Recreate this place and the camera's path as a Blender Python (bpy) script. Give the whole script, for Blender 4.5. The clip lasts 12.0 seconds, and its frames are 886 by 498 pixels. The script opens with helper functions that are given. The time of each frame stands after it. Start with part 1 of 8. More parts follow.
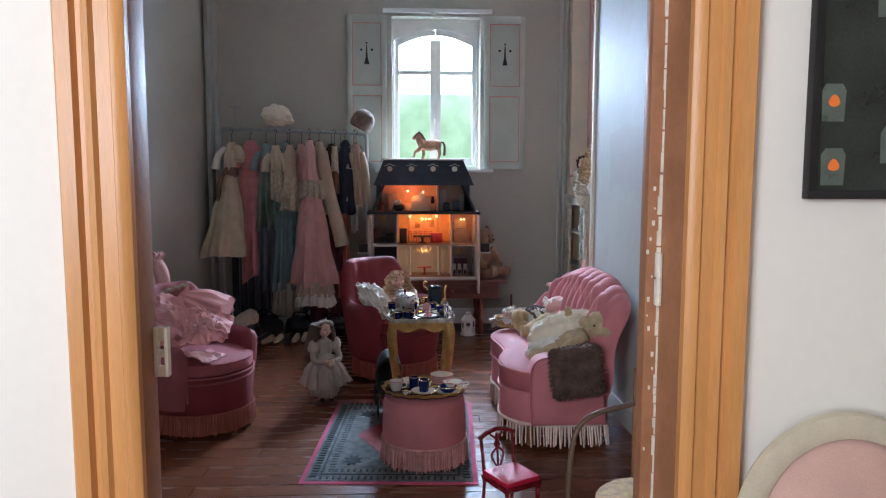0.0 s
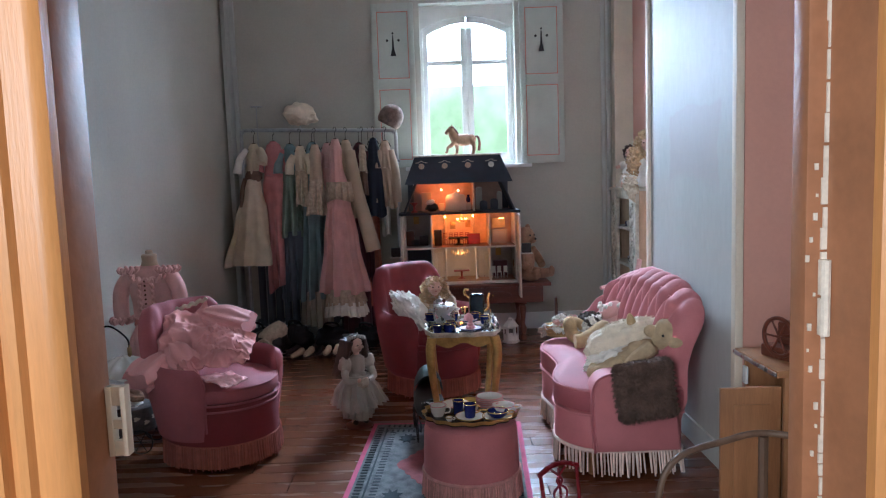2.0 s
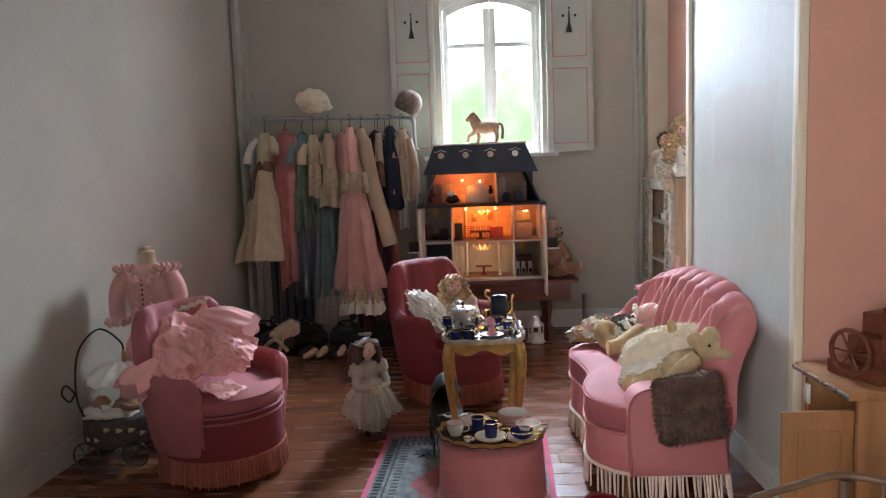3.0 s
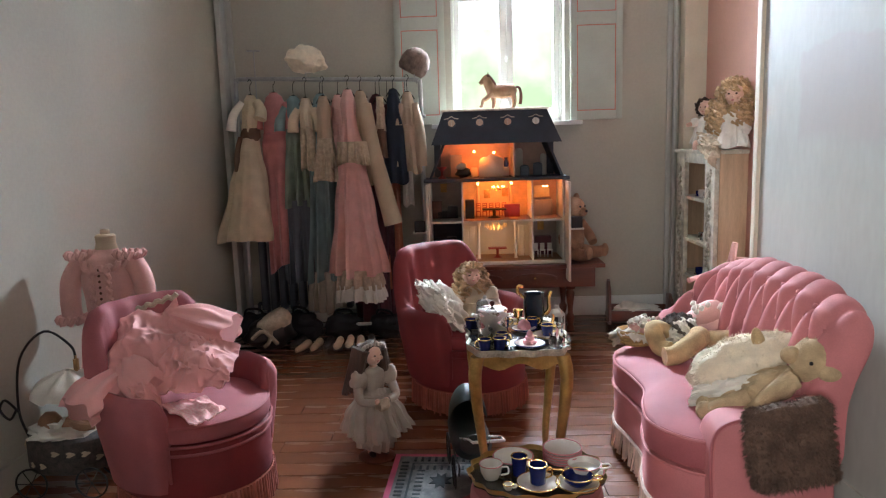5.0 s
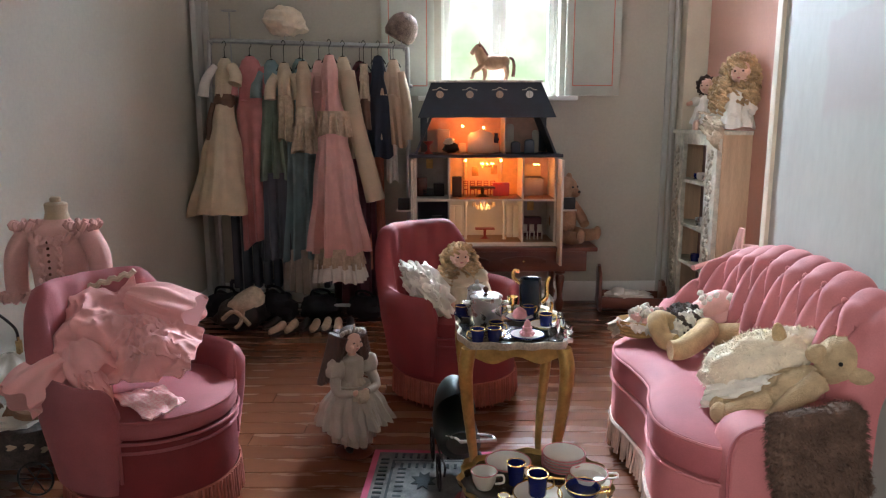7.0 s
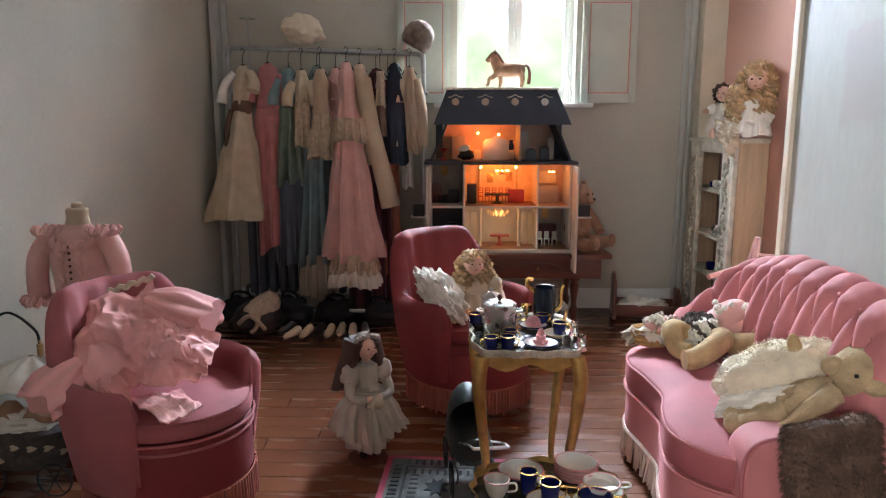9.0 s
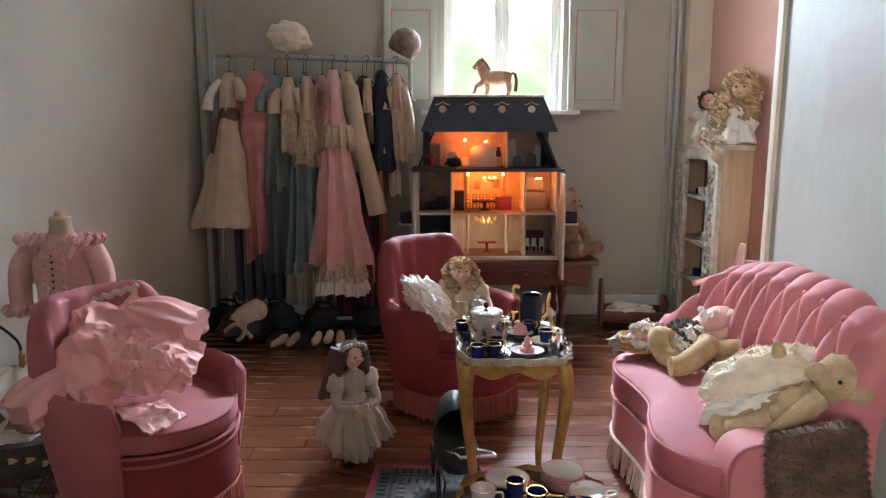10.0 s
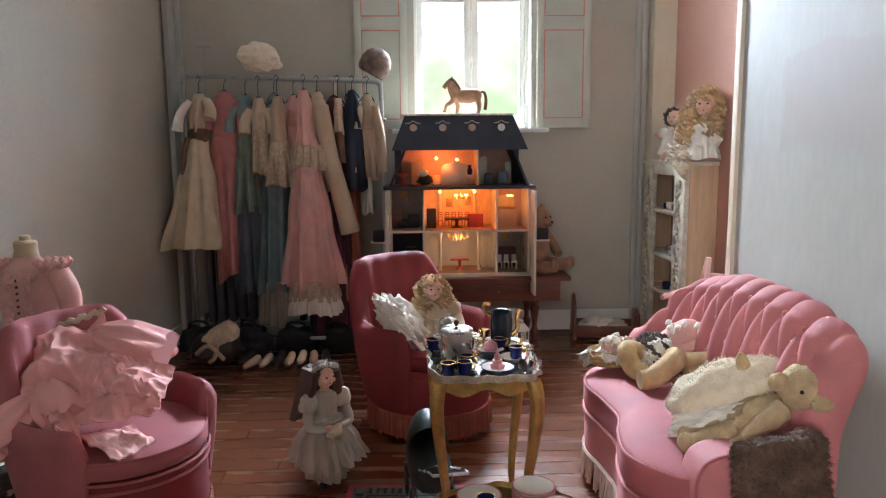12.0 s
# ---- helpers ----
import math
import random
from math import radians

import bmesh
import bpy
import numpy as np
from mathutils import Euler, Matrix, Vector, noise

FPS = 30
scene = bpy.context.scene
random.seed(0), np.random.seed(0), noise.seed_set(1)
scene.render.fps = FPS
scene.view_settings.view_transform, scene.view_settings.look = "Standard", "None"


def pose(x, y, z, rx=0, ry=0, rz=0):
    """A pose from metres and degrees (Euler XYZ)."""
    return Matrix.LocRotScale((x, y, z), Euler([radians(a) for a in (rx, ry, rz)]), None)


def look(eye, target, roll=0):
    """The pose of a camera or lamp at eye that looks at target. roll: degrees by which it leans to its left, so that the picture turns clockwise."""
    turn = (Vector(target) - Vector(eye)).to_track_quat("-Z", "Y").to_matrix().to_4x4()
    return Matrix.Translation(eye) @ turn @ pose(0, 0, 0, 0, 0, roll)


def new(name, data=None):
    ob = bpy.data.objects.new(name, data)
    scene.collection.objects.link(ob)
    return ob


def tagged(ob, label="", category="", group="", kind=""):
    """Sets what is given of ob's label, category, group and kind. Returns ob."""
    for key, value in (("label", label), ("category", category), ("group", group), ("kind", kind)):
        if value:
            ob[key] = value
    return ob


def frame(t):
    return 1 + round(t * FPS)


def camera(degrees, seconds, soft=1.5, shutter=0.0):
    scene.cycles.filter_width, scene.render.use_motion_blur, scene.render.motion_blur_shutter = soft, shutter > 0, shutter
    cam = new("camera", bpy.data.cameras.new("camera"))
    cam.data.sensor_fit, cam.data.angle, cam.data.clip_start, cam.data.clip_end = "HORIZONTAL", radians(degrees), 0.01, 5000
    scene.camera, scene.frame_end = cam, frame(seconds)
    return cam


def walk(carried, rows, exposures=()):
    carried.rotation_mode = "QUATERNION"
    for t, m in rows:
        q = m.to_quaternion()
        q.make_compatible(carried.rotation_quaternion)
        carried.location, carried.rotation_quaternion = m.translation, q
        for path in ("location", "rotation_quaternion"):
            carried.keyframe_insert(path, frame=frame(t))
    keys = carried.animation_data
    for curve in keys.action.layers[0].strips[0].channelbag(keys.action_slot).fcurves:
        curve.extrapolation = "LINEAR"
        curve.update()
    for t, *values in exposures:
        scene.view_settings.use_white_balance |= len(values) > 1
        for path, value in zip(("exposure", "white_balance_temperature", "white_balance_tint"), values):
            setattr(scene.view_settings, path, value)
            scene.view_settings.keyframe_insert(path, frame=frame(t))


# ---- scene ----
cam = camera(64.68, 12.0, soft=1.2)
PATH = [
    (0, (0.553, -0.726, 1.306), (0.657, 1.262, 1.109), 0.08),
    (0.5, (0.593, -0.680, 1.305), (0.657, 1.309, 1.105), -0.41),
    (1, (0.582, -0.583, 1.296), (0.623, 1.406, 1.092), -1.01),
    (1.5, (0.550, -0.434, 1.293), (0.574, 1.557, 1.099), -1.63),
    (2, (0.528, -0.320, 1.289), (0.540, 1.670, 1.092), -1.97),
    (2.5, (0.542, -0.161, 1.292), (0.513, 1.828, 1.082), -2.12),
    (3, (0.551, -0.009, 1.290), (0.495, 1.978, 1.067), -2.12),
    (5, (0.421, 0.574, 1.283), (0.385, 2.551, 0.979), -1.77),
    (5.5, (0.394, 0.705, 1.279), (0.387, 2.681, 0.967), -1.18),
    (6, (0.380, 0.782, 1.261), (0.394, 2.754, 0.928), -0.87),
    (6.5, (0.375, 0.813, 1.248), (0.404, 2.782, 0.899), -0.45),
    (7, (0.383, 0.817, 1.242), (0.406, 2.784, 0.881), -0.14),
    (7.5, (0.374, 0.826, 1.238), (0.367, 2.793, 0.877), -0.09),
    (9.5, (0.388, 0.800, 1.258), (0.369, 2.771, 0.919), 0.04),
    (10, (0.392, 0.808, 1.259), (0.405, 2.781, 0.929), 0.02),
    (10.5, (0.398, 0.809, 1.259), (0.448, 2.783, 0.942), 0.04),
    (11, (0.403, 0.806, 1.258), (0.475, 2.781, 0.953), -0.09),
    (11.5, (0.404, 0.804, 1.257), (0.488, 2.781, 0.964), -0.31),
    (12, (0.414, 0.792, 1.267), (0.495, 2.770, 0.984), -0.57),
]
EXPOSURES = [(0, -0.2, 5150, 9), (1.5, -0.12, 5050, 9), (2.0, -0.02, 5100, 9), (2.5, 0.06, 5450, 9), (3, 0.16, 5900, 10), (5, 0.27, 5950, 10), (12, 0.29, 5950, 10)]
walk(cam, [(t, look(eye, target, roll)) for t, eye, target, roll in PATH], EXPOSURES)

# ---- world, sun and large lights ----
world = bpy.data.worlds.new("world")
scene.world = world
world.use_nodes = True
wn = world.node_tree.nodes
sky = wn.new("ShaderNodeTexSky")
sky.sky_type = "NISHITA"
sky.sun_disc = False
sky.sun_elevation, sky.sun_rotation = radians(48), radians(200)
wn["Background"].inputs["Strength"].default_value = 0.15
world.node_tree.links.new(sky.outputs["Color"], wn["Background"].inputs["Color"])


def lamp(name, kind, m, energy, color, size=0.0, size_y=0.0, angle=0.0):
    d = bpy.data.lights.new(name, kind)
    d.energy, d.color = energy, color
    if kind == "AREA":
        d.shape, d.size, d.size_y = "RECTANGLE", size, size_y
    elif kind == "SUN":
        d.angle = angle
    else:
        d.shadow_soft_size = size
    ob = new(name, d)
    ob.matrix_world = m
    return ob


# the sun stands behind the house and lights the garden only
lamp("sun", "SUN", look((4, -8, 14), (0.8, 12, 0)), 3.0, (1.0, 0.95, 0.86), angle=radians(3))
# the open sky that the window looks up to
lamp("window_daylight", "AREA", look((0.90, 6.70, 3.10), (0.78, 3.30, 0.55)), 720, (0.82, 0.92, 1.0), 1.3, 1.0)
# daylight scattered in by the window's own reveal and panes
lamp("window_glow", "AREA", look((0.82, 5.95, 2.38), (0.82, 4.95, 1.78)), 120, (0.82, 0.92, 1.0), 0.70, 0.60)
# daylight of the hall's own window, behind and beside the camera
lamp("hall_daylight", "AREA", look((-0.9, -2.05, 1.75), (1.2, 0.55, 1.1)), 94, (1.0, 0.92, 0.82), 0.9, 1.3)

# ---- materials ----
def mat(name, col, rough=0.6, metal=0.0, scale=7.0, var=0.18, fine=160.0, bump=0.15, sheen=0.0, col2=None, amount=0.5, island=0.0, alpha=1.0, glow=0.0, stretch=(1, 1, 1), random=0.0):
    m = bpy.data.materials.new(name)
    m.use_nodes = True
    n, l = m.node_tree.nodes, m.node_tree.links
    b = n["Principled BSDF"]
    tc, mp = n.new("ShaderNodeTexCoord"), n.new("ShaderNodeMapping")
    mp.inputs["Scale"].default_value = stretch
    l.new(tc.outputs["Object"], mp.inputs["Vector"])
    big, small = n.new("ShaderNodeTexNoise"), n.new("ShaderNodeTexNoise")
    big.inputs["Scale"].default_value, big.inputs["Detail"].default_value = scale, 5
    small.inputs["Scale"].default_value, small.inputs["Detail"].default_value = fine, 3
    l.new(mp.outputs["Vector"], big.inputs["Vector"])
    l.new(mp.outputs["Vector"], small.inputs["Vector"])
    ramp = n.new("ShaderNodeValToRGB")
    ramp.color_ramp.elements[0].position, ramp.color_ramp.elements[1].position = 0.32, 0.68
    lo = [c * (1 - var) for c in col]
    hi = [min(1, c * (1 + var)) for c in col] if col2 is None else col2
    ramp.color_ramp.elements[0].color, ramp.color_ramp.elements[1].color = (*lo, 1), (*hi, 1)
    mixn = n.new("ShaderNodeMix")
    mixn.data_type = "FLOAT"
    mixn.inputs[0].default_value = 0.3
    l.new(big.outputs["Fac"], mixn.inputs[2])
    l.new(small.outputs["Fac"], mixn.inputs[3])
    l.new(mixn.outputs[0], ramp.inputs["Fac"])
    out = ramp.outputs["Color"]
    if random:
        oi, hs = n.new("ShaderNodeObjectInfo"), n.new("ShaderNodeHueSaturation")
        mr = n.new("ShaderNodeMapRange")
        mr.inputs["To Min"].default_value, mr.inputs["To Max"].default_value = 1 - random, 1 + random
        l.new(oi.outputs["Random"], mr.inputs["Value"])
        l.new(mr.outputs["Result"], hs.inputs["Value"])
        l.new(out, hs.inputs["Color"])
        out = hs.outputs["Color"]
    if island:
        ge, hs = n.new("ShaderNodeNewGeometry"), n.new("ShaderNodeHueSaturation")
        mr = n.new("ShaderNodeMapRange")
        mr.inputs["To Min"].default_value, mr.inputs["To Max"].default_value = 1 - island, 1 + island
        l.new(ge.outputs["Random Per Island"], mr.inputs["Value"])
        l.new(mr.outputs["Result"], hs.inputs["Value"])
        l.new(out, hs.inputs["Color"])
        out = hs.outputs["Color"]
    l.new(out, b.inputs["Base Color"])
    rr = n.new("ShaderNodeMapRange")
    rr.inputs["To Min"].default_value, rr.inputs["To Max"].default_value = max(0.03, rough - 0.1), min(1, rough + 0.1)
    l.new(big.outputs["Fac"], rr.inputs["Value"])
    l.new(rr.outputs["Result"], b.inputs["Roughness"])
    b.inputs["Metallic"].default_value = metal
    if sheen:
        b.inputs["Sheen Weight"].default_value, b.inputs["Sheen Roughness"].default_value = sheen, 0.4
        b.inputs["Sheen Tint"].default_value = (*[min(1, c * 1.5 + 0.15) for c in col], 1)
    if bump:
        bp = n.new("ShaderNodeBump")
        bp.inputs["Strength"].default_value, bp.inputs["Distance"].default_value = bump, 0.004
        l.new(small.outputs["Fac"], bp.inputs["Height"])
        l.new(bp.outputs["Normal"], b.inputs["Normal"])
    if alpha < 1:
        b.inputs["Alpha"].default_value = alpha
    if glow:
        b.inputs["Emission Color"].default_value, b.inputs["Emission Strength"].default_value = (*col, 1), glow
    return m


M = dict(
    wall=mat("grey_wall_paint", (0.50, 0.475, 0.40), 0.85, scale=1.6, var=0.09, fine=60, bump=0.12),
    wallpanel=mat("pale_wall_paint", (0.50, 0.505, 0.465), 0.6, scale=2.2, var=0.10, fine=40, bump=0.15, stretch=(1, 1, 0.35)),
    pink=mat("salmon_wall_paint", (0.62, 0.34, 0.26), 0.8, scale=2, var=0.06, fine=60, bump=0.1),
    cream=mat("cream_paint", (0.74, 0.66, 0.52), 0.6, scale=5, var=0.08, fine=90, bump=0.1),
    hallwall=mat("white_hall_paint", (0.86, 0.81, 0.72), 0.8, scale=2, var=0.03, fine=50, bump=0.08),
    white=mat("white_gloss_paint", (0.80, 0.80, 0.76), 0.4, scale=9, var=0.06, fine=120, bump=0.06),
    shutter=mat("pale_shutter_paint", (0.52, 0.55, 0.48), 0.5, scale=6, var=0.06, fine=70, bump=0.08),
    redline=mat("faded_red_line", (0.62, 0.22, 0.17), 0.6, scale=30, var=0.2),
    casing=mat("ochre_stained_casing", (0.60, 0.285, 0.085), 0.38, scale=5, var=0.16, fine=70, bump=0.1, stretch=(4, 4, 0.4)),
    jamb=mat("brown_jamb_paint", (0.34, 0.155, 0.07), 0.5, scale=10, var=0.2, fine=60, bump=0.15),
    chipped=mat("chipped_filler", (0.74, 0.68, 0.56), 0.8, scale=40, var=0.15, bump=0.3),
    plank=mat("red_brown_floorboard", (0.165, 0.058, 0.026), 0.27, scale=5, var=0.22, fine=60, bump=0.08, stretch=(0.3, 1.8, 3), random=0.10),
    darkgap=mat("dark_subfloor", (0.03, 0.015, 0.01), 0.9),
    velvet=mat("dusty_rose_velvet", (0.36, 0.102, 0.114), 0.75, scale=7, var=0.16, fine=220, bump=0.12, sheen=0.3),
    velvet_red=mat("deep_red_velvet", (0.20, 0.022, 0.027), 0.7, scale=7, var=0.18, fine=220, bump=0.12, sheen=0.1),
    velvet_pink=mat("pink_velvet", (0.50, 0.178, 0.186), 0.75, scale=7, var=0.14, fine=220, bump=0.12, sheen=0.35),
    fringe=mat("pink_fringe", (0.66, 0.34, 0.31), 0.85, scale=30, var=0.2, island=0.25, bump=0.2),
    fringe_pale=mat("pale_fringe", (0.72, 0.56, 0.48), 0.85, scale=30, var=0.2, island=0.25, bump=0.2),
    fringe_red=mat("rust_fringe", (0.36, 0.105, 0.075), 0.85, scale=30, var=0.2, island=0.25, bump=0.2),
    gilt=mat("worn_gilt_wood", (0.46, 0.285, 0.085), 0.38, 0.55, scale=18, var=0.35, fine=90, bump=0.25),
    gold=mat("bright_gold_rim", (0.80, 0.56, 0.20), 0.22, 1.0, scale=20, var=0.1, bump=0),
    tabletop=mat("dark_painted_tabletop", (0.045, 0.040, 0.034), 0.10, scale=14, var=0.4, bump=0.04),
    steel=mat("brushed_steel", (0.62, 0.61, 0.58), 0.28, 0.9, scale=25, var=0.12, bump=0.05),
    chrome=mat("rack_steel_tube", (0.42, 0.43, 0.44), 0.32, 0.85, scale=25, var=0.15, bump=0.04),
    black=mat("black_iron", (0.018, 0.017, 0.017), 0.5, 0.3, scale=25, var=0.3, bump=0.1),
    blackcloth=mat("dark_green_leathercloth", (0.012, 0.020, 0.017), 0.5, scale=20, var=0.4, bump=0.2),
    mahogany=mat("dark_mahogany", (0.13, 0.038, 0.020), 0.32, scale=8, var=0.35, fine=80, bump=0.1, stretch=(0.3, 4, 4)),
    oak=mat("honey_wood", (0.31, 0.145, 0.056), 0.45, scale=7, var=0.25, fine=60, bump=0.12, stretch=(4, 4, 0.4)),
    palewood=mat("bare_pine", (0.56, 0.40, 0.255), 0.6, scale=6, var=0.2, fine=60, bump=0.12, stretch=(5, 5, 0.5)),
    distressed=mat("worn_grey_paint", (0.60, 0.555, 0.45), 0.6, scale=22, var=0.25, fine=90, bump=0.3),
    silver=mat("tarnished_silver_carving", (0.55, 0.50, 0.40), 0.4, 0.55, scale=40, var=0.4, bump=0.3),
    slate=mat("slate_blue_roof", (0.030, 0.038, 0.055), 0.6, scale=12, var=0.25, fine=120, bump=0.15),
    dhwhite=mat("dollhouse_white_paint", (0.70, 0.66, 0.58), 0.5, scale=12, var=0.08, bump=0.08),
    dhpaper=mat("dollhouse_ochre_paper", (0.72, 0.54, 0.30), 0.7, scale=20, var=0.15, fine=260),
    dhgrey=mat("dollhouse_grey_paper", (0.38, 0.33, 0.29), 0.7, scale=20, var=0.15, fine=260),
    dhrose=mat("dollhouse_rose_paper", (0.62, 0.40, 0.32), 0.7, scale=20, var=0.15, fine=260),
    dhred=mat("dollhouse_red_lacquer", (0.30, 0.03, 0.025), 0.35, scale=20, var=0.2),
    bulb=mat("warm_bulb", (1.0, 0.50, 0.14), 0.5, glow=14.0, bump=0),
    skin=mat("porcelain_skin", (0.74, 0.47, 0.36), 0.35, scale=20, var=0.06, bump=0.02),
    brownhair=mat("dark_brown_hair", (0.065, 0.034, 0.022), 0.45, scale=12, var=0.5, fine=140, bump=0.7, stretch=(6, 6, 0.6)),
    blondhair=mat("blonde_hair", (0.50, 0.33, 0.17), 0.5, scale=16, var=0.5, fine=120, bump=0.8),
    grey_lace=mat("pale_grey_satin", (0.42, 0.365, 0.30), 0.55, scale=16, var=0.12, fine=200, bump=0.25, sheen=0.2),
    ivory=mat("ivory_cotton", (0.62, 0.51, 0.36), 0.8, scale=14, var=0.12, fine=200, bump=0.25, sheen=0.15),
    whitecloth=mat("white_lace_cloth", (0.80, 0.76, 0.68), 0.8, scale=18, var=0.1, fine=220, bump=0.35, sheen=0.15),
    beige=mat("beige_cotton", (0.50, 0.37, 0.26), 0.8, scale=12, var=0.12, fine=200, bump=0.25, sheen=0.15),
    blush=mat("blush_pink_cotton", (0.70, 0.40, 0.36), 0.8, scale=12, var=0.12, fine=200, bump=0.25, sheen=0.2),
    rosefab=mat("old_rose_satin", (0.48, 0.18, 0.175), 0.5, scale=12, var=0.2, fine=200, bump=0.2, sheen=0.2),
    sage=mat("sage_green_tulle", (0.20, 0.26, 0.20), 0.7, scale=14, var=0.2, fine=200, bump=0.25, sheen=0.2),
    teal=mat("teal_grey_cotton", (0.20, 0.285, 0.29), 0.7, scale=14, var=0.2, fine=200, bump=0.25, sheen=0.2),
    navy=mat("navy_velvet", (0.012, 0.018, 0.035), 0.75, scale=14, var=0.3, fine=200, bump=0.25, sheen=0.15),
    plum=mat("plum_taffeta", (0.085, 0.018, 0.028), 0.55, scale=14, var=0.3, fine=200, bump=0.25, sheen=0.2),
    coral=mat("coral_cotton", (0.55, 0.20, 0.12), 0.75, scale=14, var=0.2, fine=200, bump=0.25),
    brownfab=mat("brown_belt_satin", (0.16, 0.085, 0.05), 0.5, scale=20, var=0.25, bump=0.25),
    darkcloth=mat("dark_patterned_cloth", (0.05, 0.04, 0.04), 0.7, scale=40, var=0.6, col2=(0.11, 0.085, 0.075), bump=0.3),
    fur=mat("dark_brown_fur", (0.115, 0.070, 0.050), 0.95, scale=22, var=0.5, fine=160, bump=1.0, sheen=0.2),
    furhat=mat("mottled_brown_fur", (0.20, 0.145, 0.12), 0.95, scale=26, var=0.5, fine=160, bump=1.0, sheen=0.3),
    creamfur=mat("cream_mohair", (0.80, 0.70, 0.54), 0.95, scale=30, var=0.12, fine=180, bump=0.8, sheen=0.3),
    plush=mat("golden_tan_plush", (0.50, 0.36, 0.185), 0.95, scale=26, var=0.25, fine=220, bump=0.7, sheen=0.3),
    bearfur=mat("brown_teddy_plush", (0.36, 0.205, 0.125), 0.95, scale=26, var=0.25, fine=220, bump=0.9, sheen=0.3),
    china=mat("white_china", (0.80, 0.75, 0.69), 0.15, scale=20, var=0.03, bump=0),
    chinapink=mat("pink_china_rim", (0.62, 0.25, 0.26), 0.2, scale=20, var=0.1, bump=0),
    cobalt=mat("cobalt_blue_china", (0.012, 0.018, 0.12), 0.12, scale=20, var=0.2, bump=0),
    darkblue=mat("blue_black_glaze", (0.010, 0.020, 0.035), 0.10, scale=20, var=0.2, bump=0),
    icing=mat("pink_icing", (0.75, 0.34, 0.36), 0.5, scale=60, var=0.15, bump=0.2),
    crimson=mat("crimson_satin", (0.45, 0.006, 0.035), 0.5, scale=20, var=0.15, fine=250),
    redlacquer=mat("red_lacquered_wood", (0.13, 0.008, 0.012), 0.25, scale=20, var=0.3, bump=0.05),
    bentwood=mat("brown_bentwood", (0.12, 0.07, 0.04), 0.5, scale=20, var=0.3, fine=90, bump=0.2, stretch=(1, 1, 0.4)),
    leather=mat("worn_black_leather", (0.007, 0.007, 0.010), 0.8, scale=18, var=0.5, fine=120, bump=0.4),
    pearfur=mat("pale_tan_plush", (0.47, 0.35, 0.205), 0.95, scale=26, var=0.22, fine=220, bump=0.8, sheen=0.3),
    wicker=mat("honey_wicker", (0.40, 0.25, 0.10), 0.6, scale=40, var=0.35, fine=120, bump=0.5),
    rubber=mat("dark_shoe_leather", (0.025, 0.020, 0.018), 0.45, scale=20, var=0.3),
    radiator=mat("grey_blue_radiator", (0.085, 0.10, 0.125), 0.5, scale=10, var=0.12, bump=0.1),
    grass=mat("garden_grass", (0.09, 0.16, 0.04), 0.9, scale=0.7, var=0.35, bump=0.3),
    ceilingpaint=mat("white_ceiling_paint", (0.74, 0.72, 0.68), 0.9, scale=2, var=0.04, bump=0.05),
    linen=mat("sand_linen", (0.50, 0.39, 0.27), 0.85, scale=10, var=0.1, fine=220, bump=0.3),
    upholst=mat("dusty_pink_upholstery", (0.60, 0.38, 0.31), 0.8, scale=10, var=0.08, fine=220, bump=0.25),
    creamwood=mat("cream_painted_frame", (0.56, 0.49, 0.36), 0.45, scale=12, var=0.12, bump=0.1),
    picture=mat("dark_candle_picture", (0.014, 0.014, 0.013), 0.12, scale=9, var=0.6, col2=(0.035, 0.045, 0.035), bump=0),
    flame=mat("printed_flame", (0.85, 0.20, 0.03), 0.3, bump=0),
    candleglass=mat("printed_candle", (0.10, 0.12, 0.095), 0.3, scale=30, var=0.3, bump=0),
    rugfield=mat("faded_rose_rug", (0.30, 0.085, 0.085), 0.95, scale=16, var=0.35, fine=260, bump=0.6),
    rugblue=mat("blue_grey_rug_band", (0.105, 0.115, 0.125), 0.95, scale=22, var=0.5, fine=260, bump=0.6, col2=(0.22, 0.22, 0.21)),
    rugpink=mat("magenta_rug_edge", (0.50, 0.085, 0.16), 0.95, scale=16, var=0.2, fine=260, bump=0.5),
    rugdark=mat("dark_rug_motif", (0.030, 0.040, 0.045), 0.95, scale=20, var=0.3, fine=260, bump=0.5),
    pinkcotton=mat("pink_cotton", (0.86, 0.41, 0.39), 0.6, scale=9, var=0.06, fine=300, bump=0.12, sheen=0.3),
    gingham=mat("pink_gingham", (0.84, 0.46, 0.43), 0.75, scale=10, var=0.08, fine=240, bump=0.25, sheen=0.3),
    trimlace=mat("ecru_lace", (0.54, 0.43, 0.31), 0.8, scale=40, var=0.25, fine=240, bump=0.4),
    straw=mat("straw_basket", (0.50, 0.32, 0.13), 0.7, scale=50, var=0.35, fine=140, bump=0.6),
    curl=mat("dark_curly_hair", (0.075, 0.055, 0.045), 0.7, scale=60, var=0.6, fine=160, bump=1.0),
)
glass = bpy.data.materials.new("window_glass")
glass.use_nodes = True
gb = glass.node_tree.nodes["Principled BSDF"]
gb.inputs["Transmission Weight"].default_value, gb.inputs["Roughness"].default_value, gb.inputs["IOR"].default_value = 1.0, 0.0, 1.45
M["glass"] = glass

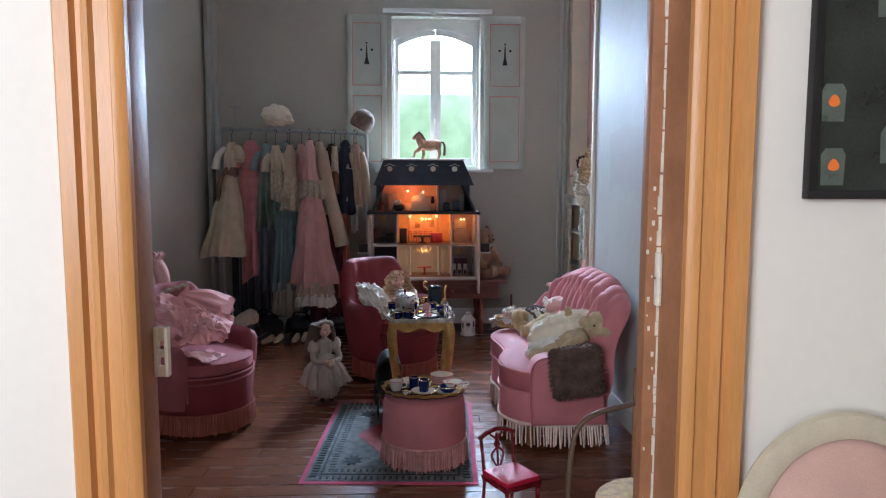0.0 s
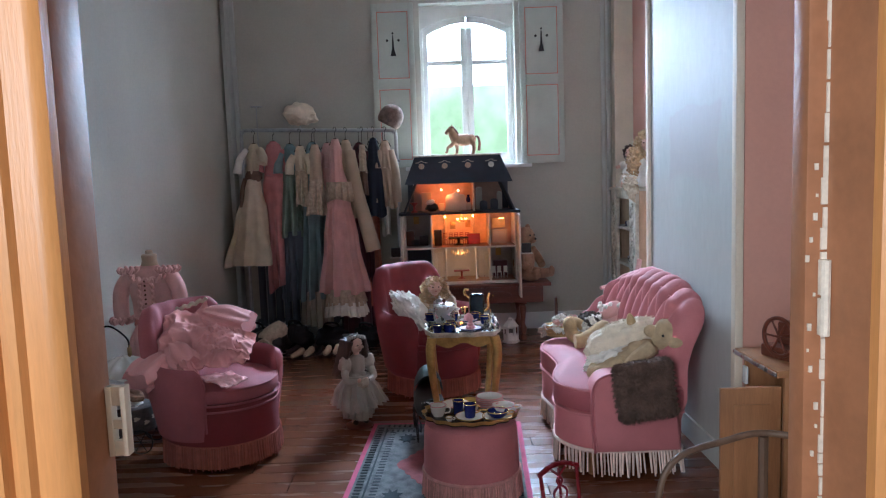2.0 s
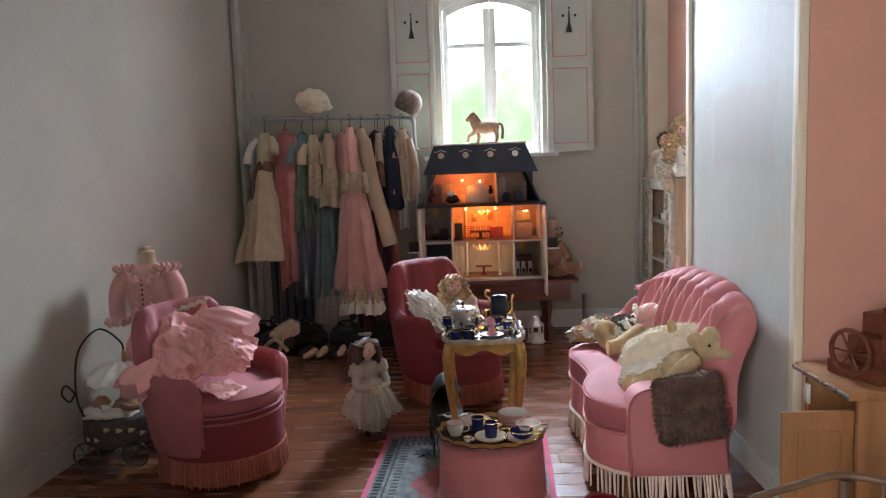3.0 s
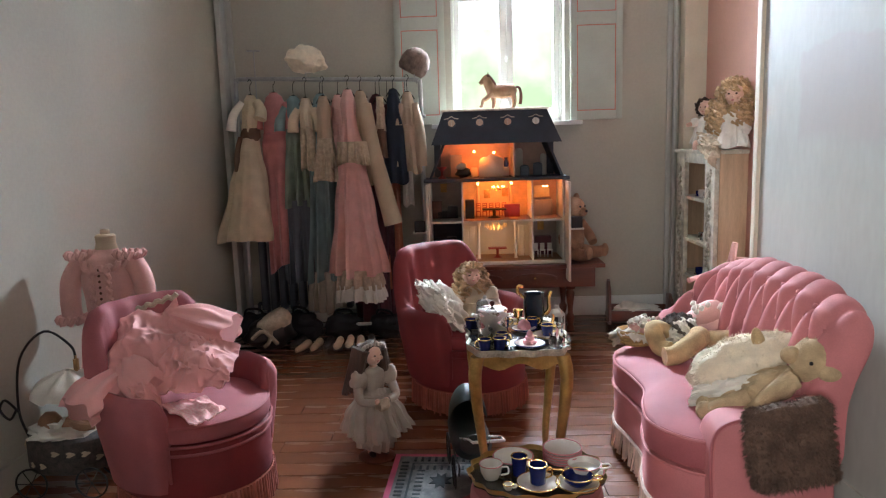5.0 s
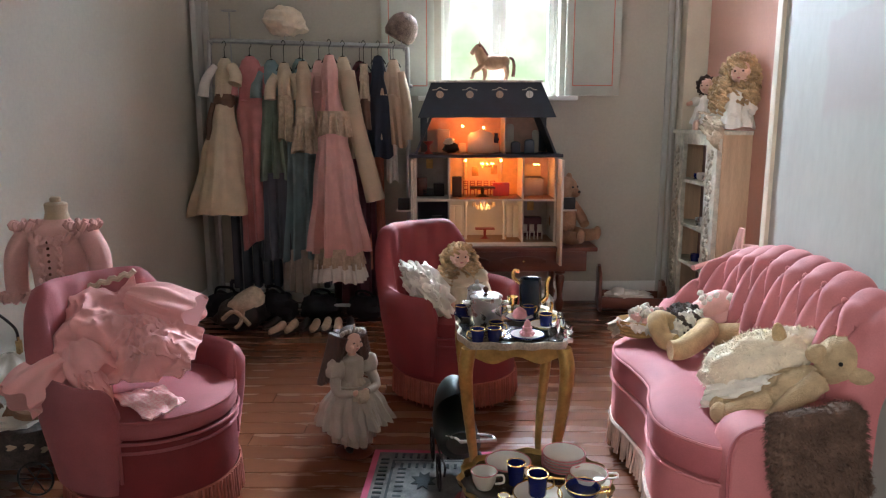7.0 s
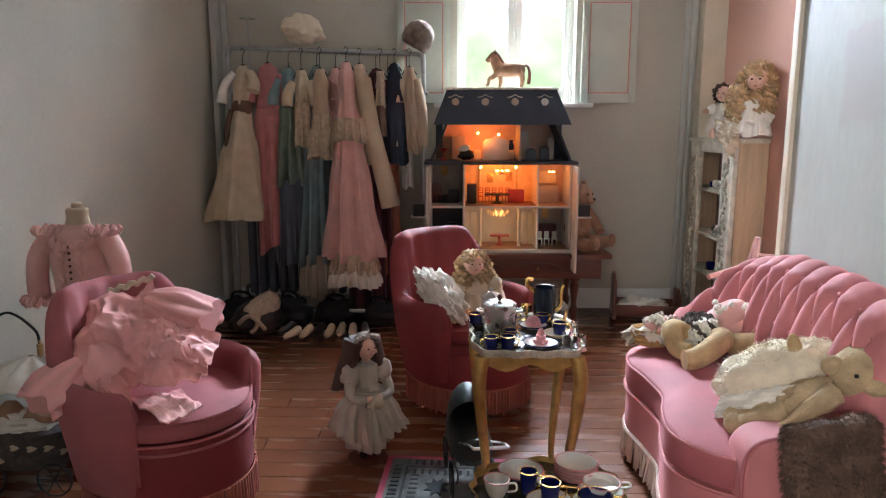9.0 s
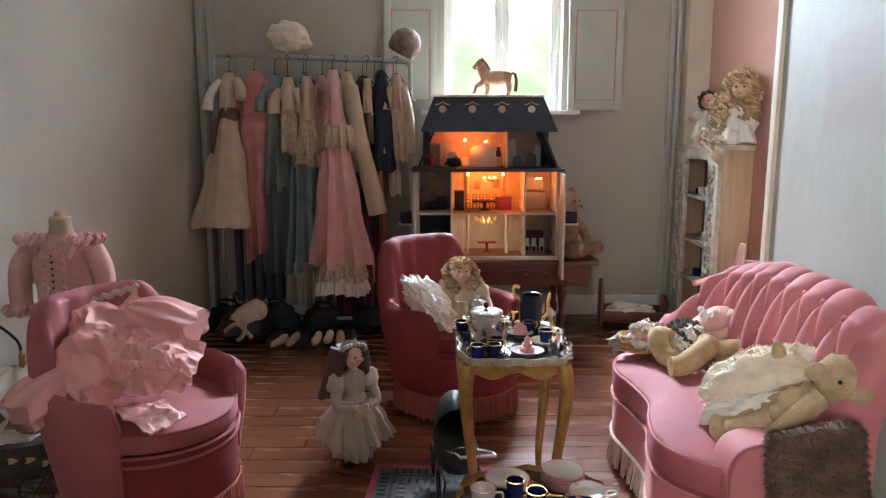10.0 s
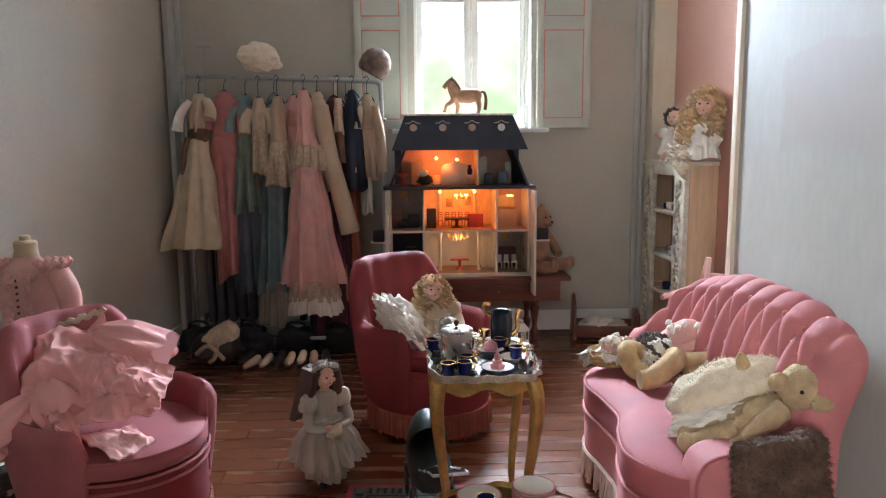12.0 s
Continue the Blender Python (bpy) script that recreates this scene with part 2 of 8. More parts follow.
# emissive sky and woods: the trees' daylight and pale haze are in the glow colours
cloud = bpy.data.materials.new("glowing_sky_and_woods")
cloud.use_nodes = True
cn, cl = cloud.node_tree.nodes, cloud.node_tree.links
cb = cn["Principled BSDF"]
cb.inputs["Base Color"].default_value = (0, 0, 0, 1)
ctc, csep, cno, cadd, crp = cn.new("ShaderNodeTexCoord"), cn.new("ShaderNodeSeparateXYZ"), cn.new("ShaderNodeTexNoise"), cn.new("ShaderNodeMath"), cn.new("ShaderNodeValToRGB")
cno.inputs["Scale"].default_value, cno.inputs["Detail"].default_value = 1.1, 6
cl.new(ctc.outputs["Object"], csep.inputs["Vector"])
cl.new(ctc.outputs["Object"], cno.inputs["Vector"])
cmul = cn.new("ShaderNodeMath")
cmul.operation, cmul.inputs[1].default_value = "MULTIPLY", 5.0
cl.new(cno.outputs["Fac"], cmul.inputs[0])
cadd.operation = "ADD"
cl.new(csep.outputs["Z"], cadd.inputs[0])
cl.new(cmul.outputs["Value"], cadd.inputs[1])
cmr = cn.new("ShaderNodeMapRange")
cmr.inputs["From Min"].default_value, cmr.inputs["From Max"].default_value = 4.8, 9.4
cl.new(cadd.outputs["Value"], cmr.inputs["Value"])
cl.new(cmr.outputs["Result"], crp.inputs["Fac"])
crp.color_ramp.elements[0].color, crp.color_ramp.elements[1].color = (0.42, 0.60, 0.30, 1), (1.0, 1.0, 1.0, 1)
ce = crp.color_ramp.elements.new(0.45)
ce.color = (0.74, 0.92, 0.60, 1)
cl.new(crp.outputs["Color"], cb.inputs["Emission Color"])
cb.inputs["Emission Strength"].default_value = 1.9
M["cloud"] = cloud

gt, gl = M["gingham"].node_tree.nodes, M["gingham"].node_tree.links
gtc, gck = gt.new("ShaderNodeTexCoord"), gt.new("ShaderNodeTexChecker")
gck.inputs["Scale"].default_value = 105
gck.inputs["Color1"].default_value, gck.inputs["Color2"].default_value = (0.94, 0.58, 0.56, 1), (0.90, 0.44, 0.44, 1)
gl.new(gtc.outputs["Object"], gck.inputs["Vector"])
gl.new(gck.outputs["Color"], gt["Principled BSDF"].inputs["Base Color"])


# a worn, faintly pink patch low on the pale breast, with uneven edges
bn, bl = M["wallpanel"].copy(), None
bn.name = "pale_wall_paint_with_patch"
M["breast"] = bn
bn, bl = bn.node_tree.nodes, bn.node_tree.links
btc, bno, bmx = bn.new("ShaderNodeTexCoord"), bn.new("ShaderNodeTexNoise"), bn.new("ShaderNodeMix")
bno.inputs["Scale"].default_value, bno.inputs["Detail"].default_value = 3.5, 6
bmx.data_type, bmx.blend_type, bmx.inputs[0].default_value = "RGBA", "LINEAR_LIGHT", 0.10
bl.new(btc.outputs["Object"], bno.inputs["Vector"])
bl.new(btc.outputs["Object"], bmx.inputs[6])
bl.new(bno.outputs["Color"], bmx.inputs[7])
bsp = bn.new("ShaderNodeSeparateXYZ")
bl.new(bmx.outputs[2], bsp.inputs[0])
sides = []
for axis, edge, soft in (("Y", 2.62, 0.03), ("Y", 3.22, -0.05), ("Z", 1.20, 0.09), ("Z", 1.57, -0.02)):
    e = bn.new("ShaderNodeMapRange")
    e.interpolation_type = "SMOOTHSTEP"
    e.inputs["From Min"].default_value, e.inputs["From Max"].default_value = (edge, edge + soft) if soft > 0 else (edge, edge - soft)
    e.inputs["To Min"].default_value, e.inputs["To Max"].default_value = (0, 1) if soft > 0 else (1, 0)
    bl.new(bsp.outputs[axis], e.inputs["Value"])
    sides.append(e.outputs["Result"])
while len(sides) > 1:
    mu = bn.new("ShaderNodeMath")
    mu.operation = "MULTIPLY"
    bl.new(sides.pop(), mu.inputs[0])
    bl.new(sides.pop(), mu.inputs[1])
    sides.insert(0, mu.outputs[0])
half = bn.new("ShaderNodeMath")
half.operation, half.inputs[1].default_value = "MULTIPLY", 0.6
bl.new(sides[0], half.inputs[0])
tint = bn.new("ShaderNodeMix")
tint.data_type = "RGBA"
tint.inputs[7].default_value = (0.475, 0.415, 0.40, 1)
bl.new(half.outputs[0], tint.inputs[0])
bl.new(bn["Principled BSDF"].inputs["Base Color"].links[0].from_socket, tint.inputs[6])
bl.new(tint.outputs[2], bn["Principled BSDF"].inputs["Base Color"])


# ---- mesh helpers ----
def zone(size=1.0, mark=(0, 0, 0), to=(0, 0, 0)):
    """Where the next things stand: their drawing's mark comes to lie at to, at this size."""
    global place
    k = size if isinstance(size, tuple) else (size,) * 3
    place = Matrix.Translation((to + (0,))[:3] if len(to) < 3 else to) @ Matrix.Diagonal((*k, 1)) @ Matrix.Translation([-c for c in ((mark + (0,))[:3] if len(mark) < 3 else mark)])


zone()


def thing(name, label, category, at=(0, 0, 0), rz=0, group="", kind=""):
    ob = new(name)
    ob.empty_display_size = 0.05
    ob.matrix_basis = place @ pose(*at, 0, 0, rz)
    return tagged(ob, label, category, group, kind)


def link(name, bm, mats, angle=42):
    bmesh.ops.recalc_face_normals(bm, faces=bm.faces)
    for f in bm.faces:
        f.smooth = True
    lim = radians(angle)
    for e in bm.edges:
        e.smooth = len(e.link_faces) == 2 and e.calc_face_angle(0) < lim
    me = bpy.data.meshes.new(name)
    bm.to_mesh(me)
    bm.free()
    for m in mats if isinstance(mats, (list, tuple)) else [mats]:
        me.materials.append(M[m])
    return new(name, me)


def part(name, bm, material, parent, label=""):
    ob = link(name, bm, material)
    ob.parent = parent
    return tagged(ob, label)


def solo(name, bm, material, label, category, at=(0, 0, 0), rz=0, group="", kind=""):
    ob = link(name, bm, material)
    ob.matrix_basis = place @ pose(*at, 0, 0, rz)
    return tagged(ob, label, category, group, kind)


def BM():
    return bmesh.new()


def box(bm, lo, hi, bevel=0.0, m=None, mi=0):
    lo, hi = Vector(lo), Vector(hi)
    c, s = (lo + hi) / 2, hi - lo
    mm = Matrix.LocRotScale(c, None, s)
    if m is not None:
        mm = m @ mm
    vs = bmesh.ops.create_cube(bm, size=1.0, matrix=mm)["verts"]
    fs = {f for v in vs for f in v.link_faces}
    for f in fs:
        f.material_index = mi
    if bevel:
        es = list({e for v in vs for e in v.link_edges})
        r = bmesh.ops.bevel(bm, geom=es, offset=bevel, segments=2, affect="EDGES", profile=0.6)
        for f in r["faces"]:
            f.material_index = mi
    return bm


def loft(bm, rings, closed=True, caps=True, mi=0, m=None):
    vs = [[bm.verts.new(m @ Vector(p) if m is not None else p) for p in r] for r in rings]
    n = len(rings[0])
    for a, b in zip(vs, vs[1:]):
        for i in range(n if closed else n - 1):
            j = (i + 1) % n
            bm.faces.new((a[i], a[j], b[j], b[i])).material_index = mi
    if caps and closed:
        for r in (vs[0], vs[-1]):
            try:
                bm.faces.new(r).material_index = mi
            except ValueError:
                pass
    return bm


def lathe(bm, prof, n=24, at=(0, 0, 0), mi=0, m=None, sx=1.0, sy=1.0, caps=True):
    x, y, z = at
    rings = [[(x + sx * max(r, 1e-4) * math.cos(2 * math.pi * i / n), y + sy * max(r, 1e-4) * math.sin(2 * math.pi * i / n), z + h) for i in range(n)] for r, h in prof]
    return loft(bm, rings, True, caps, mi, m)


def tube(bm, pts, r, n=8, mi=0, m=None, smooth=0):
    pts = [Vector(p) for p in pts]
    if smooth:
        pts = spline(pts, smooth)
    k = len(pts)
    rr = [r] * k if not isinstance(r, (list, tuple)) else [r[0] + (r[-1] - r[0]) * i / (k - 1) if len(r) == 2 else r[min(len(r) - 1, int(i * len(r) / k))] for i in range(k)]
    rings, up = [], None
    for i, p in enumerate(pts):
        d = (pts[min(i + 1, k - 1)] - pts[max(i - 1, 0)]).normalized()
        if up is None:
            up = Vector((0, 0, 1)) if abs(d.z) < 0.9 else Vector((1, 0, 0))
        s = d.cross(up).normalized()
        up = s.cross(d).normalized()
        rings.append([p + rr[i] * (s * math.cos(2 * math.pi * j / n) + up * math.sin(2 * math.pi * j / n)) for j in range(n)])
    return loft(bm, rings, True, True, mi, m)


def spline(pts, k=6, closed=False):
    pts = [Vector(p) for p in pts]
    n, out = len(pts), []
    for i in range(n if closed else n - 1):
        g = (lambda j: pts[j % n]) if closed else (lambda j: pts[min(max(j, 0), n - 1)])
        a, b, c, d = g(i - 1), g(i), g(i + 1), g(i + 2)
        for s in range(k):
            t = s / k
            out.append(0.5 * ((2 * b) + (c - a) * t + (2 * a - 5 * b + 4 * c - d) * t * t + (3 * b - a - 3 * c + d) * t ** 3))
    if not closed:
        out.append(pts[-1])
    return out


def ball(bm, c, r, m=None, mi=0, u=16, v=10, lump=0.0, freq=6.0, seed=0.0):
    """An uneven rounded lump with three radii."""
    r = (r, r, r) if not isinstance(r, (list, tuple)) else r
    rings = []
    for i in range(v + 1):
        th = math.pi * (0.02 + 0.96 * i / v)
        ring = []
        for j in range(u):
            ph = 2 * math.pi * j / u
            d = Vector((math.sin(th) * math.cos(ph), math.sin(th) * math.sin(ph), math.cos(th)))
            k = 1 + (lump * noise.noise(d * freq / 3 + Vector((seed, seed * 1.7, 3))) if lump else 0)
            p = Vector((d.x * r[0], d.y * r[1], d.z * r[2])) * k
            ring.append((m @ p if m is not None else p) + Vector(c))
        rings.append(ring)
    return loft(bm, rings, True, True, mi)


def outline(bm, pts, z0, z1, bevel=0.0, mi=0, m=None, dome=0.0):
    """A slab with the outline pts, from z0 to z1, with rounded edges."""
    pts = [Vector((p[0], p[1], 0)) for p in pts]
    c = sum(pts, Vector()) / len(pts)
    rad = sum((p - c).length for p in pts) / len(pts)
    rings = []
    steps = [(0, z0)] if not bevel else [(bevel, z0), (bevel * 0.3, z0 + bevel * 0.3), (0, z0 + bevel)]
    tops = [(0, z1)] if not bevel else [(0, z1 - bevel), (bevel * 0.3, z1 - bevel * 0.3), (bevel, z1)]
    if dome:
        tops += [(rad * 0.4, z1 + dome * 0.7), (rad * 0.75, z1 + dome), (rad * 0.98, z1 + dome * 1.02)]
    for ins, z in steps + tops:
        rings.append([c + (p - c) * max(0.01, 1 - ins / rad) + Vector((0, 0, z)) for p in pts])
    return loft(bm, rings, True, True, mi, m)


def fringe_ring(bm, pts, z0, z1, width=0.008, mi=0, closed=True, seed=1, flare=0.01):
    """Hanging tassel strands along a closed outline."""
    rnd = random.Random(seed)
    pts = [Vector((p[0], p[1], 0)) for p in pts]
    c = sum(pts, Vector()) / len(pts)
    n = len(pts)
    for i in range(n if closed else n - 1):
        a, b = pts[i], pts[(i + 1) % n]
        k = max(1, int((b - a).length / width))
        for j in range(k):
            p, d = a + (b - a) * (j + 0.5) / k, (b - a).normalized()
            o = (p - c).normalized()
            if rnd.random() < 0.04:
                continue
            zz = z0 + rnd.uniform(-0.006, 0.014)
            lean, out = d * rnd.uniform(-0.006, 0.006), o * (flare * rnd.uniform(0.2, 1.4))
            w = width * rnd.uniform(0.35, 0.6)
            tube(bm, [p + Vector((0, 0, z1)), p + out * 0.5 + lean * 0.4 + Vector((0, 0, (zz + z1) / 2)), p + out + lean + Vector((0, 0, zz))], [w, w * 0.75], 5, mi)
    return bm


def ring_pts(r, n=48, at=(0, 0), ry=None):
    ry = r if ry is None else ry
    return [(at[0] + r * math.cos(2 * math.pi * i / n), at[1] + ry * math.sin(2 * math.pi * i / n)) for i in range(n)]

# ---- the room's shell ----
BACK, HALL, CEIL = 5.57, 0.53, 3.12


def setting(name, bm, material, label, category):
    return solo(name, bm, material, label, category, kind="structure")


b = BM()
box(b, (-2.0, HALL, -0.08), (2.4, BACK + 0.1, -0.025))
floor = setting("floor", b, "darkgap", "red-brown varnished wooden floorboards", "floor")
b = BM()
box(b, (-3.2, -3.2, -0.08), (3.4, HALL, -0.004))
setting("floor_hall", b, "plank", "dark wooden hall floor", "floor")
b = BM()
box(b, (-3.2, -3.2, CEIL), (3.4, BACK + 0.3, CEIL + 0.1))
setting("ceiling", b, "ceilingpaint", "plain white plaster ceiling", "ceiling")

# the window wall: four blocks round the opening
OX0, OX1, OZ0, OZ1 = 0.430, 1.210, 1.403, 2.729
b = BM()
box(b, (-2.2, BACK, 0), (OX0, BACK + 0.30, CEIL))
box(b, (OX1, BACK, 0), (2.4, BACK + 0.30, CEIL))
box(b, (OX0, BACK, 0), (OX1, BACK + 0.30, OZ0))
box(b, (OX0, BACK, OZ1), (OX1, BACK + 0.30, CEIL))
setting("wall_north", b, "wall", "grey painted plaster wall round the window", "wall")
# the slightly skewed wall of the far corner
b = BM()
loft(b, [[(-1.16, 5.59, z), (-1.45, 0.56, z), (-1.63, 0.56, z), (-1.34, 5.59, z)] for z in (0, CEIL)])
setting("wall_west", b, "wall", "grey painted plaster wall with soft shadows", "wall")
b = BM()
loft(b, [[(-1.161, 5.55, z), (-1.415, 1.15, z), (-1.400, 1.15, z), (-1.146, 5.55, z)] for z in (0.0, 0.12)])
setting("baseboard_west", b, "wall", "grey painted skirting board", "baseboard")
b = BM()
box(b, (-1.11, 5.555, 0), (1.95, 5.568, 0.14), 0.003)
setting("baseboard_north", b, "white", "white painted skirting board", "baseboard")
b = BM()
box(b, (-1.150, 5.42, 0.0), (-1.115, 5.555, 3.11), 0.004)
box(b, (-1.112, 5.53, 0.0), (-1.075, 5.562, 3.11), 0.004)
setting("trim_corner", b, "wallpanel", "pale upright trim in the corner", "trim")
# east side: end wall return, salmon niches and the pale breast between them
b = BM()
box(b, (2.155, 0.61, 0), (2.33, 5.57, CEIL))
setting("wall_east", b, "pink", "salmon pink painted wall", "wall")
b = BM()
box(b, (2.005, 5.46, 0), (2.153, 5.567, CEIL))
setting("wall_return", b, "cream", "cream painted narrow wall return", "wall")
b = BM()
tube(b, [(1.968, 5.54, 0.0), (1.968, 5.54, 3.11)], 0.016, 10)
box(b, (1.915, 5.548, 0), (1.945, 5.566, 3.11), 0.003)
setting("pipe_corner", b, "wallpanel", "painted upright heating pipe in the corner", "pipe")
b = BM()
box(b, (1.716, 2.434, 0), (2.153, 3.59, CEIL))
breast = setting("wall_breast", b, "breast", "pale blue-grey painted chimney breast", "wall")
b = BM()
box(b, (1.700, 3.562, 0.0), (1.732, 3.604, 3.11), 0.004)
setting("trim_breast_far", b, "cream", "cream corner bead", "trim")
b = BM()
box(b, (1.700, 2.420, 0.0), (1.732, 2.462, 3.11), 0.004)
setting("trim_breast_near", b, "cream", "cream corner bead", "trim")
b = BM()
box(b, (1.735, 2.425, 0), (2.150, 2.432, CEIL - 0.01))
setting("wall_breast_side", b, "pink", "salmon pink side of the chimney breast", "wall")
b = BM()
box(b, (1.704, 2.463, 0.0), (1.716, 3.561, 0.11), 0.003)
setting("baseboard_breast", b, "wallpanel", "pale painted skirting board", "baseboard")

# the wall with the doorway, towards the hall
DX0, DX1, DZ, DY = 0.077, 1.050, 2.08, 0.61
b = BM()
box(b, (-3.2, HALL, 0), (DX0 - 0.035, DY, CEIL))
box(b, (DX1 + 0.035, HALL, 0), (3.4, DY, CEIL))
box(b, (DX0 - 0.035, HALL, DZ + 0.03), (DX1 + 0.035, DY, CEIL))
setting("wall_south", b, "hallwall", "cream-white painted wall round the doorway", "wall")
b = BM()
box(b, (-3.3, -3.2, 0), (-3.2, HALL, CEIL))
box(b, (3.4, -3.2, 0), (3.5, HALL, CEIL))
box(b, (-3.3, -3.3, 0), (3.5, -3.2, CEIL))
setting("wall_hall", b, "hallwall", "cream-white painted hall walls", "wall")


def casing(x_in, side, name):
    """Moulded door casing, swept upright: side is the way out from the opening."""
    prof = [(0, 0), (0, 0.018), (0.010, 0.026), (0.022, 0.026), (0.026, 0.019), (0.050, 0.019), (0.056, 0.028), (0.066, 0.030), (0.070, 0.022), (0.078, 0.022), (0.084, 0.034), (0.108, 0.036), (0.113, 0.030), (0.113, 0)]
    bm = BM()
    loft(bm, [[(x_in + side * u, HALL - v, z) for u, v in prof] for z in (0, DZ + 0.10)])
    return part(name, bm, "casing", doorway)


doorway = thing("door_1", "ochre stained wooden door frame with chipped paint, no door", "door frame", kind="structure")
casing(0.078, -1, "casing")
casing(1.060, 1, "casing")
b = BM()
box(b, (DX0, HALL - 0.03, DZ), (DX1, HALL - 0.001, DZ + 0.11), 0.006)
part("head_casing", b, "casing", doorway)
b = BM()
box(b, (DX0 - 0.034, HALL + 0.001, 0), (DX0, DY - 0.001, DZ), 0.004)
part("jamb", b, "jamb", doorway, "brown painted jamb")
b = BM()
loft(b, [[(1.060, HALL + 0.001, z), (DX1 - 0.001, DY + 0.002, z), (DX1 + 0.034, DY + 0.002, z), (DX1 + 0.034, HALL + 0.001, z)] for z in (0, DZ)])
part("jamb", b, "jamb", doorway, "brown painted jamb")
b = BM()
box(b, (DX1 - 0.028, DY + 0.004, 0), (DX1 + 0.034, DY + 0.045, DZ), 0.004)
stop = part("door_stop", b, "jamb", doorway, "chipped red-brown stop")
b = BM()
box(b, (DX0, HALL + 0.001, DZ), (DX1, DY + 0.002, DZ + 0.029))
part("head_jamb", b, "jamb", doorway)
b = BM()
rnd = random.Random(5)
zz = 0.25
while zz < 2.06:
    h = rnd.uniform(0.012, 0.05)
    w = rnd.uniform(0.002, 0.006) * (2.0 if 0.97 < zz < 1.24 else 1)
    box(b, (DX1 - 0.001 - w, DY + 0.0005, zz), (DX1 + 0.002, DY + 0.0035, zz + h))
    if 0.92 < zz < 1.3 or rnd.random() < 0.12:
        u, v = rnd.uniform(0.004, 0.02), rnd.uniform(0.002, 0.005)
        box(b, (DX1 - 0.004 - u - v, DY + 0.0008, zz + 0.01), (DX1 - 0.004 - u, DY + 0.0036, zz + 0.01 + v * 2))
    zz += h * rnd.uniform(0.95, 1.15)
part("filler_chips", b, "chipped", doorway, "white filler where paint has chipped off")
b = BM()
box(b, (DX1 - 0.012, DY - 0.008, 1.062), (DX1 - 0.001, DY + 0.002, 1.113), 0.001)
box(b, (DX1 - 0.012, DY - 0.008, 1.117), (DX1 - 0.001, DY + 0.002, 1.165), 0.001)
tube(b, [(DX1 - 0.006, DY - 0.008, 1.062), (DX1 - 0.006, DY - 0.008, 1.165)], 0.006)
part("hinge", b, "chipped", doorway, "paint-covered hinge")
b = BM()
for z0, z1 in ((0.935, 0.950), (0.972, 0.980), (1.004, 1.025)):
    box(b, (DX0 + 0.001, DY - 0.018, z0), (DX0 + 0.026, DY - 0.008, z1 + 0.005))
for y0, y1 in ((DX0 + 0.001, DX0 + 0.008), (DX0 + 0.020, DX0 + 0.027)):
    box(b, (y0, DY - 0.021, 0.935), (y1, DY - 0.004, 1.030), 0.001)
part("strike_plate", b, "cream", doorway, "cream painted strike plate with two holes")

# ---- the window ----
WX0, WX1, WZ0, WZ1 = 0.417, 1.170, 1.335, 2.616
zone(1.035, (0.79, 5.6, 1.335), (0.8165, BACK, 1.403))
win = thing("window_1", "white painted casement window with arched panes", "window", kind="structure")
FY0, FY1 = 5.72, 5.77


def arch_z(x, edge, mid):
    c, h = (WX0 + WX1) / 2, (WX1 - WX0) / 2
    return mid - (mid - edge) * ((x - c) / h) ** 2


b = BM()
xs = [WX0 + (WX1 - WX0) * i / 16 for i in range(17)]
loft(b, [[(x, FY0 - 0.01, arch_z(x, 2.43, 2.53)), (x, FY0 - 0.01, WZ1), (x, FY1, WZ1), (x, FY1, arch_z(x, 2.43, 2.53))] for x in xs])
part("arched_head", b, "white", win)
b = BM()
box(b, (WX0, FY0 - 0.01, WZ0), (WX0 + 0.02, FY1, 2.45), 0.003)
part("window_frame", b, "white", win)
b = BM()
box(b, (WX1 - 0.02, FY0 - 0.01, WZ0), (WX1, FY1, 2.45), 0.003)
part("window_frame", b, "white", win)
b = BM()
box(b, (WX0 + 0.02, FY0 - 0.01, WZ0), (WX1 - 0.02, FY1, WZ0 + 0.03), 0.003)
part("window_frame", b, "white", win)
for x0, x1 in ((WX0 + 0.021, 0.790), (0.794, WX1 - 0.021)):
    b = BM()
    s = 0.038
    inner = 0.045
    xi0, xi1 = (x0 + s, x1 - inner) if x0 < 0.6 else (x0 + inner, x1 - s)
    box(b, (x0, FY0, 1.37), (xi0, FY1 - 0.01, 2.44), 0.004)
    box(b, (xi1, FY0, 1.37), (x1, FY1 - 0.01, 2.44), 0.004)
    box(b, (xi0, FY0, 1.37), (xi1, FY1 - 0.01, 1.43), 0.003)
    box(b, (xi0, FY0, 2.15), (xi1, FY1 - 0.01, 2.185), 0.003)
    xx = [x0 + (x1 - x0) * i / 8 for i in range(9)]
    loft(b, [[(x, FY0 + 0.001, arch_z(x, 2.36, 2.48)), (x, FY0 + 0.001, arch_z(x, 2.435, 2.535)), (x, FY1 - 0.011, arch_z(x, 2.435, 2.535)), (x, FY1 - 0.011, arch_z(x, 2.36, 2.48))] for x in xx])
    sash = part("casement", b, "white", win)
    for z0, z1 in ((1.43, 2.15), (2.185, 2.45)):
        g = BM()
        box(g, (xi0, 5.742, z0), (xi1, 5.746, z1))
        pane = part("pane", g, "glass", sash, "clear glass pane")
        pane.visible_shadow = False
b = BM()
tube(b, [(0.792, FY0 - 0.012, 1.40), (0.792, FY0 - 0.012, 2.42)], 0.006)
box(b, (0.782, FY0 - 0.016, 1.72), (0.802, FY0 - 0.001, 1.80), 0.003)
ball(b, (0.792, FY0 - 0.03, 1.76), (0.010, 0.014, 0.026))
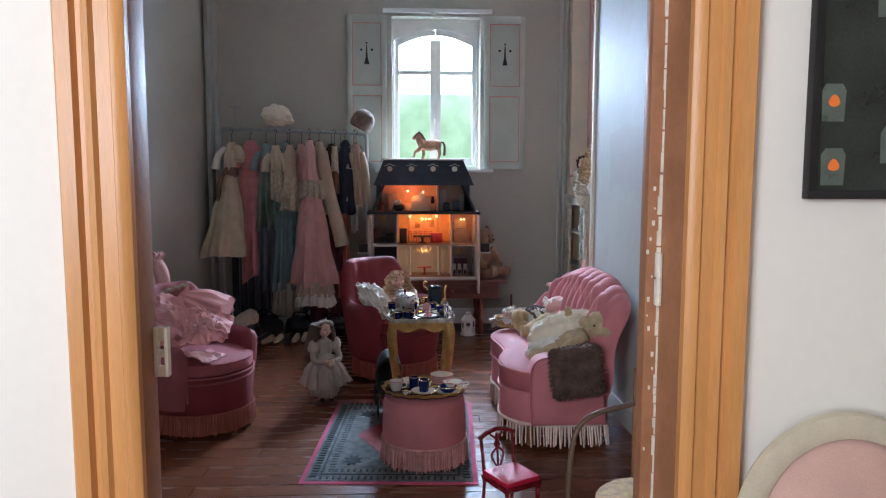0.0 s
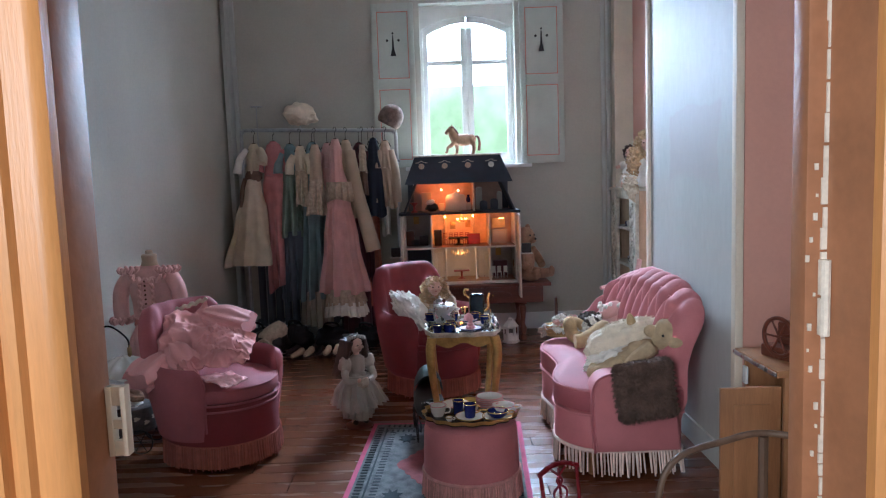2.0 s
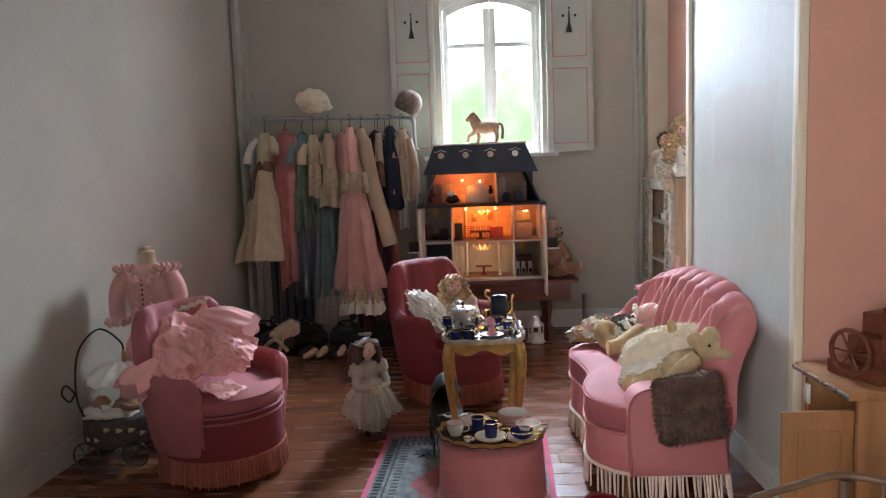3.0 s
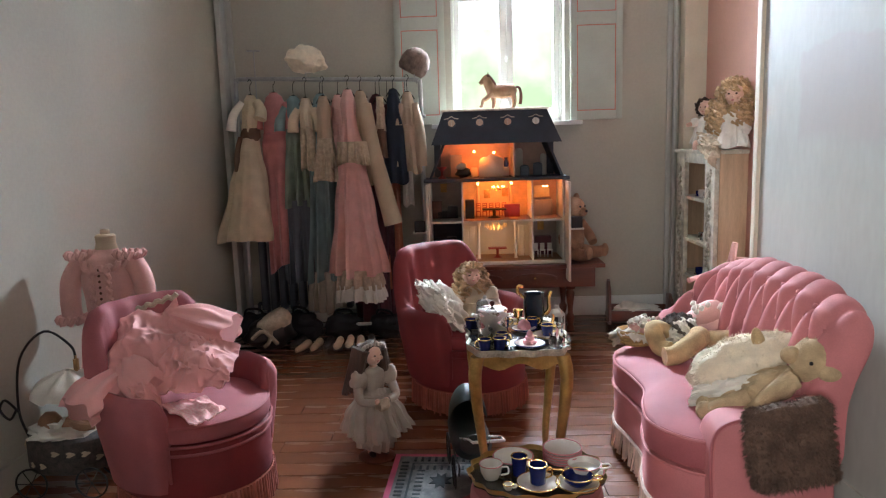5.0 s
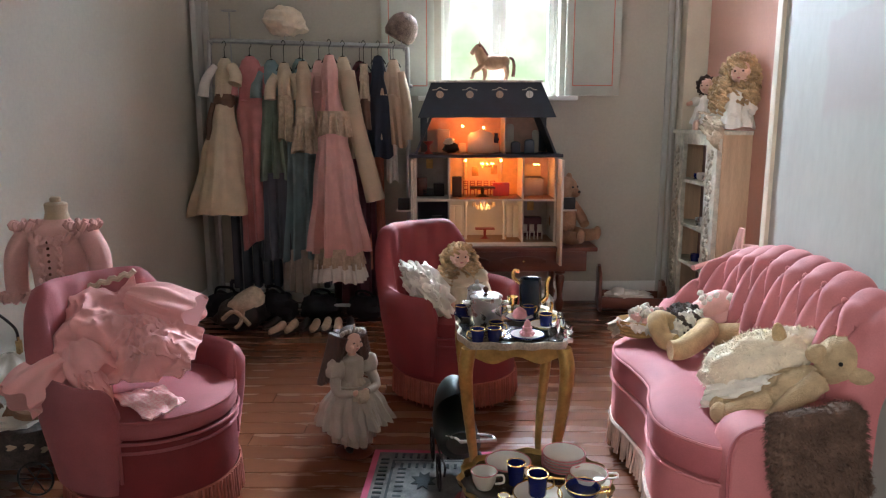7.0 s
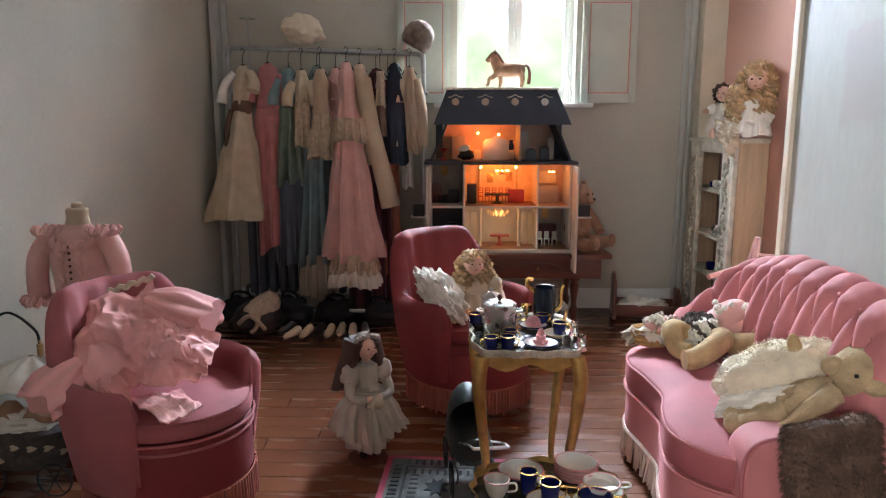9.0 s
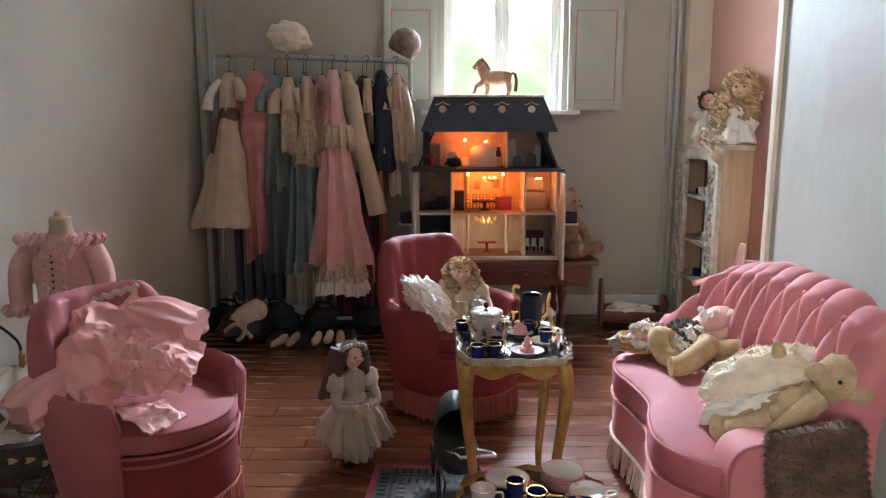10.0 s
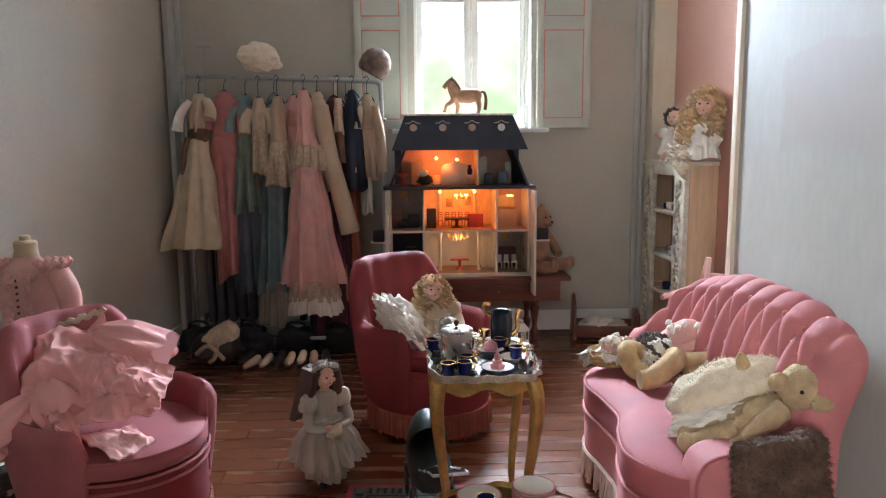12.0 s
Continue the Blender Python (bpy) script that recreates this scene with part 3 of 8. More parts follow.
part("window_bolt", b, "white", win, "white espagnolette bolt")
b = BM()
box(b, (0.27, 5.525, 1.305), (1.28, 5.719, 1.333), 0.005)
part("window_sill", b, "white", win)
b = BM()
box(b, (0.343, 5.565, 2.640), (1.267, 5.599, 2.675), 0.004)
box(b, (0.75, 5.55, 2.62), (0.79, 5.566, 2.65), 0.004)
part("head_board", b, "white", win)


def shutter(x0, x1, hinge):
    t = thing("shutter", "pale folded-back shutter with red lines and a cut-out", "shutter", kind="structure")
    y0, y1, z0, z1 = 5.560, 5.592, 1.335, 2.616
    st = 0.042
    bm = BM()
    box(bm, (x0, y0, z0), (x0 + st, y1, z1), 0.002)
    box(bm, (x1 - st, y0, z0), (x1, y1, z1), 0.002)
    for a, c in ((z0, z0 + 0.055), (1.955, 2.03), (z1 - 0.06, z1)):
        box(bm, (x0 + st, y0 + 0.001, a), (x1 - st, y1, c), 0.002)
    part("shutter_frame", bm, "shutter", t)
    for a, c in ((z0 + 0.055, 1.955), (2.03, z1 - 0.06)):
        bm = BM()
        box(bm, (x0 + st, y0 + 0.007, a), (x1 - st, y1 - 0.002, c), 0.0)
        p = part("panel", bm, "shutter", t)
        bm = BM()
        w = 0.006
        u0, u1, v0, v1 = x0 + st + 0.002, x1 - st - 0.002, a + 0.004, c - 0.004
        for q in ((u0, v0, u1, v0 + w), (u0, v1 - w, u1, v1), (u0, v0 + w, u0 + w, v1 - w), (u1 - w, v0 + w, u1, v1 - w)):
            box(bm, (q[0], y0 + 0.0045, q[1]), (q[2], y0 + 0.0069, q[3]))
        part("red_line", bm, "redline", p, "thin painted red line")
    cx, cz = (x0 + x1) / 2, 2.30
    bm = BM()
    lathe(bm, [(0.008, 0), (0.008, 0.004)], 12, m=pose(cx, y0 + 0.0065, cz + 0.085, 90))
    for s in (-1, 1):
        lathe(bm, [(0.010, 0), (0.010, 0.004)], 12, m=pose(cx + s * 0.045, y0 + 0.0065, cz + 0.03, 90))
    loft(bm, [[(cx - a, y, z), (cx + a, y, z), (cx + a, y + 0.003, z), (cx - a, y + 0.003, z)] for a, z, y in ((0.022, cz - 0.09, y0 + 0.003), (0.008, cz - 0.03, y0 + 0.003), (0.004, cz + 0.07, y0 + 0.003))])
    part("cut_out", bm, "black", t, "dark cut-out holes")


shutter(0.040, 0.372, 1)
shutter(1.205, 1.550, -1)

# ---- outside ----
zone()
b = BM()
box(b, (-400, BACK + 0.31, -3.1), (400, 900, -3.0))
setting("ground", b, "grass", "garden lawn outside the window", "ground")


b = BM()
# flat glowing sheet in place of sky and sunlit trees
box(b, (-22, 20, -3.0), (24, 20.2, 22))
setting("backdrop", b, "cloud", "glowing backdrop sheet, white sky above green trees with painted haze", "sky")

# ---- upholstered seats ----
def smooth01(x):
    x = min(1, max(0, x))
    return x * x * (3 - 2 * x)


def tub_chair(at, heading, label, velvet, fringe, skirt_mat):
    """A low round tub chair; it faces local -y."""
    t = thing("tub_chair", label, "armchair", at, heading, group="velvet tub chairs")
    seat_pts = [(x, y * (1.10 if y < 0 else 1.0)) for x, y in ring_pts(0.285, 56)]
    b = BM()
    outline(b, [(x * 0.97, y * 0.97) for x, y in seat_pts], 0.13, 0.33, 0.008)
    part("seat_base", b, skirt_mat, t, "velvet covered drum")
    b = BM()
    outline(b, [(x * 0.99, y * 0.99) for x, y in seat_pts], 0.335, 0.405, 0.022, dome=0.022)
    part("seat", b, velvet, t, "round velvet cushion")
    for z, k in ((0.332, 1.0), (0.398, 0.975), (0.30, 0.985)):
        b = BM()
        pts = [Vector((x * k, y * k, z)) for x, y in seat_pts]
        tube(b, pts + pts[:1], 0.0055, 6)
        part("piping", b, velvet, t)
    b = BM()
    loft(b, [[(x * k, y * k, z) for x, y in seat_pts] for k, z in ((0.955, 0.02), (0.975, 0.10), (0.985, 0.128), (0.98, 0.135))], caps=False)
    fringe_ring(b, [(x * 0.99, y * 0.99) for x, y in seat_pts], 0.018, 0.13, 0.011, seed=3, flare=0.006)
    part("fringe", b, fringe, t, "long bullion fringe")
    b = BM()
    rings = []
    N = 60
    for i in range(N + 1):
        a = radians(-128 + 256 * i / N)
        s = abs(a) / radians(128)
        h = 0.508 + 0.262 * smooth01((0.54 - s) / 0.30)
        flare = 0.036 * smooth01((0.60 - s) / 0.35)
        thick = 0.062 + 0.012 * (1 - s)
        if s > 0.93:
            k = (s - 0.93) / 0.07
            h -= 0.07 * k * k
            thick *= 1 - 0.45 * k * k
        pleat = 0.006 * math.cos(a * 17) if s < 0.60 else 0
        ri, ro = 0.248 + pleat, 0.248 + thick
        zb = 0.16
        prof = [(ri - 0.012, 0.36), (ri + flare * 0.4, (0.36 + h) / 2), (ri + flare, h - 0.03), (ri + flare + thick * 0.2, h - 0.006), (ri + flare + thick * 0.5, h + 0.004), (ro + flare - 0.008, h - 0.012), (ro + flare + 0.006, h - 0.045), (ro + flare * 0.3, 0.36), (ro - 0.03, zb), (ri, zb)]
        rings.append([(r * math.sin(a) * 1.05, r * math.cos(a) * 1.06, z) for r, z in prof])
    loft(b, rings)
    part("tub_back", b, velvet, t, "buttoned velvet tub back")
    for s in (-1, 1):
        b = BM()
        a = radians(s * 126)
        r = 0.270
        tube(b, [(r * math.sin(a) * 1.05, r * math.cos(a) * 1.06 - 0.01, z) for z in (0.20, 0.34, 0.43)] + [((r + 0.005) * math.sin(a * 0.97) * 1.05, r * math.cos(a * 0.97) * 1.06 - 0.006, 0.485)], 0.0055, 6, smooth=3)
        part("piping", b, velvet, t)
    for k in range(4):
        b = BM()
        q = radians(45 + 90 * k)
        lathe(b, [(0.018, 0), (0.02, 0.05), (0.024, 0.13)], 10, (0.2 * math.cos(q), 0.2 * math.sin(q), 0))
        part("foot", b, "mahogany", t)
    return t


zone(0.946, (-0.645, 3.37), (-0.560, 3.006))
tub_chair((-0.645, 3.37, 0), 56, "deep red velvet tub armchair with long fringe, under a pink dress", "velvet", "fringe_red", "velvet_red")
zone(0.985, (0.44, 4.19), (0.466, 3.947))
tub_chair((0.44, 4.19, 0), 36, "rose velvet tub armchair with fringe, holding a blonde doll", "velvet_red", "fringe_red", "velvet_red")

# the settee
zone()
settee = thing("settee", "pink velvet settee with a tufted back and pale fringe", "sofa", (0, 0, 0))
front = spline([(1.485, 2.519, 0), (1.187, 2.519, 0), (1.077, 2.579, 0), (1.019, 2.699, 0), (1.039, 2.851, 0), (1.077, 2.982, 0), (1.067, 3.156, 0), (1.048, 3.309, 0), (1.101, 3.467, 0), (1.255, 3.592, 0), (1.427, 3.691, 0), (1.543, 3.636, 0), (1.557, 3.091, 0), (1.543, 2.601, 0)], 6, True)
fp = [(p.x, p.y) for p in front]
b = BM()
outline(b, fp, 0.286, 0.396, 0.027, dome=0.027)
part("seat", b, "velvet", settee, "plump rose velvet seat cushion")
fc = (sum(p[0] for p in fp) / len(fp), sum(p[1] for p in fp) / len(fp))
sc = [(fc[0] + (x - fc[0]) * 0.975, fc[1] + (y - fc[1]) * 0.985) for x, y in fp]
b = BM()
outline(b, sc, 0.115, 0.285, 0.004)
part("seat_base", b, "velvet_pink", settee)
for z, pp in ((0.283, fp), (0.382, [(fc[0] + (x - fc[0]) * 0.985, fc[1] + (y - fc[1]) * 0.985) for x, y in fp])):
    b = BM()
    tube(b, [(x, y, z) for x, y in pp] + [(*pp[0], z)], 0.0055, 6)
    part("piping", b, "velvet_pink", settee)
b = BM()
fringe_ring(b, sc, 0.020, 0.130, 0.012, seed=9, flare=0.012)
tube(b, [(x, y, 0.128) for x, y in sc] + [(*sc[0], 0.128)], 0.009, 6)
part("fringe", b, "fringe_pale", settee, "pale knotted tassel fringe")
# back: rolled over at the top, pleated above and buttoned below, rounded at the near end
BY0, BY1, PLEAT = 2.545, 3.70, 0.108


def ridge(y):
    """Height of the back along the wall."""
    return 0.745 + 0.058 * smooth01((y - BY0) / 0.30) - 0.055 * smooth01((y - 3.15) / 0.35) - 0.22 * smooth01((y - 3.46) / 0.24)


def back_line(y):
    """The back's section at y: from the seat, over the roll, down behind."""
    zr = ridge(y)
    bend = smooth01((y - 3.38) / 0.32)
    x = 1.590 - 0.17 * bend ** 1.4
    sec = [(-0.150, 0.34), (-0.143, 0.42), (-0.122, 0.36 + (zr - 0.36) * 0.40), (-0.098, 0.36 + (zr - 0.36) * 0.62), (-0.070, 0.36 + (zr - 0.36) * 0.84), (-0.042, zr - 0.026), (-0.012, zr - 0.004), (0.018, zr), (0.042, zr - 0.016), (0.054, zr - 0.052), (0.042, zr - 0.11), (-0.030, 0.50), (-0.085, 0.38), (-0.095, 0.13)]
    return [Vector((x + p.x, y - 0.03 * bend, p.y)) for p in spline([(u, v, 0) for u, v in sec], 5)]


b = BM()
rings = []
NS = 264
for i in range(NS + 1):
    u = i / NS
    y = BY0 + (BY1 - BY0) * u
    line = back_line(y)
    n = len(line)
    ph = (y - BY0 - 0.06) / PLEAT
    inside = smooth01((y - BY0 - 0.05) / 0.05) * smooth01((BY1 - 0.06 - y) / 0.06)
    ring = []
    for j, p in enumerate(line):
        v = j / (n - 1)
        a, c = line[max(0, j - 1)], line[min(n - 1, j + 1)]
        out = Vector((-(c.z - a.z), 0, c.x - a.x)).normalized()
        pleat = 0.021 * (abs(math.sin(math.pi * ph)) ** 0.5 - 0.35) * smooth01((0.80 - v) / 0.16)
        row = (v - 0.05) / 0.155
        tuft = 0.042 * (abs(math.sin(math.pi * (ph + row * 0.5))) * abs(math.sin(math.pi * (ph - row * 0.5)))) ** 0.42 - 0.012
        w = smooth01((v - 0.33) / 0.07)
        d = (pleat * w + tuft * (1 - w) * smooth01(v / 0.05)) * inside
        ring.append(p + out * d)
    if u < 0.05:
        k = math.sqrt(max(0.0, 1 - (1 - u / 0.05) ** 2)) * 0.98 + 0.02
        mid = Vector((1.575, y, (ridge(y) + 0.40) / 2))
        ring = [Vector((mid.x + (p.x - mid.x) * (0.25 + 0.75 * k), y, mid.z + (p.z - mid.z) * (0.55 + 0.45 * k))) for p in ring]
    rings.append(ring)
loft(b, rings)
part("tufted_back", b, "velvet_pink", settee, "deep buttoned pleated velvet back")
for i in range(10):
    for k, v in enumerate((0.205, 0.36)):
        y = BY0 + 0.06 + (i + (0.0 if k else 0.5)) * PLEAT
        if BY0 + 0.10 < y < 3.44:
            line = back_line(y)
            b = BM()
            ball(b, line[round(v * (len(line) - 1))] + Vector((-0.002, 0, 0)), (0.008, 0.011, 0.011), u=10, v=6)
            part("button", b, "velvet_pink", settee)
# the low near arm
b = BM()
arm = [(1.150, 0.135), (1.140, 0.34), (1.150, 0.425), (1.195, 0.462), (1.28, 0.470), (1.36, 0.476), (1.43, 0.490), (1.475, 0.505), (1.51, 0.135)]
pr = spline([(x, 0, z) for x, z in arm[:8]], 4) + [Vector((1.51, 0, 0.135))]
cc = sum(pr, Vector()) / len(pr)
loft(b, [[(cc.x + (p.x - cc.x) * k, y, cc.z + (p.z - cc.z) * k) for p in pr] for k, y in ((0.94, 2.478), (0.985, 2.485), (1.0, 2.500), (1.0, 2.585), (0.98, 2.60), (0.92, 2.608))])
part("arm", b, "velvet_pink", settee, "low rounded velvet arm")
b = BM()
tube(b, [(p.x, 2.487, p.z) for p in pr[:-1]], 0.0055, 6)
part("piping", b, "velvet", settee)
for x, y in ((1.16, 2.60), (1.48, 2.58), (1.15, 3.40), (1.48, 3.58)):
    b = BM()
    lathe(b, [(0.016, 0), (0.020, 0.04), (0.026, 0.12)], 10, (x, y, 0))
    part("foot", b, "oak", settee)

# the round footstool with its tray
zone(0.955, (0.615, 2.87), (0.632, 2.450))
stool = thing("footstool", "round pink velvet footstool with fringe, on the rug", "footstool", (0.615, 2.87, 0.012))
b = BM()
lathe(b, [(0.196, 0.09), (0.204, 0.11), (0.202, 0.20), (0.197, 0.29), (0.190, 0.315), (0.15, 0.332), (0.0, 0.338)], 56)
part("body", b, "velvet_pink", stool)
b = BM()
lathe(b, [(0.19, 0.005), (0.2, 0.05), (0.206, 0.10)], 48, caps=False)
fringe_ring(b, ring_pts(0.207, 60), 0.004, 0.112, 0.010, seed=21, flare=0.008)
part("fringe", b, "fringe", stool, "pink bullion fringe")
b = BM()
tube(b, [(0.206 * math.cos(i * math.pi / 28), 0.206 * math.sin(i * math.pi / 28), 0.108) for i in range(57)], 0.008, 6)
part("braid", b, "fringe", stool)

tray = thing("tray", "oval painted tray with a wavy gilt rim, on the footstool", "tray", (0.618, 2.87, 0.350))
tray_pts = [((0.205 + 0.006 * math.cos(16 * a)) * math.cos(a), (0.165 + 0.006 * math.cos(16 * a)) * math.sin(a)) for a in [2 * math.pi * i / 96 for i in range(96)]]
b = BM()
outline(b, [(x * 0.97, y * 0.97) for x, y in tray_pts], 0.0, 0.008, 0.002)
part("tray_base", b, "tabletop", tray, "dark painted base")
b = BM()
loft(b, [[(x * k, y * k, z) for x, y in tray_pts] for k, z in ((0.955, 0.008), (0.985, 0.014), (1.0, 0.022), (0.99, 0.018), (0.97, 0.006))], caps=False)
part("rim", b, "gilt", tray, "wavy gilt rim")

# ---- the rug ----
zone()
rug = thing("rug", "small faded oriental rug with a magenta edge, lying on the boards", "rug", (0.505, 2.732, 0.0), -3.5)
rug.scale = (0.926, 1.0, 1.0)


def slab(name, x0, y0, x1, y1, z, material, parent, label=""):
    bm = BM()
    box(bm, (x0, y0, z - 0.004), (x1, y1, z), 0.001)
    return part(name, bm, material, parent, label)


slab("edge", -0.420, -0.56, 0.420, 0.56, 0.0055, "rugpink", rug, "magenta bound edge")
slab("outer_band", -0.395, -0.535, 0.395, 0.535, 0.0075, "rugblue", rug)
slab("guard_band", -0.335, -0.475, 0.335, 0.475, 0.0090, "rugdark", rug)
slab("inner_band", -0.325, -0.465, 0.325, 0.465, 0.0100, "rugblue", rug)
slab("field", -0.255, -0.395, 0.255, 0.395, 0.0115, "rugblue", rug, "blue-grey field with a rose medallion")
b = BM()
for sx, sy, z in ((0.19, 0.33, 0.0128),):
    pts = []
    for i in range(48):
        a = 2 * math.pi * i / 48
        k = 1 / (abs(math.cos(a)) + abs(math.sin(a))) * (1 + 0.06 * (i % 2))
        pts.append((sx * 1.15 * k * math.cos(a), sy * k * math.sin(a)))
    outline(b, pts, 0.009, z)
part("medallion", b, "rugfield", rug, "rose lozenge medallion")
for cx, cy, s in ((0, 0, 0.07), (0, 0.17, 0.04), (0, -0.17, 0.04), (-0.2, 0.32, 0.05), (0.2, 0.32, 0.05), (-0.2, -0.32, 0.05), (0.2, -0.32, 0.05)):
    b = BM()
    outline(b, [(cx + s * math.cos(a) * (1 if k % 2 else 0.55), cy + s * 1.3 * math.sin(a) * (1 if k % 2 else 0.55)) for k, a in enumerate([2 * math.pi * i / 16 for i in range(16)])], 0.010, 0.0140)
    part("motif", b, "rugdark", rug, "small dark star motifs")
b = BM()
for x in (-0.365, 0.365, -0.29, 0.29):
    n = 34 if abs(x) > 0.3 else 28
    for i in range(n):
        y = -0.5 + i * 1.0 / n
        if abs(x) < 0.3:
            y = y * 0.86 + 0.0
        w = 0.016
        box(b, (x - w, y, 0.008), (x + w, y + 0.010, 0.0112), m=None)
for y in (-0.505, 0.505, -0.43, 0.43):
    for i in range(22):
        x = -0.33 + i * 0.66 / 22
        box(b, (x, y - 0.016, 0.008), (x + 0.011, y + 0.016, 0.0113))
tagged(part("border_motif", b, "rugdark", rug, "repeating dark border figures"), kind="stuff")

# ---- the gilt side table ----
zone(0.9535, (0.603, 3.335), (0.626, 2.995))
table = thing("side_table", "gilt Florentine side table with a dark scalloped top", "table", (0.603, 3.335, 0), 0)
top_pts = []
for i in range(120):
    a = 2 * math.pi * i / 120
    c, s = math.cos(a), math.sin(a)
    k = (abs(c) ** 5 + abs(s) ** 5) ** (-1 / 5)
    w = 1 + 0.030 * math.cos(14 * a)
    top_pts.append((0.180 * k * c * w, 0.222 * k * s * w))
b = BM()
outline(b, top_pts, 0.606, 0.622, 0.004)
part("tabletop", b, "tabletop", table, "glossy dark painted top")
b = BM()
loft(b, [[(x * k, y * k, z) for x, y in top_pts] for k, z in ((0.955, 0.6225), (0.985, 0.629), (1.005, 0.630), (1.012, 0.622), (1.0, 0.606))], caps=False)
part("scalloped_rim", b, "silver", table, "pale scalloped raised rim")
for q in ((-0.150, -0.186, 0.150, -0.174), (-0.150, 0.174, 0.150, 0.186)):
    b = BM()
    n = 16
    loft(b, [[(q[0] + (q[2] - q[0]) * i / n, y, z) for y, z in ((q[1], 0.605), (q[3], 0.605), (q[3], 0.560 + 0.012 * math.cos(4 * math.pi * i / n)), (q[1], 0.560 + 0.012 * math.cos(4 * math.pi * i / n)))] for i in range(n + 1)])
    part("apron", b, "gilt", table)
for q in (-0.156, 0.144):
    b = BM()
    n = 16
    loft(b, [[(x, -0.18 + 0.36 * i / n, z) for x, z in ((q, 0.605), (q + 0.012, 0.605), (q + 0.012, 0.56 + 0.012 * math.cos(4 * math.pi * i / n)), (q, 0.56 + 0.012 * math.cos(4 * math.pi * i / n)))] for i in range(n + 1)])
    part("apron", b, "gilt", table)
for sx in (-1, 1):
    for sy in (-1, 1):
        b = BM()
        x, y = sx * 0.148, sy * 0.178
        path = spline([(x, y, 0.60), (x + sx * 0.012, y + sy * 0.012, 0.53), (x + sx * 0.004, y + sy * 0.004, 0.40), (x - sx * 0.016, y - sy * 0.016, 0.22), (x - sx * 0.020, y - sy * 0.020, 0.10), (x - sx * 0.004, y - sy * 0.004, 0.02), (x + sx * 0.006, y + sy * 0.006, 0.0)], 5)
        kk = len(path)
        rings = []
        for i, p in enumerate(path):
            u = i / (kk - 1)
            r = 0.026 - 0.014 * smooth01(u / 0.7) + 0.006 * smooth01((u - 0.85) / 0.15)
            rings.append([(p.x + r * math.cos(q) * (1.0), p.y + r * math.sin(q), p.z) for q in [2 * math.pi * j / 10 + 0.3 for j in range(10)]])
        loft(b, rings)
        part("leg", b, "gilt", table, "worn gilt cabriole leg")

# ---- the low console and the dolls' house on it ----
zone((1.0, 1.0, 1.098))
console = thing("console_table", "dark mahogany console table with turned legs, against the wall", "table", (0.76, 5.30, 0))
b = BM()
box(b, (-0.64, -0.20, 0.395), (0.64, 0.26, 0.42), 0.006)
part("tabletop", b, "mahogany", console)
b = BM()
box(b, (-0.58, -0.165, 0.275), (0.58, -0.145, 0.393), 0.003)
part("apron", b, "mahogany", console)
b = BM()
box(b, (-0.58, 0.20, 0.275), (0.58, 0.22, 0.393), 0.003)
part("apron", b, "mahogany", console)
for x in (-0.18, 0.18):
    b = BM()
    outline(b, [(x + 0.15 * math.cos(a) * (1.0), 0.03 * math.sin(a)) for a in [2 * math.pi * i / 24 for i in range(24)]], 0, 0.006, 0.002, m=pose(0, -0.166, 0.335, 90))
    d = part("drawer_front", b, "mahogany", console)
    b = BM()
    ball(b, (x, -0.178, 0.335), 0.010, u=10, v=6)
    part("knob", b, "gold", d, "brass knob")
leg_prof = [(0.026, 0.0), (0.028, 0.02), (0.018, 0.035), (0.026, 0.06), (0.030, 0.085), (0.018, 0.105), (0.016, 0.13), (0.024, 0.19), (0.030, 0.235), (0.020, 0.252), (0.034, 0.262), (0.034, 0.275)]
for x in (-0.54, 0.42):
    for y in (-0.13, 0.19):
        b = BM()
        lathe(b, leg_prof, 16, (x, y, 0))
        box(b, (x - 0.032, y - 0.032, 0.275), (x + 0.032, y + 0.032, 0.392), 0.003)
        part("leg", b, "mahogany", console, "turned mahogany leg")

zone(1.0, (0, 0, 0), (0, 0, 0.041))
dh = thing("dolls_house", "open white dolls' house with lit furnished rooms and slate roof", "dolls' house", (0.70, 5.30, 0.421))
# local: x from the middle, y 0 is the open front at -0.14
XL, XR, F0, F1 = -0.445, 0.445, -0.13, 0.17


def dbox(name, lo, hi, material, bevel=0.002, parent=None, label=""):
    bm = BM()
    box(bm, lo, hi, bevel)
    return part(name, bm, material, parent or dh, label)


dbox("base", (XL - 0.015, F0 - 0.02, 0.0), (XR + 0.015, F1, 0.022), "dhwhite")
dbox("back_wall", (XL, F1 - 0.012, 0.022), (XR, F1, 0.56), "dhgrey", 0)
for x in (XL, XR - 0.014):
    dbox("side_wall", (x, F0, 0.022), (x + 0.014, F1 - 0.012, 0.56), "dhwhite")
PX0, PX1 = -0.225, 0.235
for x in (PX0, PX1):
    dbox("partition", (x - 0.006, F0, 0.022), (x + 0.006, F1 - 0.012, 0.56), "dhwhite", 0.001)
dbox("storey_floor", (XL + 0.014, F0, 0.282), (XR - 0.014, F1 - 0.012, 0.296), "dhwhite", 0.001)
dbox("storey_floor", (XL - 0.03, F0 - 0.03, 0.555), (XR + 0.03, F1, 0.575), "slate", 0.002, label="dark blue cornice")
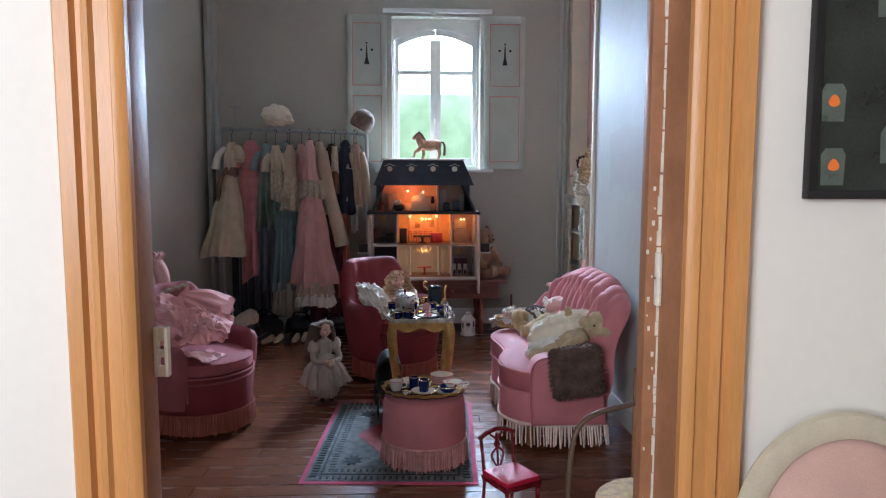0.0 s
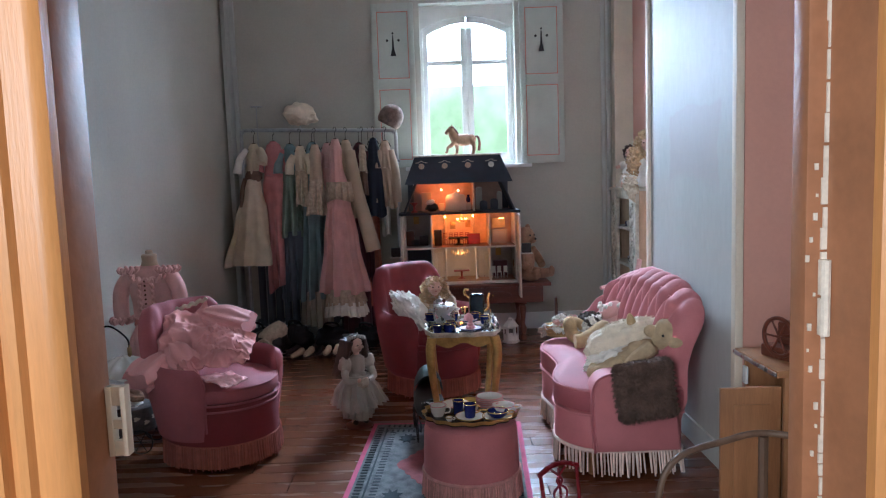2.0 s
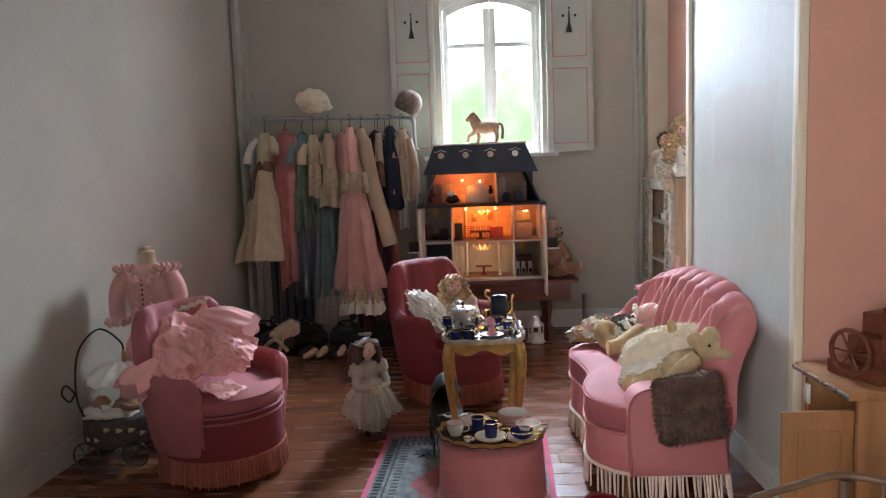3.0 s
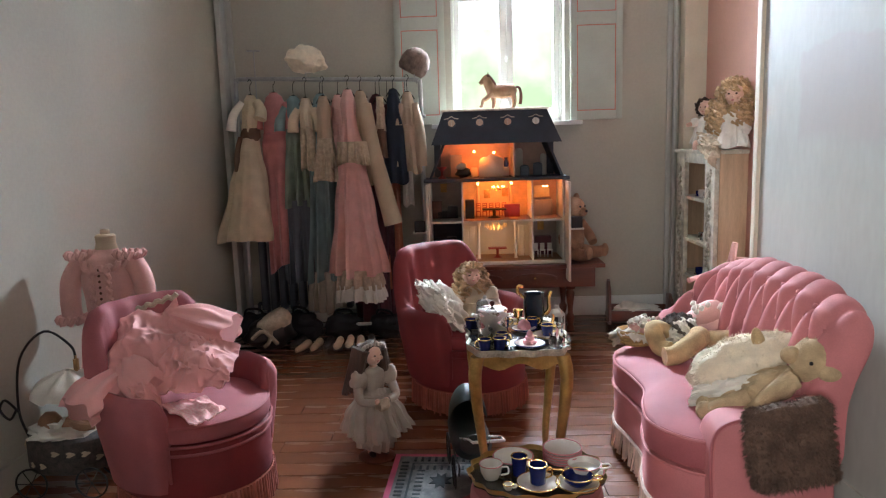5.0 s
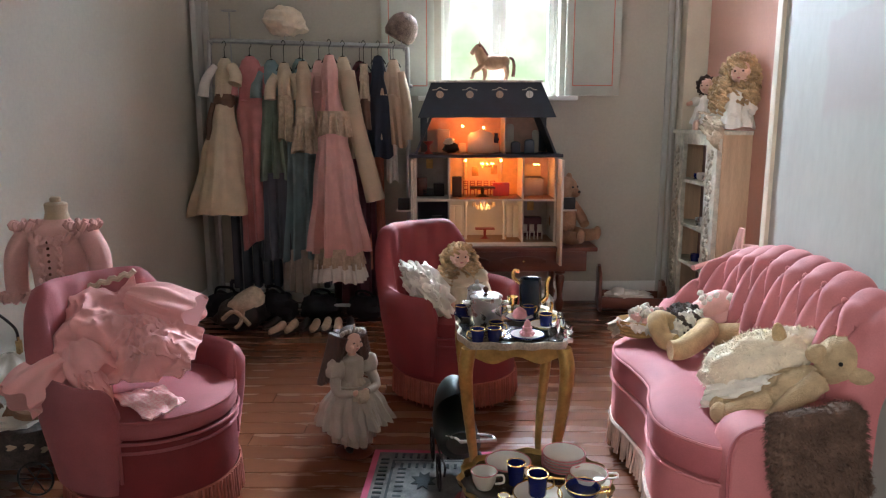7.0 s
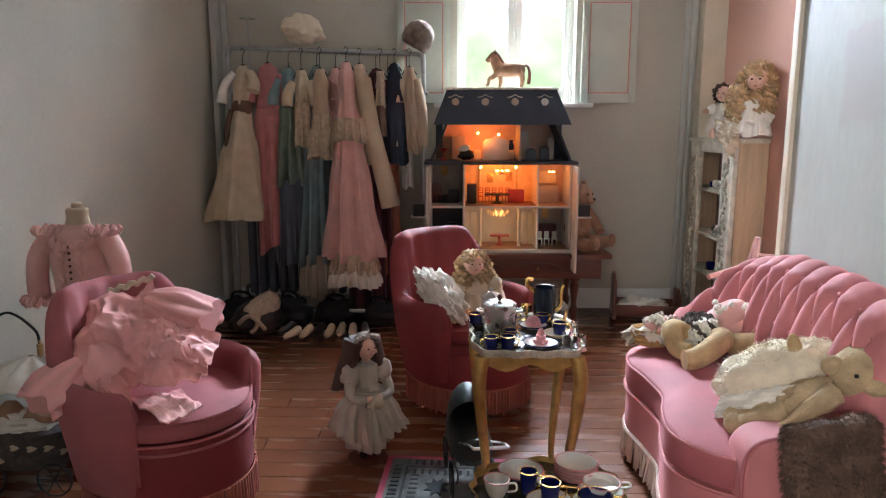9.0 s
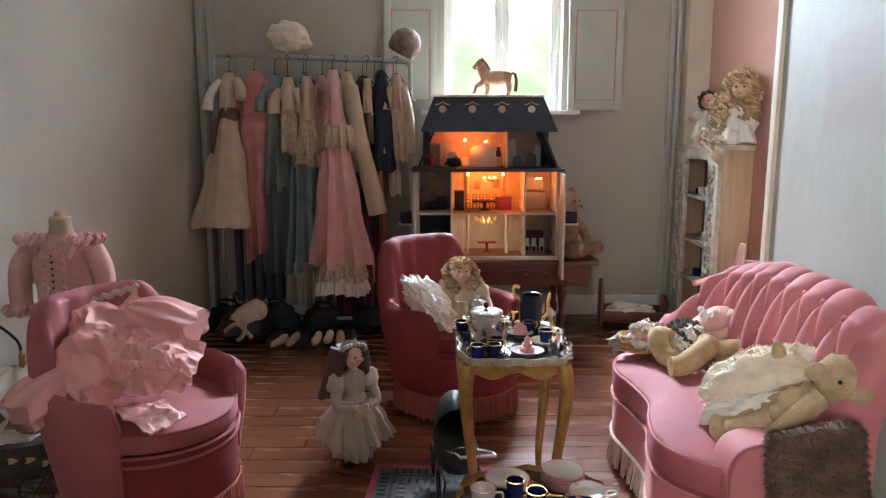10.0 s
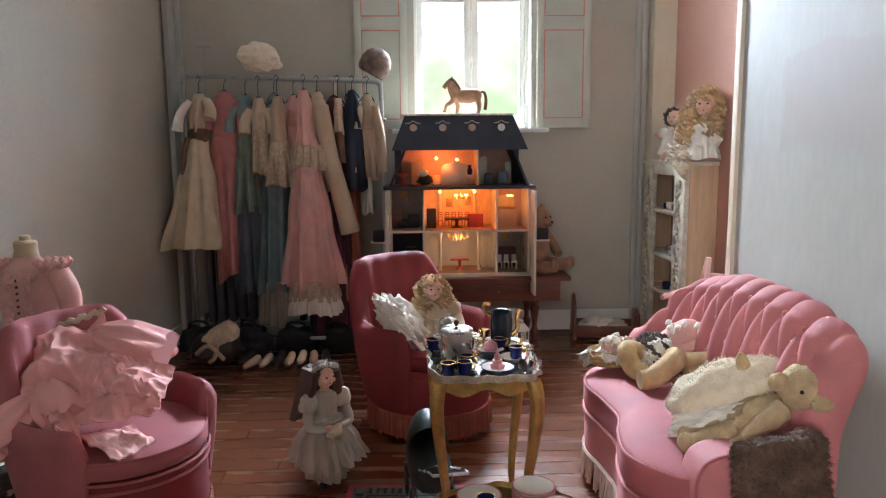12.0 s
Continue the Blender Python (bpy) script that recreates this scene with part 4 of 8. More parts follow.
for x0, x1, z0, z1, mt in ((PX0 + 0.006, PX1 - 0.006, 0.296, 0.555, "dhpaper"), (PX0 + 0.006, PX1 - 0.006, 0.022, 0.282, "dhwhite"), (PX1 + 0.006, XR - 0.014, 0.296, 0.555, "dhrose"), (PX1 + 0.006, XR - 0.014, 0.022, 0.282, "dhgrey"), (XL + 0.014, PX0 - 0.006, 0.022, 0.282, "slate"), (XL + 0.014, PX0 - 0.006, 0.296, 0.555, "dhgrey")):
    dbox("wallpaper", (x0, F1 - 0.018, z0), (x1, F1 - 0.0125, z1), mt, 0)
dbox("room_floor", (PX0 + 0.006, F0 + 0.005, 0.296), (PX1 - 0.006, F1 - 0.018, 0.299), "oak", 0)
dbox("room_floor", (PX1 + 0.006, F0 + 0.005, 0.296), (XR - 0.014, F1 - 0.018, 0.299), "oak", 0)
dbox("room_floor", (XL + 0.014, F0 + 0.005, 0.022), (XR - 0.014, F1 - 0.018, 0.025), "oak", 0)
# attic with raking side walls
b = BM()
loft(b, [[(-0.33, y, 0.80), (0.33, y, 0.80), (0.425, y, 0.576), (-0.425, y, 0.576)] for y in (F1 - 0.012, F1)])
part("attic_back", b, "dhrose", dh)
for s in (-1, 1):
    b = BM()
    loft(b, [[(s * 0.33, y, 0.80), (s * 0.345, y, 0.80), (s * 0.44, y, 0.576), (s * 0.425, y, 0.576)] for y in (F0, F1 - 0.012)])
    part("attic_wall", b, "slate", dh)
dbox("attic_wall", (0.115, F0, 0.576), (0.123, F1 - 0.012, 0.80), "dhwhite", 0.001)
b = BM()
loft(b, [[(-0.335, F0 - 0.06, 1.005), (0.325, F0 - 0.06, 1.005), (0.325, F1, 1.005), (-0.335, F1, 1.005)], [(-0.415, F0 - 0.125, 0.798), (0.41, F0 - 0.125, 0.798), (0.41, F1, 0.798), (-0.415, F1, 0.798)]])
roof = part("roof", b, "slate", dh, "hinged slate-blue mansard front")
b = BM()
box(b, (-0.345, F0 - 0.075, 1.004), (0.335, F1 + 0.005, 1.018), 0.004)
part("ridge", b, "silver", dh)
tilt = math.degrees(math.atan2(0.065, 0.207))
for i in range(4):
    x = -0.283 + i * 0.178
    b = BM()
    mm = pose(x, F0 - 0.084, 0.930, 90 - tilt)
    lathe(b, [(0.028, -0.006), (0.028, 0.006), (0.022, 0.008)], 20, m=mm)
    d = part("dormer_window", b, "slate", roof)
    b = BM()
    lathe(b, [(0.0225, 0.0075), (0.0225, 0.0095)], 20, m=mm)
    part("pane", b, "beige" if i < 3 else "china", roof, "round pale pane")
    b = BM()
    box(b, (-0.0015, -0.022, 0.0095), (0.0015, 0.022, 0.011), m=mm)
    tube(b, [(-0.045, 0.027, 0.012), (-0.022, 0.029, 0.014), (0, 0.040, 0.018), (0.022, 0.029, 0.014), (0.045, 0.027, 0.012)], 0.003, 6, m=mm, smooth=4)
    part("dormer_hood", b, "silver", roof)
for s in (-1, 1):
    dbox("chimney", (s * 0.385 - 0.022, 0.10, 0.58), (s * 0.385 + 0.022, F1 - 0.02, 0.80), "slate", parent=roof)
# opened front doors
for s, w in ((-1, 0.05), (1, 0.06)):
    x = XL - 0.008 if s < 0 else XR + 0.008
    b = BM()
    zlo = 0.04 if s < 0 else -0.10
    box(b, (x - 0.007, F0 - 0.16, zlo), (x + 0.007, F0, 0.545), 0.002)
    d = part("front_door", b, "dhwhite", dh, "opened white front leaf")
    b = BM()
    x0, x1 = (x - 0.10, x - 0.008) if s < 0 else (x + 0.008, x + 0.10)
    box(b, (x0, F0 - 0.11, 0.232), (x1, F0 - 0.02, 0.242), 0.002)
    part("balcony", b, "dhwhite", d, "small white balcony")
    b = BM()
    y0 = F0 - 0.105
    box(b, (x0 + 0.012, y0, 0.243), (x1 - 0.01, y0 + 0.035, 0.315), 0.002)
    part("flower_box", b, "black", d, "dark box on the balcony")
# fittings of the lit rooms, each a part
def mini(name, lo, hi, material, z=0.299, bevel=0.003):
    return dbox(name, (lo[0], lo[1], z), (hi[0], hi[1], z + hi[2]), material, bevel)


mini("cabinet", (-0.205, -0.02), (-0.145, 0.06, 0.125), "black")
mini("sideboard", (0.06, 0.02), (0.165, 0.08, 0.085), "dhred")
b = BM()
box(b, (-0.09, -0.03, 0.352), (0.07, 0.05, 0.362), 0.003)
lathe(b, [(0.045, 0.299), (0.03, 0.305), (0.010, 0.315), (0.012, 0.352)], 12, (-0.01, 0.01, 0))
part("dining_table", b, "black", dh, "tiny dark pedestal table")
for i in range(5):
    x = -0.115 + i * 0.044
    b = BM()
    for dx in (-0.013, 0.013):
        box(b, (x + dx - 0.002, 0.066, 0.299), (x + dx + 0.002, 0.070, 0.395))
        box(b, (x + dx - 0.002, 0.094, 0.299), (x + dx + 0.002, 0.098, 0.335))
    box(b, (x - 0.015, 0.066, 0.335), (x + 0.015, 0.098, 0.340))
    for z in (0.36, 0.376, 0.39):
        box(b, (x - 0.015, 0.066, z), (x + 0.015, 0.070, z + 0.005))
    part("dining_chair", b, "dhred", dh, "tiny red dining chair")
for x in (-0.115, 0.115):
    b = BM()
    lathe(b, [(0.014, 0.30), (0.012, 0.31), (0.012, 0.53), (0.016, 0.545)], 12, (x, 0.142, 0))
    part("pilaster", b, "dhpaper", dh)
for x, y, z in ((-0.115, 0.09, 0.525), (0.115, 0.09, 0.525), (-0.135, 0.10, 0.745), (0.0, 0.10, 0.735)):
    b = BM()
    ball(b, (x, y, z), 0.0085, u=10, v=6)
    part("wall_lamp", b, "bulb", dh, "glowing tiny bulb")
b = BM()
tube(b, [(0.02, 0.02, 0.555), (0.02, 0.02, 0.50)], 0.002, 6)
for i in range(8):
    a = i * math.pi / 4
    tube(b, [(0.02, 0.02, 0.495), (0.02 + 0.025 * math.cos(a), 0.02 + 0.025 * math.sin(a), 0.485), (0.02 + 0.04 * math.cos(a), 0.02 + 0.04 * math.sin(a), 0.503)], 0.002, 5, smooth=3)
part("chandelier", b, "gold", dh, "tiny gilt chandelier")
for i in range(8):
    b = BM()
    a = i * math.pi / 4
    ball(b, (0.02 + 0.04 * math.cos(a), 0.02 + 0.04 * math.sin(a), 0.508), 0.0045, u=8, v=5)
    part("candle_bulb", b, "bulb", dh, "glowing tiny bulb")
for i in range(6):
    b = BM()
    a = i * math.pi / 3
    ball(b, (0.34 + 0.016 * math.cos(a), 0.04 + 0.016 * math.sin(a), 0.50), 0.004, u=8, v=5)
    part("candle_bulb", b, "bulb", dh, "glowing tiny bulb")
mini("bed", (-0.10, 0.03), (0.055, 0.15, 0.06), "dhwhite", 0.576, 0.01)
b = BM()
outline(b, [(x, y) for x, y in [(-0.105, 0.0), (-0.105, 0.105), (-0.09, 0.128), (-0.05, 0.136), (-0.022, 0.155), (0.006, 0.136), (0.045, 0.128), (0.06, 0.105), (0.06, 0.0)]], 0, 0.01, 0.002, m=pose(0, 0.02, 0.576, 90))
part("headboard", b, "dhwhite", dh, "carved white headboard")
mini("wardrobe", (-0.30, 0.07), (-0.22, 0.14, 0.15), "dhgrey", 0.576)
mini("nightstand", (-0.155, 0.08), (-0.115, 0.12, 0.06), "dhwhite", 0.576)
mini("nightstand", (0.065, 0.08), (0.10, 0.12, 0.06), "dhwhite", 0.576)
b = BM()
lathe(b, [(0.012, 0.636), (0.02, 0.66), (0.01, 0.685), (0.014, 0.70)], 12, (0.083, 0.10, 0))
part("vase", b, "cobalt", dh, "tiny dark vase")
b = BM()
lathe(b, [(0.03, 0.0), (0.026, 0.006), (0.008, 0.02), (0.008, 0.05), (0.03, 0.07), (0.034, 0.078)], 14, (-0.355, -0.06, 0.576))
part("pedestal", b, "dhred", dh, "tiny red pedestal bowl")
b = BM()
ball(b, (-0.215, -0.04, 0.61), (0.05, 0.03, 0.032), lump=0.3)
part("piano", b, "black", dh, "tiny black piano")
b = BM()
ball(b, (-0.225, -0.04, 0.65), (0.035, 0.02, 0.022), lump=0.4)
part("shawl", b, "whitecloth", dh)
for x, y, w, h in ((0.17, 0.10, 0.05, 0.17), (0.20, 0.02, 0.06, 0.06), (0.285, 0.0, 0.06, 0.075), (0.335, 0.09, 0.04, 0.13)):
    b = BM()
    box(b, (x - w / 2, y - 0.02, 0.576), (x + w / 2, y + 0.02, 0.576 + h), 0.006)
    ball(b, (x, y, 0.576 + h), (w * 0.5, 0.02, 0.014), u=10, v=6)
    part("dresser", b, "dhwhite" if w < 0.055 else "radiator", dh, "tiny painted furniture")
mini("washstand", (0.265, 0.05), (0.39, 0.13, 0.11), "dhgrey")
b = BM()
box(b, (0.27, 0.12, 0.42), (0.38, 0.135, 0.50), 0.004)
part("mirror_frame", b, "dhpaper", dh)
for x, z, mt in ((-0.40, 0.40, "mahogany"), (-0.29, 0.36, "black"), (-0.36, 0.33, "black")):
    mini("cupboard", (x - 0.035, 0.03), (x + 0.035, 0.11, (z - 0.299) * 1.0 + 0.02), mt)
for x, h in ((-0.385, 0.09), (-0.30, 0.14), (-0.245, 0.07)):
    mini("stove", (x - 0.035, 0.05), (x + 0.03, 0.12, h), "black", 0.025)
for x in (-0.185, 0.195):
    for dx in (-0.022, 0.022):
        b = BM()
        box(b, (x + dx - 0.02, 0.05, 0.025), (x + dx + 0.02, 0.058, 0.235), 0.002)
        part("inner_door", b, "dhwhite", dh, "tiny white panelled door")
for x in (-0.12, 0.13):
    b = BM()
    lathe(b, [(0.014, 0.025), (0.010, 0.035), (0.009, 0.24), (0.014, 0.255), (0.016, 0.28)], 12, (x, -0.02, 0))
    part("column", b, "dhwhite", dh)
b = BM()
box(b, (-0.055, -0.02, 0.085), (0.07, 0.05, 0.093), 0.003)
lathe(b, [(0.035, 0.025), (0.02, 0.03), (0.008, 0.04), (0.010, 0.085)], 12, (0.008, 0.015, 0))
part("hall_table", b, "dhred", dh, "tiny red hall table")
b = BM()
for i in range(10):
    a = i * math.pi / 5
    for r, z in ((0.07, 0.245), (0.045, 0.228)):
        ball(b, (r * math.cos(a), 0.02 + r * 0.6 * math.sin(a), z), (0.006, 0.006, 0.016), u=6, v=5)
tube(b, [(0, 0.02, 0.28), (0, 0.02, 0.22)], 0.003, 6)
part("crystal_chandelier", b, "dhpaper", dh, "tiny crystal chandelier")
mini("settee", (0.27, 0.06), (0.385, 0.13, 0.13), "plum", 0.025, 0.01)
for x in (0.265, 0.31, 0.36):
    b = BM()
    for dx in (-0.014, 0.014):
        for dy in (-0.012, 0.012):
            box(b, (x + dx - 0.002, -0.03 + dy, 0.025), (x + dx + 0.002, -0.026 + dy, 0.07))
    box(b, (x - 0.017, -0.045, 0.07), (x + 0.017, -0.013, 0.076))
    box(b, (x - 0.015, -0.016, 0.076), (x + 0.015, -0.012, 0.12), 0.002)
    part("parlour_chair", b, "dhwhite", dh, "tiny pale chair")
for x, z in ((-0.05, 0.42), (0.075, 0.43), (0.32, 0.19), (-0.35, 0.47)):
    dbox("picture", (x - 0.022, 0.146, z), (x + 0.022, 0.151, z + 0.06), "gilt", 0.001)
# lamps inside the dolls' house
lamp("dining_room_lamp", "POINT", pose(0.71, 5.27, 0.971), 3.4, (1.0, 0.21, 0.018), 0.03)
lamp("attic_lamp", "POINT", pose(0.58, 5.30, 1.195), 1.5, (1.0, 0.22, 0.03), 0.02)
lamp("hall_lamp", "POINT", pose(0.70, 5.25, 0.690), 0.45, (1.0, 0.50, 0.18), 0.02)
lamp("washroom_lamp", "POINT", pose(1.04, 5.27, 0.955), 0.40, (1.0, 0.28, 0.06), 0.02)

# toy horse on the roof
b = BM()
ball(b, (0.0, 0, 0.118), (0.088, 0.042, 0.047), lump=0.08)
ball(b, (0.060, 0, 0.120), (0.042, 0.036, 0.042))
ball(b, (-0.055, 0, 0.122), (0.042, 0.034, 0.042))
tube(b, [(-0.06, 0, 0.12), (-0.085, 0, 0.165), (-0.10, 0, 0.205)], [0.042, 0.026], 12, smooth=4)
tube(b, [(-0.092, 0, 0.212), (-0.115, 0, 0.195), (-0.142, 0, 0.168)], [0.024, 0.014], 10, smooth=4)
for y in (-0.010, 0.010):
    tube(b, [(-0.090, y, 0.225), (-0.088, y, 0.245)], [0.007, 0.002], 6)
for x, y, bend in ((-0.065, -0.02, 1), (-0.065, 0.02, 0), (0.07, -0.02, 0), (0.07, 0.02, 0)):
    pts = [(x, y, 0.11), (x - 0.035, y, 0.075), (x - 0.06, y, 0.06), (x - 0.068, y, 0.025)] if bend else [(x, y, 0.11), (x + 0.014, y, 0.055), (x + 0.006, y, 0.008)]
    tube(b, pts, [0.020, 0.008], 8, smooth=4)
    ball(b, (pts[-1][0] - 0.004, y, pts[-1][2] - 0.002), (0.013, 0.010, 0.009), u=8, v=6)
tube(b, [(-0.098, 0, 0.228), (-0.072, 0, 0.20), (-0.048, 0, 0.16), (-0.038, 0, 0.135)], [0.014, 0.018], 8, mi=1, smooth=4)
tube(b, [(0.095, 0, 0.145), (0.118, 0, 0.135), (0.128, 0, 0.09), (0.122, 0, 0.03)], [0.008, 0.012], 8, mi=1, smooth=4)
solo("toy_horse", b, ["bearfur", "mahogany"], "brown toy horse with one raised foreleg, on the dolls' house", "toy horse", (0.755, 5.32, 1.440))

# teddy bear on the console
def teddy(name, at, rz, material, label, h=0.46):
    bm = BM()
    s = h / 0.46
    ball(bm, (0, 0, 0.15 * s), (0.095 * s, 0.085 * s, 0.135 * s), lump=0.12)
    ball(bm, (0, -0.015 * s, 0.345 * s), (0.085 * s, 0.080 * s, 0.080 * s), lump=0.10)
    ball(bm, (0, -0.085 * s, 0.325 * s), (0.038 * s, 0.035 * s, 0.030 * s))
    for x in (-1, 1):
        ball(bm, (x * 0.065 * s, 0, 0.415 * s), (0.030 * s, 0.016 * s, 0.030 * s))
        tube(bm, [(x * 0.08 * s, -0.02 * s, 0.24 * s), (x * 0.125 * s, -0.06 * s, 0.16 * s), (x * 0.10 * s, -0.11 * s, 0.11 * s)], [0.038 * s, 0.030 * s], 10, smooth=4)
        tube(bm, [(x * 0.05 * s, -0.03 * s, 0.055 * s), (x * 0.09 * s, -0.13 * s, 0.045 * s), (x * 0.10 * s, -0.19 * s, 0.06 * s)], [0.048 * s, 0.036 * s], 10, smooth=4)
        ball(bm, (x * 0.10 * s, -0.20 * s, 0.065 * s), (0.034 * s, 0.022 * s, 0.045 * s))
        ball(bm, (x * 0.028 * s, -0.088 * s, 0.362 * s), 0.007 * s, mi=1, u=8, v=6)
    ball(bm, (0, -0.118 * s, 0.332 * s), (0.013 * s, 0.008 * s, 0.009 * s), mi=1, u=8, v=6)
    return solo(name, bm, [material, "black"], label, "teddy bear", at, rz)


teddy("teddy_bear", (1.215, 5.33, 0.42), 48, "bearfur", "brown plush teddy bear sitting on the console table")

# ---- lantern and toy cradle on the floor ----
zone(1.02, (1.032, 5.10), (1.072, 5.085))
lan = thing("lantern", "small white metal candle lantern standing on the floor", "lantern", (1.032, 5.10, 0))
b = BM()
lathe(b, [(0.066, 0), (0.068, 0.012), (0.058, 0.018)], 6)
part("base", b, "white", lan)
b = BM()
lathe(b, [(0.062, 0.125), (0.055, 0.135), (0.03, 0.165), (0.022, 0.17), (0.022, 0.185), (0.010, 0.192)], 6)
tube(b, [(-0.018, 0, 0.188), (0, 0, 0.222), (0.018, 0, 0.188)], 0.003, 6, smooth=4)
part("lid", b, "white", lan)
for i in range(6):
    b = BM()
    a = i * math.pi / 3
    box(b, (0.050, -0.006, 0.015), (0.058, 0.006, 0.128), m=Matrix.Rotation(a, 4, "Z"))
    part("post", b, "white", lan)
    b = BM()
    c = Matrix.Rotation(a + math.pi / 6, 4, "Z")
    box(b, (0.047, -0.026, 0.018), (0.050, 0.026, 0.060), m=c)
    part("fretted_panel", b, "white", lan)

zone(1.03, (1.60, 5.32), (1.670, 5.330))
cradle = thing("toy_cradle", "dark carved wooden toy cradle with a doll's bedding", "cradle", (1.60, 5.32, 0), -8)
b = BM()
pr = [(-0.11, 0), (-0.11, 0.20), (-0.08, 0.235), (-0.05, 0.225), (-0.02, 0.26), (0.03, 0.265), (0.06, 0.23), (0.09, 0.235), (0.11, 0.20), (0.11, 0)]
outline(b, pr, 0, 0.02, 0.003, m=pose(-0.20, 0, 0.025, 90, 0, 90))
part("headboard", b, "mahogany", cradle)
b = BM()
outline(b, [(x, z * 0.65) for x, z in pr], 0, 0.02, 0.003, m=pose(0.20, 0, 0.025, 90, 0, 90))
part("footboard", b, "mahogany", cradle)
for y in (-0.105, 0.10):
    b = BM()
    box(b, (-0.19, y, 0.03), (0.20, y + 0.014, 0.10), 0.003)
    part("side_rail", b, "mahogany", cradle)
b = BM()
box(b, (-0.19, -0.09, 0.03), (0.20, 0.10, 0.05), 0.003)
part("bed_base", b, "mahogany", cradle)
for x in (-0.19, 0.20):
    b = BM()
    tube(b, [(x, -0.15, 0.03), (x, -0.06, 0.010), (x, 0.06, 0.010), (x, 0.15, 0.03)], 0.011, 8, smooth=4)
    part("rocker", b, "mahogany", cradle)
b = BM()
ball(b, (1.60, 5.315, 0.088), (0.16, 0.085, 0.040), lump=0.5, freq=9, u=24, v=12)
ball(b, (1.53, 5.31, 0.118), (0.05, 0.06, 0.030), lump=0.3, u=16, v=8)
solo("doll_bedding", b, "whitecloth", "crumpled white doll's bedding in the cradle", "bedding")

# ---- the shelf unit in the corner, with dolls on top ----
SHELF_AT = (1.03, (1.90, 4.78), (1.955, 4.725))
zone(*SHELF_AT)
shelf = thing("shelf_unit", "narrow distressed shelf unit with carved posts and bare pine side", "shelf unit", (0, 0, 0))
SX0, SX1, SY0, SY1, SH = 1.90, 2.090, 4.78, 5.46, 1.125
dbx = lambda name, lo, hi, mt, label="", bevel=0.003: part(name, box(BM(), lo, hi, bevel), mt, shelf, label)
dbx("side_panel", (SX0 + 0.03, SY0, 0.0), (SX1, SY0 + 0.02, SH), "palewood", "bare pine side panel")
dbx("side_panel", (SX0 + 0.03, SY1 - 0.02, 0.0), (SX1, SY1, SH), "palewood")
dbx("back_panel", (SX1 - 0.012, SY0 + 0.02, 0.0), (SX1, SY1 - 0.02, SH), "mahogany", "dark back panel", 0)
dbx("top_board", (SX0 - 0.008, SY0 - 0.01, SH), (SX1, SY1 + 0.02, SH + 0.022), "distressed")
for z in (0.06, 0.33, 0.56, 0.83):
    dbx("shelf", (SX0 + 0.012, SY0 + 0.021, z), (SX1 - 0.013, SY1 - 0.021, z + 0.02), "distressed")
for y0, y1 in ((SY0, SY0 + 0.155), (SY1 - 0.16, SY1)):
    dbx("front_post", (SX0, y0, 0.0), (SX0 + 0.028, y1, SH), "distressed")
dbx("front_rail", (SX0 + 0.002, SY0 + 0.155, SH - 0.06), (SX0 + 0.026, SY1 - 0.16, SH), "distressed")
rnd = random.Random(8)
for yc in (SY0 + 0.075, SY1 - 0.08):
    b = BM()
    z = 0.14
    while z < 1.04:
        for k in range(3):
            ball(b, (SX0 - 0.004, yc + rnd.uniform(-0.03, 0.03), z + rnd.uniform(-0.02, 0.02)), (0.010, rnd.uniform(0.012, 0.026), rnd.uniform(0.012, 0.03)), u=8, v=6, lump=0.5, seed=z)
        z += 0.042
    part("carving", b, "silver", shelf, "silvered carved leaf ornament")
for y, z, r, mt in ((5.18, 0.85, 0.028, "china"), (5.10, 0.85, 0.024, "steel"), (5.24, 0.85, 0.022, "cobalt"), (5.02, 0.85, 0.020, "china"), (5.15, 0.58, 0.03, "steel"), (5.06, 0.58, 0.035, "china"), (5.20, 0.35, 0.028, "cobalt"), (5.08, 0.35, 0.024, "steel")):
    t = thing("toy_cup", "tiny toy tableware standing on the shelf", "toy cup", (1.975, y, z), group="toy tableware on the shelves")
    b = BM()
    lathe(b, [(r * 0.6, 0), (r, r * 0.6), (r * 0.96, r * 1.6), (r * 0.9, r * 1.6), (r * 0.85, r * 0.6), (0, r * 0.25)], 14, caps=False)
    part("cup", b, mt, t)
    b = BM()
    lathe(b, [(r * 1.2, 0.001), (r * 1.25, 0.004), (0.001, 0.003)], 14)
    part("saucer", b, mt, t)

# ---- clothes rack ----
zone(1.023, (-0.375, 5.33), (-0.391, 5.30))
RY = 5.33
rack = thing("clothes_rack", "steel tube clothes rack on castors, full of old dresses", "clothes rack", (0, 0, 0))
b = BM()
tube(b, spline([(-0.975, RY, 0.10), (-0.975, RY, 0.9), (-0.975, RY, 1.62), (-0.955, RY, 1.675), (-0.90, RY, 1.69), (-0.3, RY, 1.67), (0.16, RY, 1.655), (0.205, RY, 1.635), (0.22, RY, 1.58), (0.22, RY, 0.9), (0.22, RY, 0.10)], 5), 0.0145, 12)
part("frame_tube", b, "chrome", rack)
b = BM()
box(b, (-0.97, RY - 0.20, 0.085), (0.215, RY - 0.185, 0.105), 0.003)
part("shoe_rail", b, "chrome", rack)
b = BM()
box(b, (-0.97, RY + 0.185, 0.085), (0.215, RY + 0.20, 0.105), 0.003)
part("shoe_rail", b, "chrome", rack)
